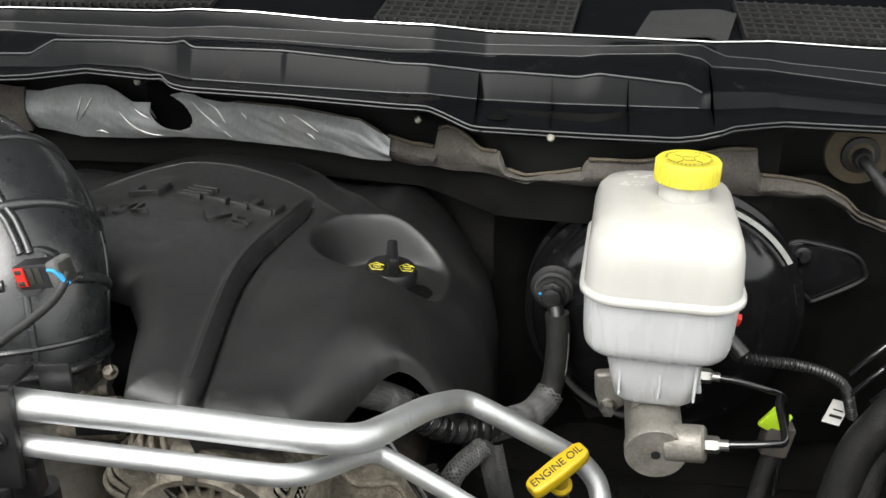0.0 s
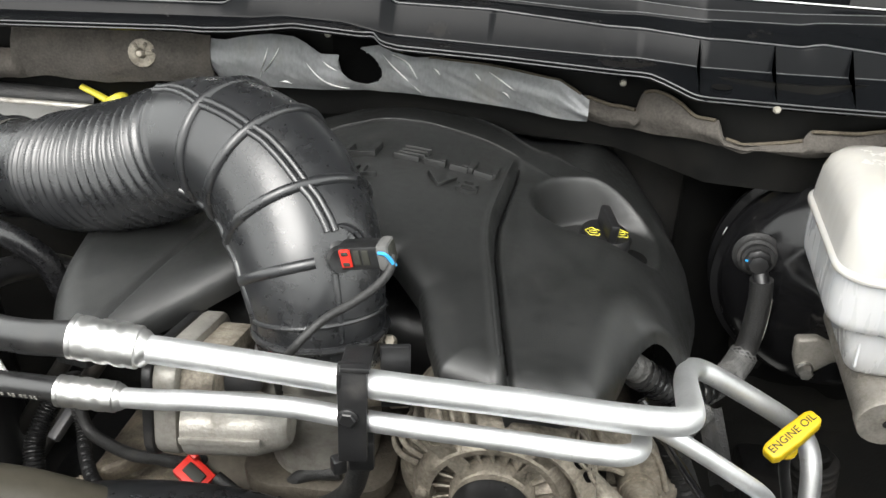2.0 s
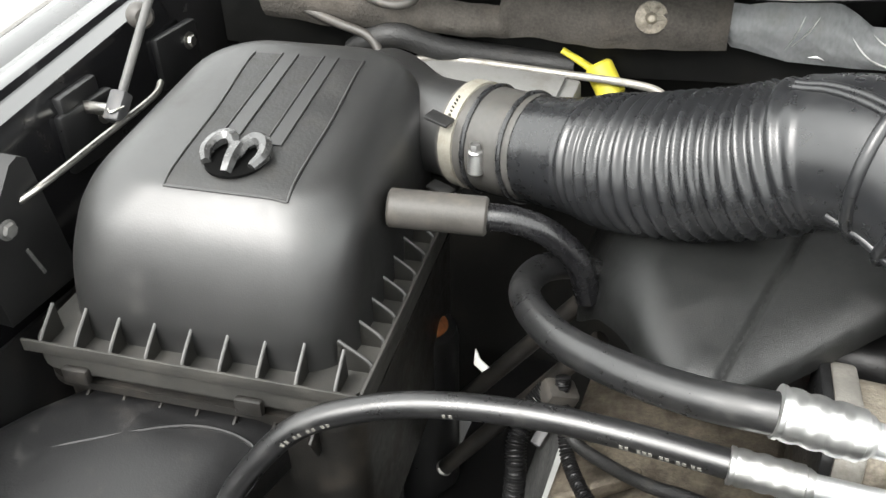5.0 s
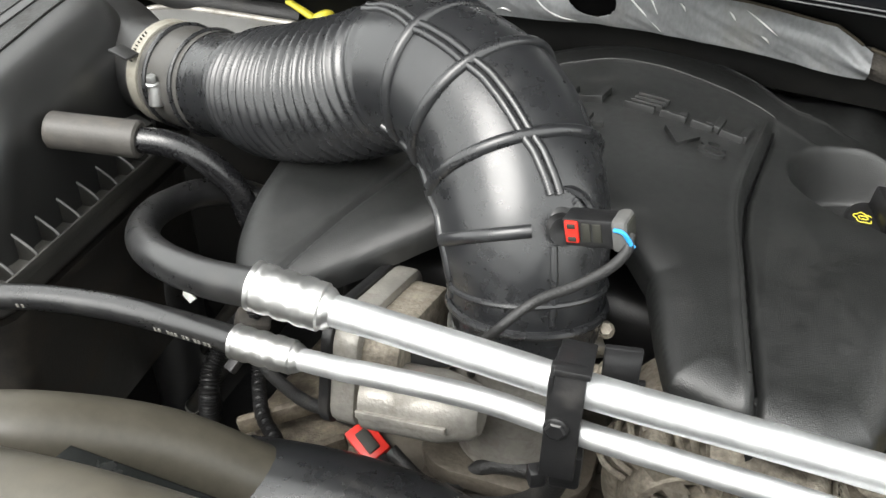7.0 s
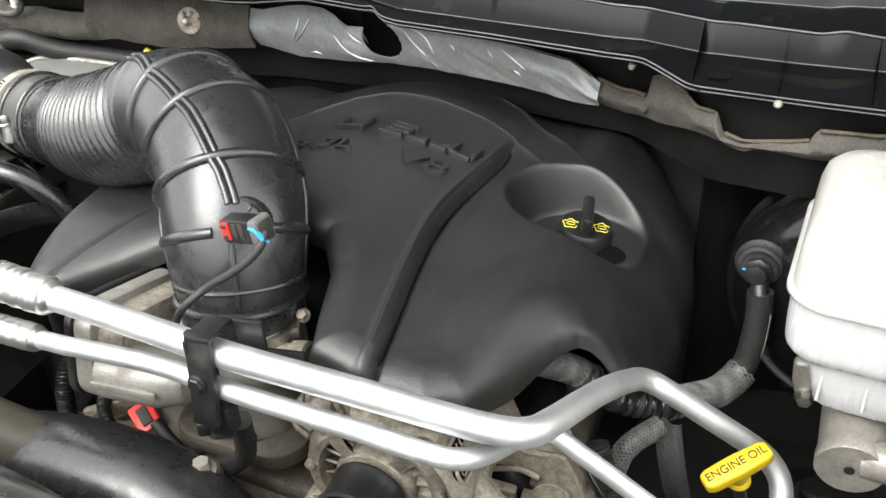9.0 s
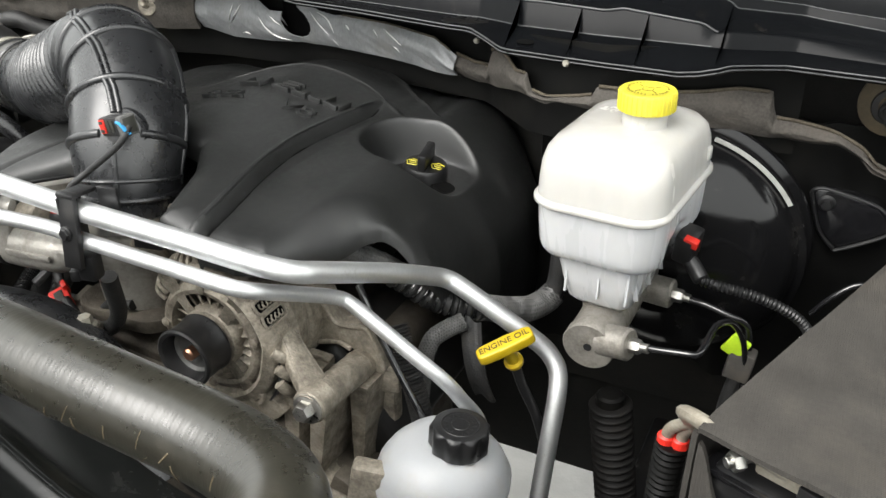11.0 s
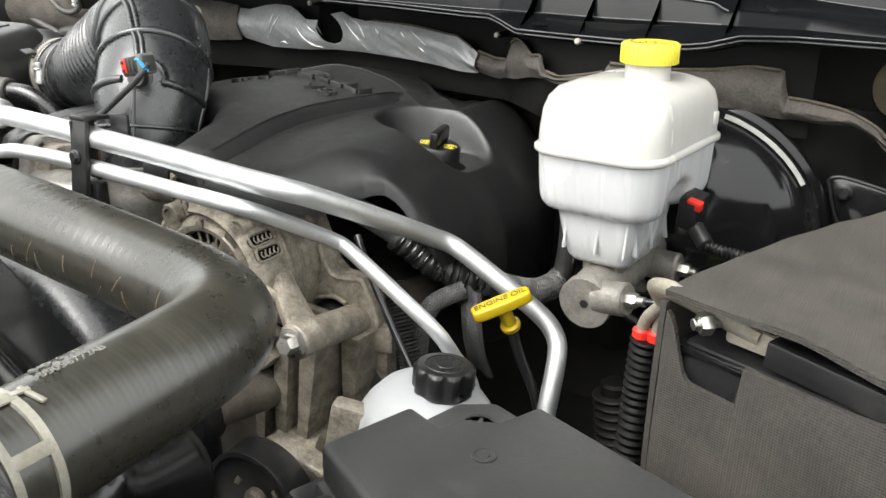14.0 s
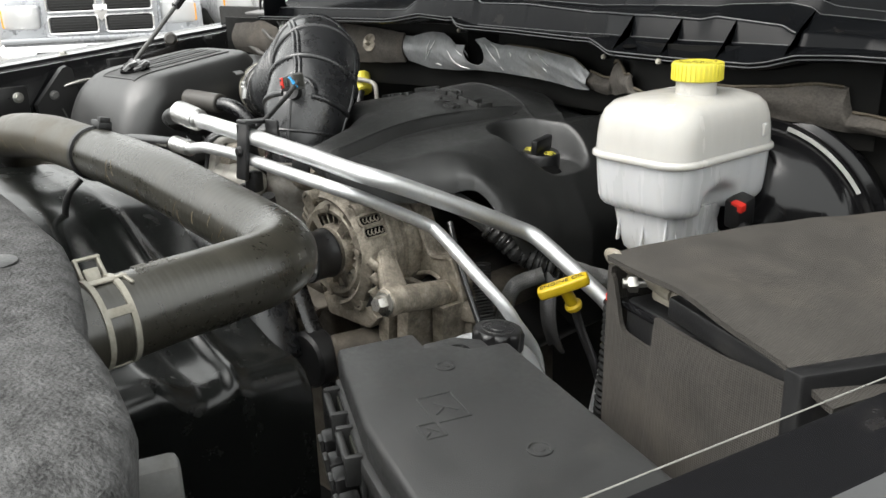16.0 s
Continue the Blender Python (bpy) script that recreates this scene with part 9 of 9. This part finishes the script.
# ---- parked pickups beyond the fender ----
def build_pickup(at, turn, paint, label):
    """A full-size pickup, nose towards its own -y, wheels on the ground."""
    t = thing("pickup_truck", (0, 0, 0), label, "pickup truck", "parked pickups")

    def box(name, size, x, y, z, mat, bevel=0.03, rx=0, rz=0, taper=(1, 1), parent=None, lab=""):
        return part(name, bm_box(size, pose(x, y, z - 0.085, rx, 0, rz), bevel, 3, taper=taper), mat, parent or t, lab)
    box("body", (1.96, 5.3, 0.62), 0, 2.75, 0.83, paint, 0.12)
    box("hood", (1.78, 1.35, 0.20), 0, 0.85, 1.20, paint, 0.09, 3)
    box("cab", (1.82, 2.3, 0.72), 0, 2.6, 1.48, paint, 0.16, taper=(0.82, 0.72))
    ws = box("windshield", (1.50, 0.02, 0.62), 0, 1.63, 1.47, MAT_GLASS, 0.008, -58)
    for s in (-1, 1):
        box("door_window", (0.02, 0.78, 0.36), s * 0.86, 2.30, 1.52, MAT_GLASS, 0.008, 0)
        f = box("fender", (0.30, 1.3, 0.48), s * 0.86, 0.75, 1.02, paint, 0.12)
        for y in (0.95, 4.35):
            w = part("wheel", bm_lathe([(0.30, -0.14), (0.39, -0.12), (0.41, -0.08), (0.41, 0.08), (0.39, 0.12), (0.30, 0.14)], pose(s * 0.86, y, 0.41, 0, 90, 0), 36), MAT_TYRE, t, "black tyre")
            part("rim", bm_lathe([(0.29, 0.0), (0.29, 0.12), (0.26, 0.125), (0.22, 0.08), (0.10, 0.10), (0.0, 0.11)], pose(s * 0.87, y, 0.41, 0, 90 * s, 0), 28), MAT_CHROME, w, "bright alloy rim")
            arch = part("wheel_arch", bm_lathe([(0.30, -0.05), (0.47, -0.05), (0.47, 0.05), (0.30, 0.05)], pose(s * 0.965, y, 0.43, 0, 90, 0), 32), MAT_INK, t)
        h = box("headlight", (0.36, 0.16, 0.24), s * 0.76, 0.13, 1.06, MAT_LENS, 0.05, 0, s * 12)
        box("reflector", (0.16, 0.06, 0.14), s * 0.72, 0.075, 1.07, MAT_CHROME, 0.02, 0, s * 12, parent=h)
        box("amber_marker", (0.07, 0.08, 0.18), s * 0.905, 0.13, 1.05, MAT_AMBER, 0.015, 0, s * 25, parent=h)
        box("mirror", (0.16, 0.12, 0.24), s * 1.10, 1.85, 1.36, MAT_BLACK, 0.04)
    g = box("grille_surround", (1.12, 0.14, 0.48), 0, 0.06, 1.08, paint, 0.06, 4, lab="body-coloured grille surround")
    for sx in (-1, 1):
        for sz in (-1, 1):
            n = box("grille_opening", (0.44, 0.06, 0.15), sx * 0.27, -0.005, 1.085 + sz * 0.105, MAT_GRILLE, 0.03, 4, parent=g, lab="black mesh grille opening")
            for k in range(5):
                box("grille_bar", (0.41, 0.02, 0.008), sx * 0.27, -0.036, 1.033 + sz * 0.105 + 0.026 * k, MAT_GRILLE, 0.002, 4, parent=g)
            part("opening_rim", bm_tube([(sx * 0.27 + a * 1.03, -0.030 - 0.04 * b, 1.0 + sz * 0.105 + b * 1.04) for a, b in rounded(0.45, 0.16, 0.03, 4)] + [(sx * 0.27 + 0.2318, -0.033, 1.0 + sz * 0.105 + 0.05)], 0.012, 8, 70), MAT_CHROME, g)
    part("badge", bm_prism([(-0.07, 0.08), (0.07, 0.08), (0.06, -0.02), (0.0, -0.09), (-0.06, -0.02)], 0, 0.02, pose(0, -0.02, 1.005, 90, 0, 0), 0.006), MAT_CHROME, g, "plain shield-shaped emblem")
    b = box("bumper", (1.98, 0.34, 0.30), 0, -0.02, 0.68, MAT_CHROME, 0.09, lab="bright bumper")
    box("bumper_step", (1.90, 0.10, 0.05), 0, -0.13, 0.845, paint, 0.02, parent=b)
    box("air_dam", (1.7, 0.2, 0.16), 0, 0.10, 0.47, MAT_GRILLE, 0.04)
    for s in (-1, 1):
        box("fog_lamp", (0.26, 0.05, 0.09), s * 0.52, -0.18, 0.69, MAT_GRILLE, 0.02, parent=b, lab="dark fog lamp opening")
    pl = box("plate", (0.34, 0.02, 0.17), 0, -0.20, 0.70, MAT_INK, 0.008, parent=b, lab="dark plate with a pale bar")
    box("plate_bar", (0.24, 0.012, 0.045), 0, -0.214, 0.715, MAT_WHITE, 0.003, parent=b)
    box("plate_bar", (0.15, 0.012, 0.018), 0, -0.214, 0.668, MAT_WHITE, 0.003, parent=b)
    t.matrix_basis = pose(at[0], at[1], 0, 0, 0, turn)
    return t


build_pickup((-8.37, 3.59), 65.4, MAT_SILVER, "silver pickup truck parked nose towards the open bay")
build_pickup((-8.99, 6.45), 73.7, MAT_PALEPAINT, "pale pickup truck parked beside another at an angle")
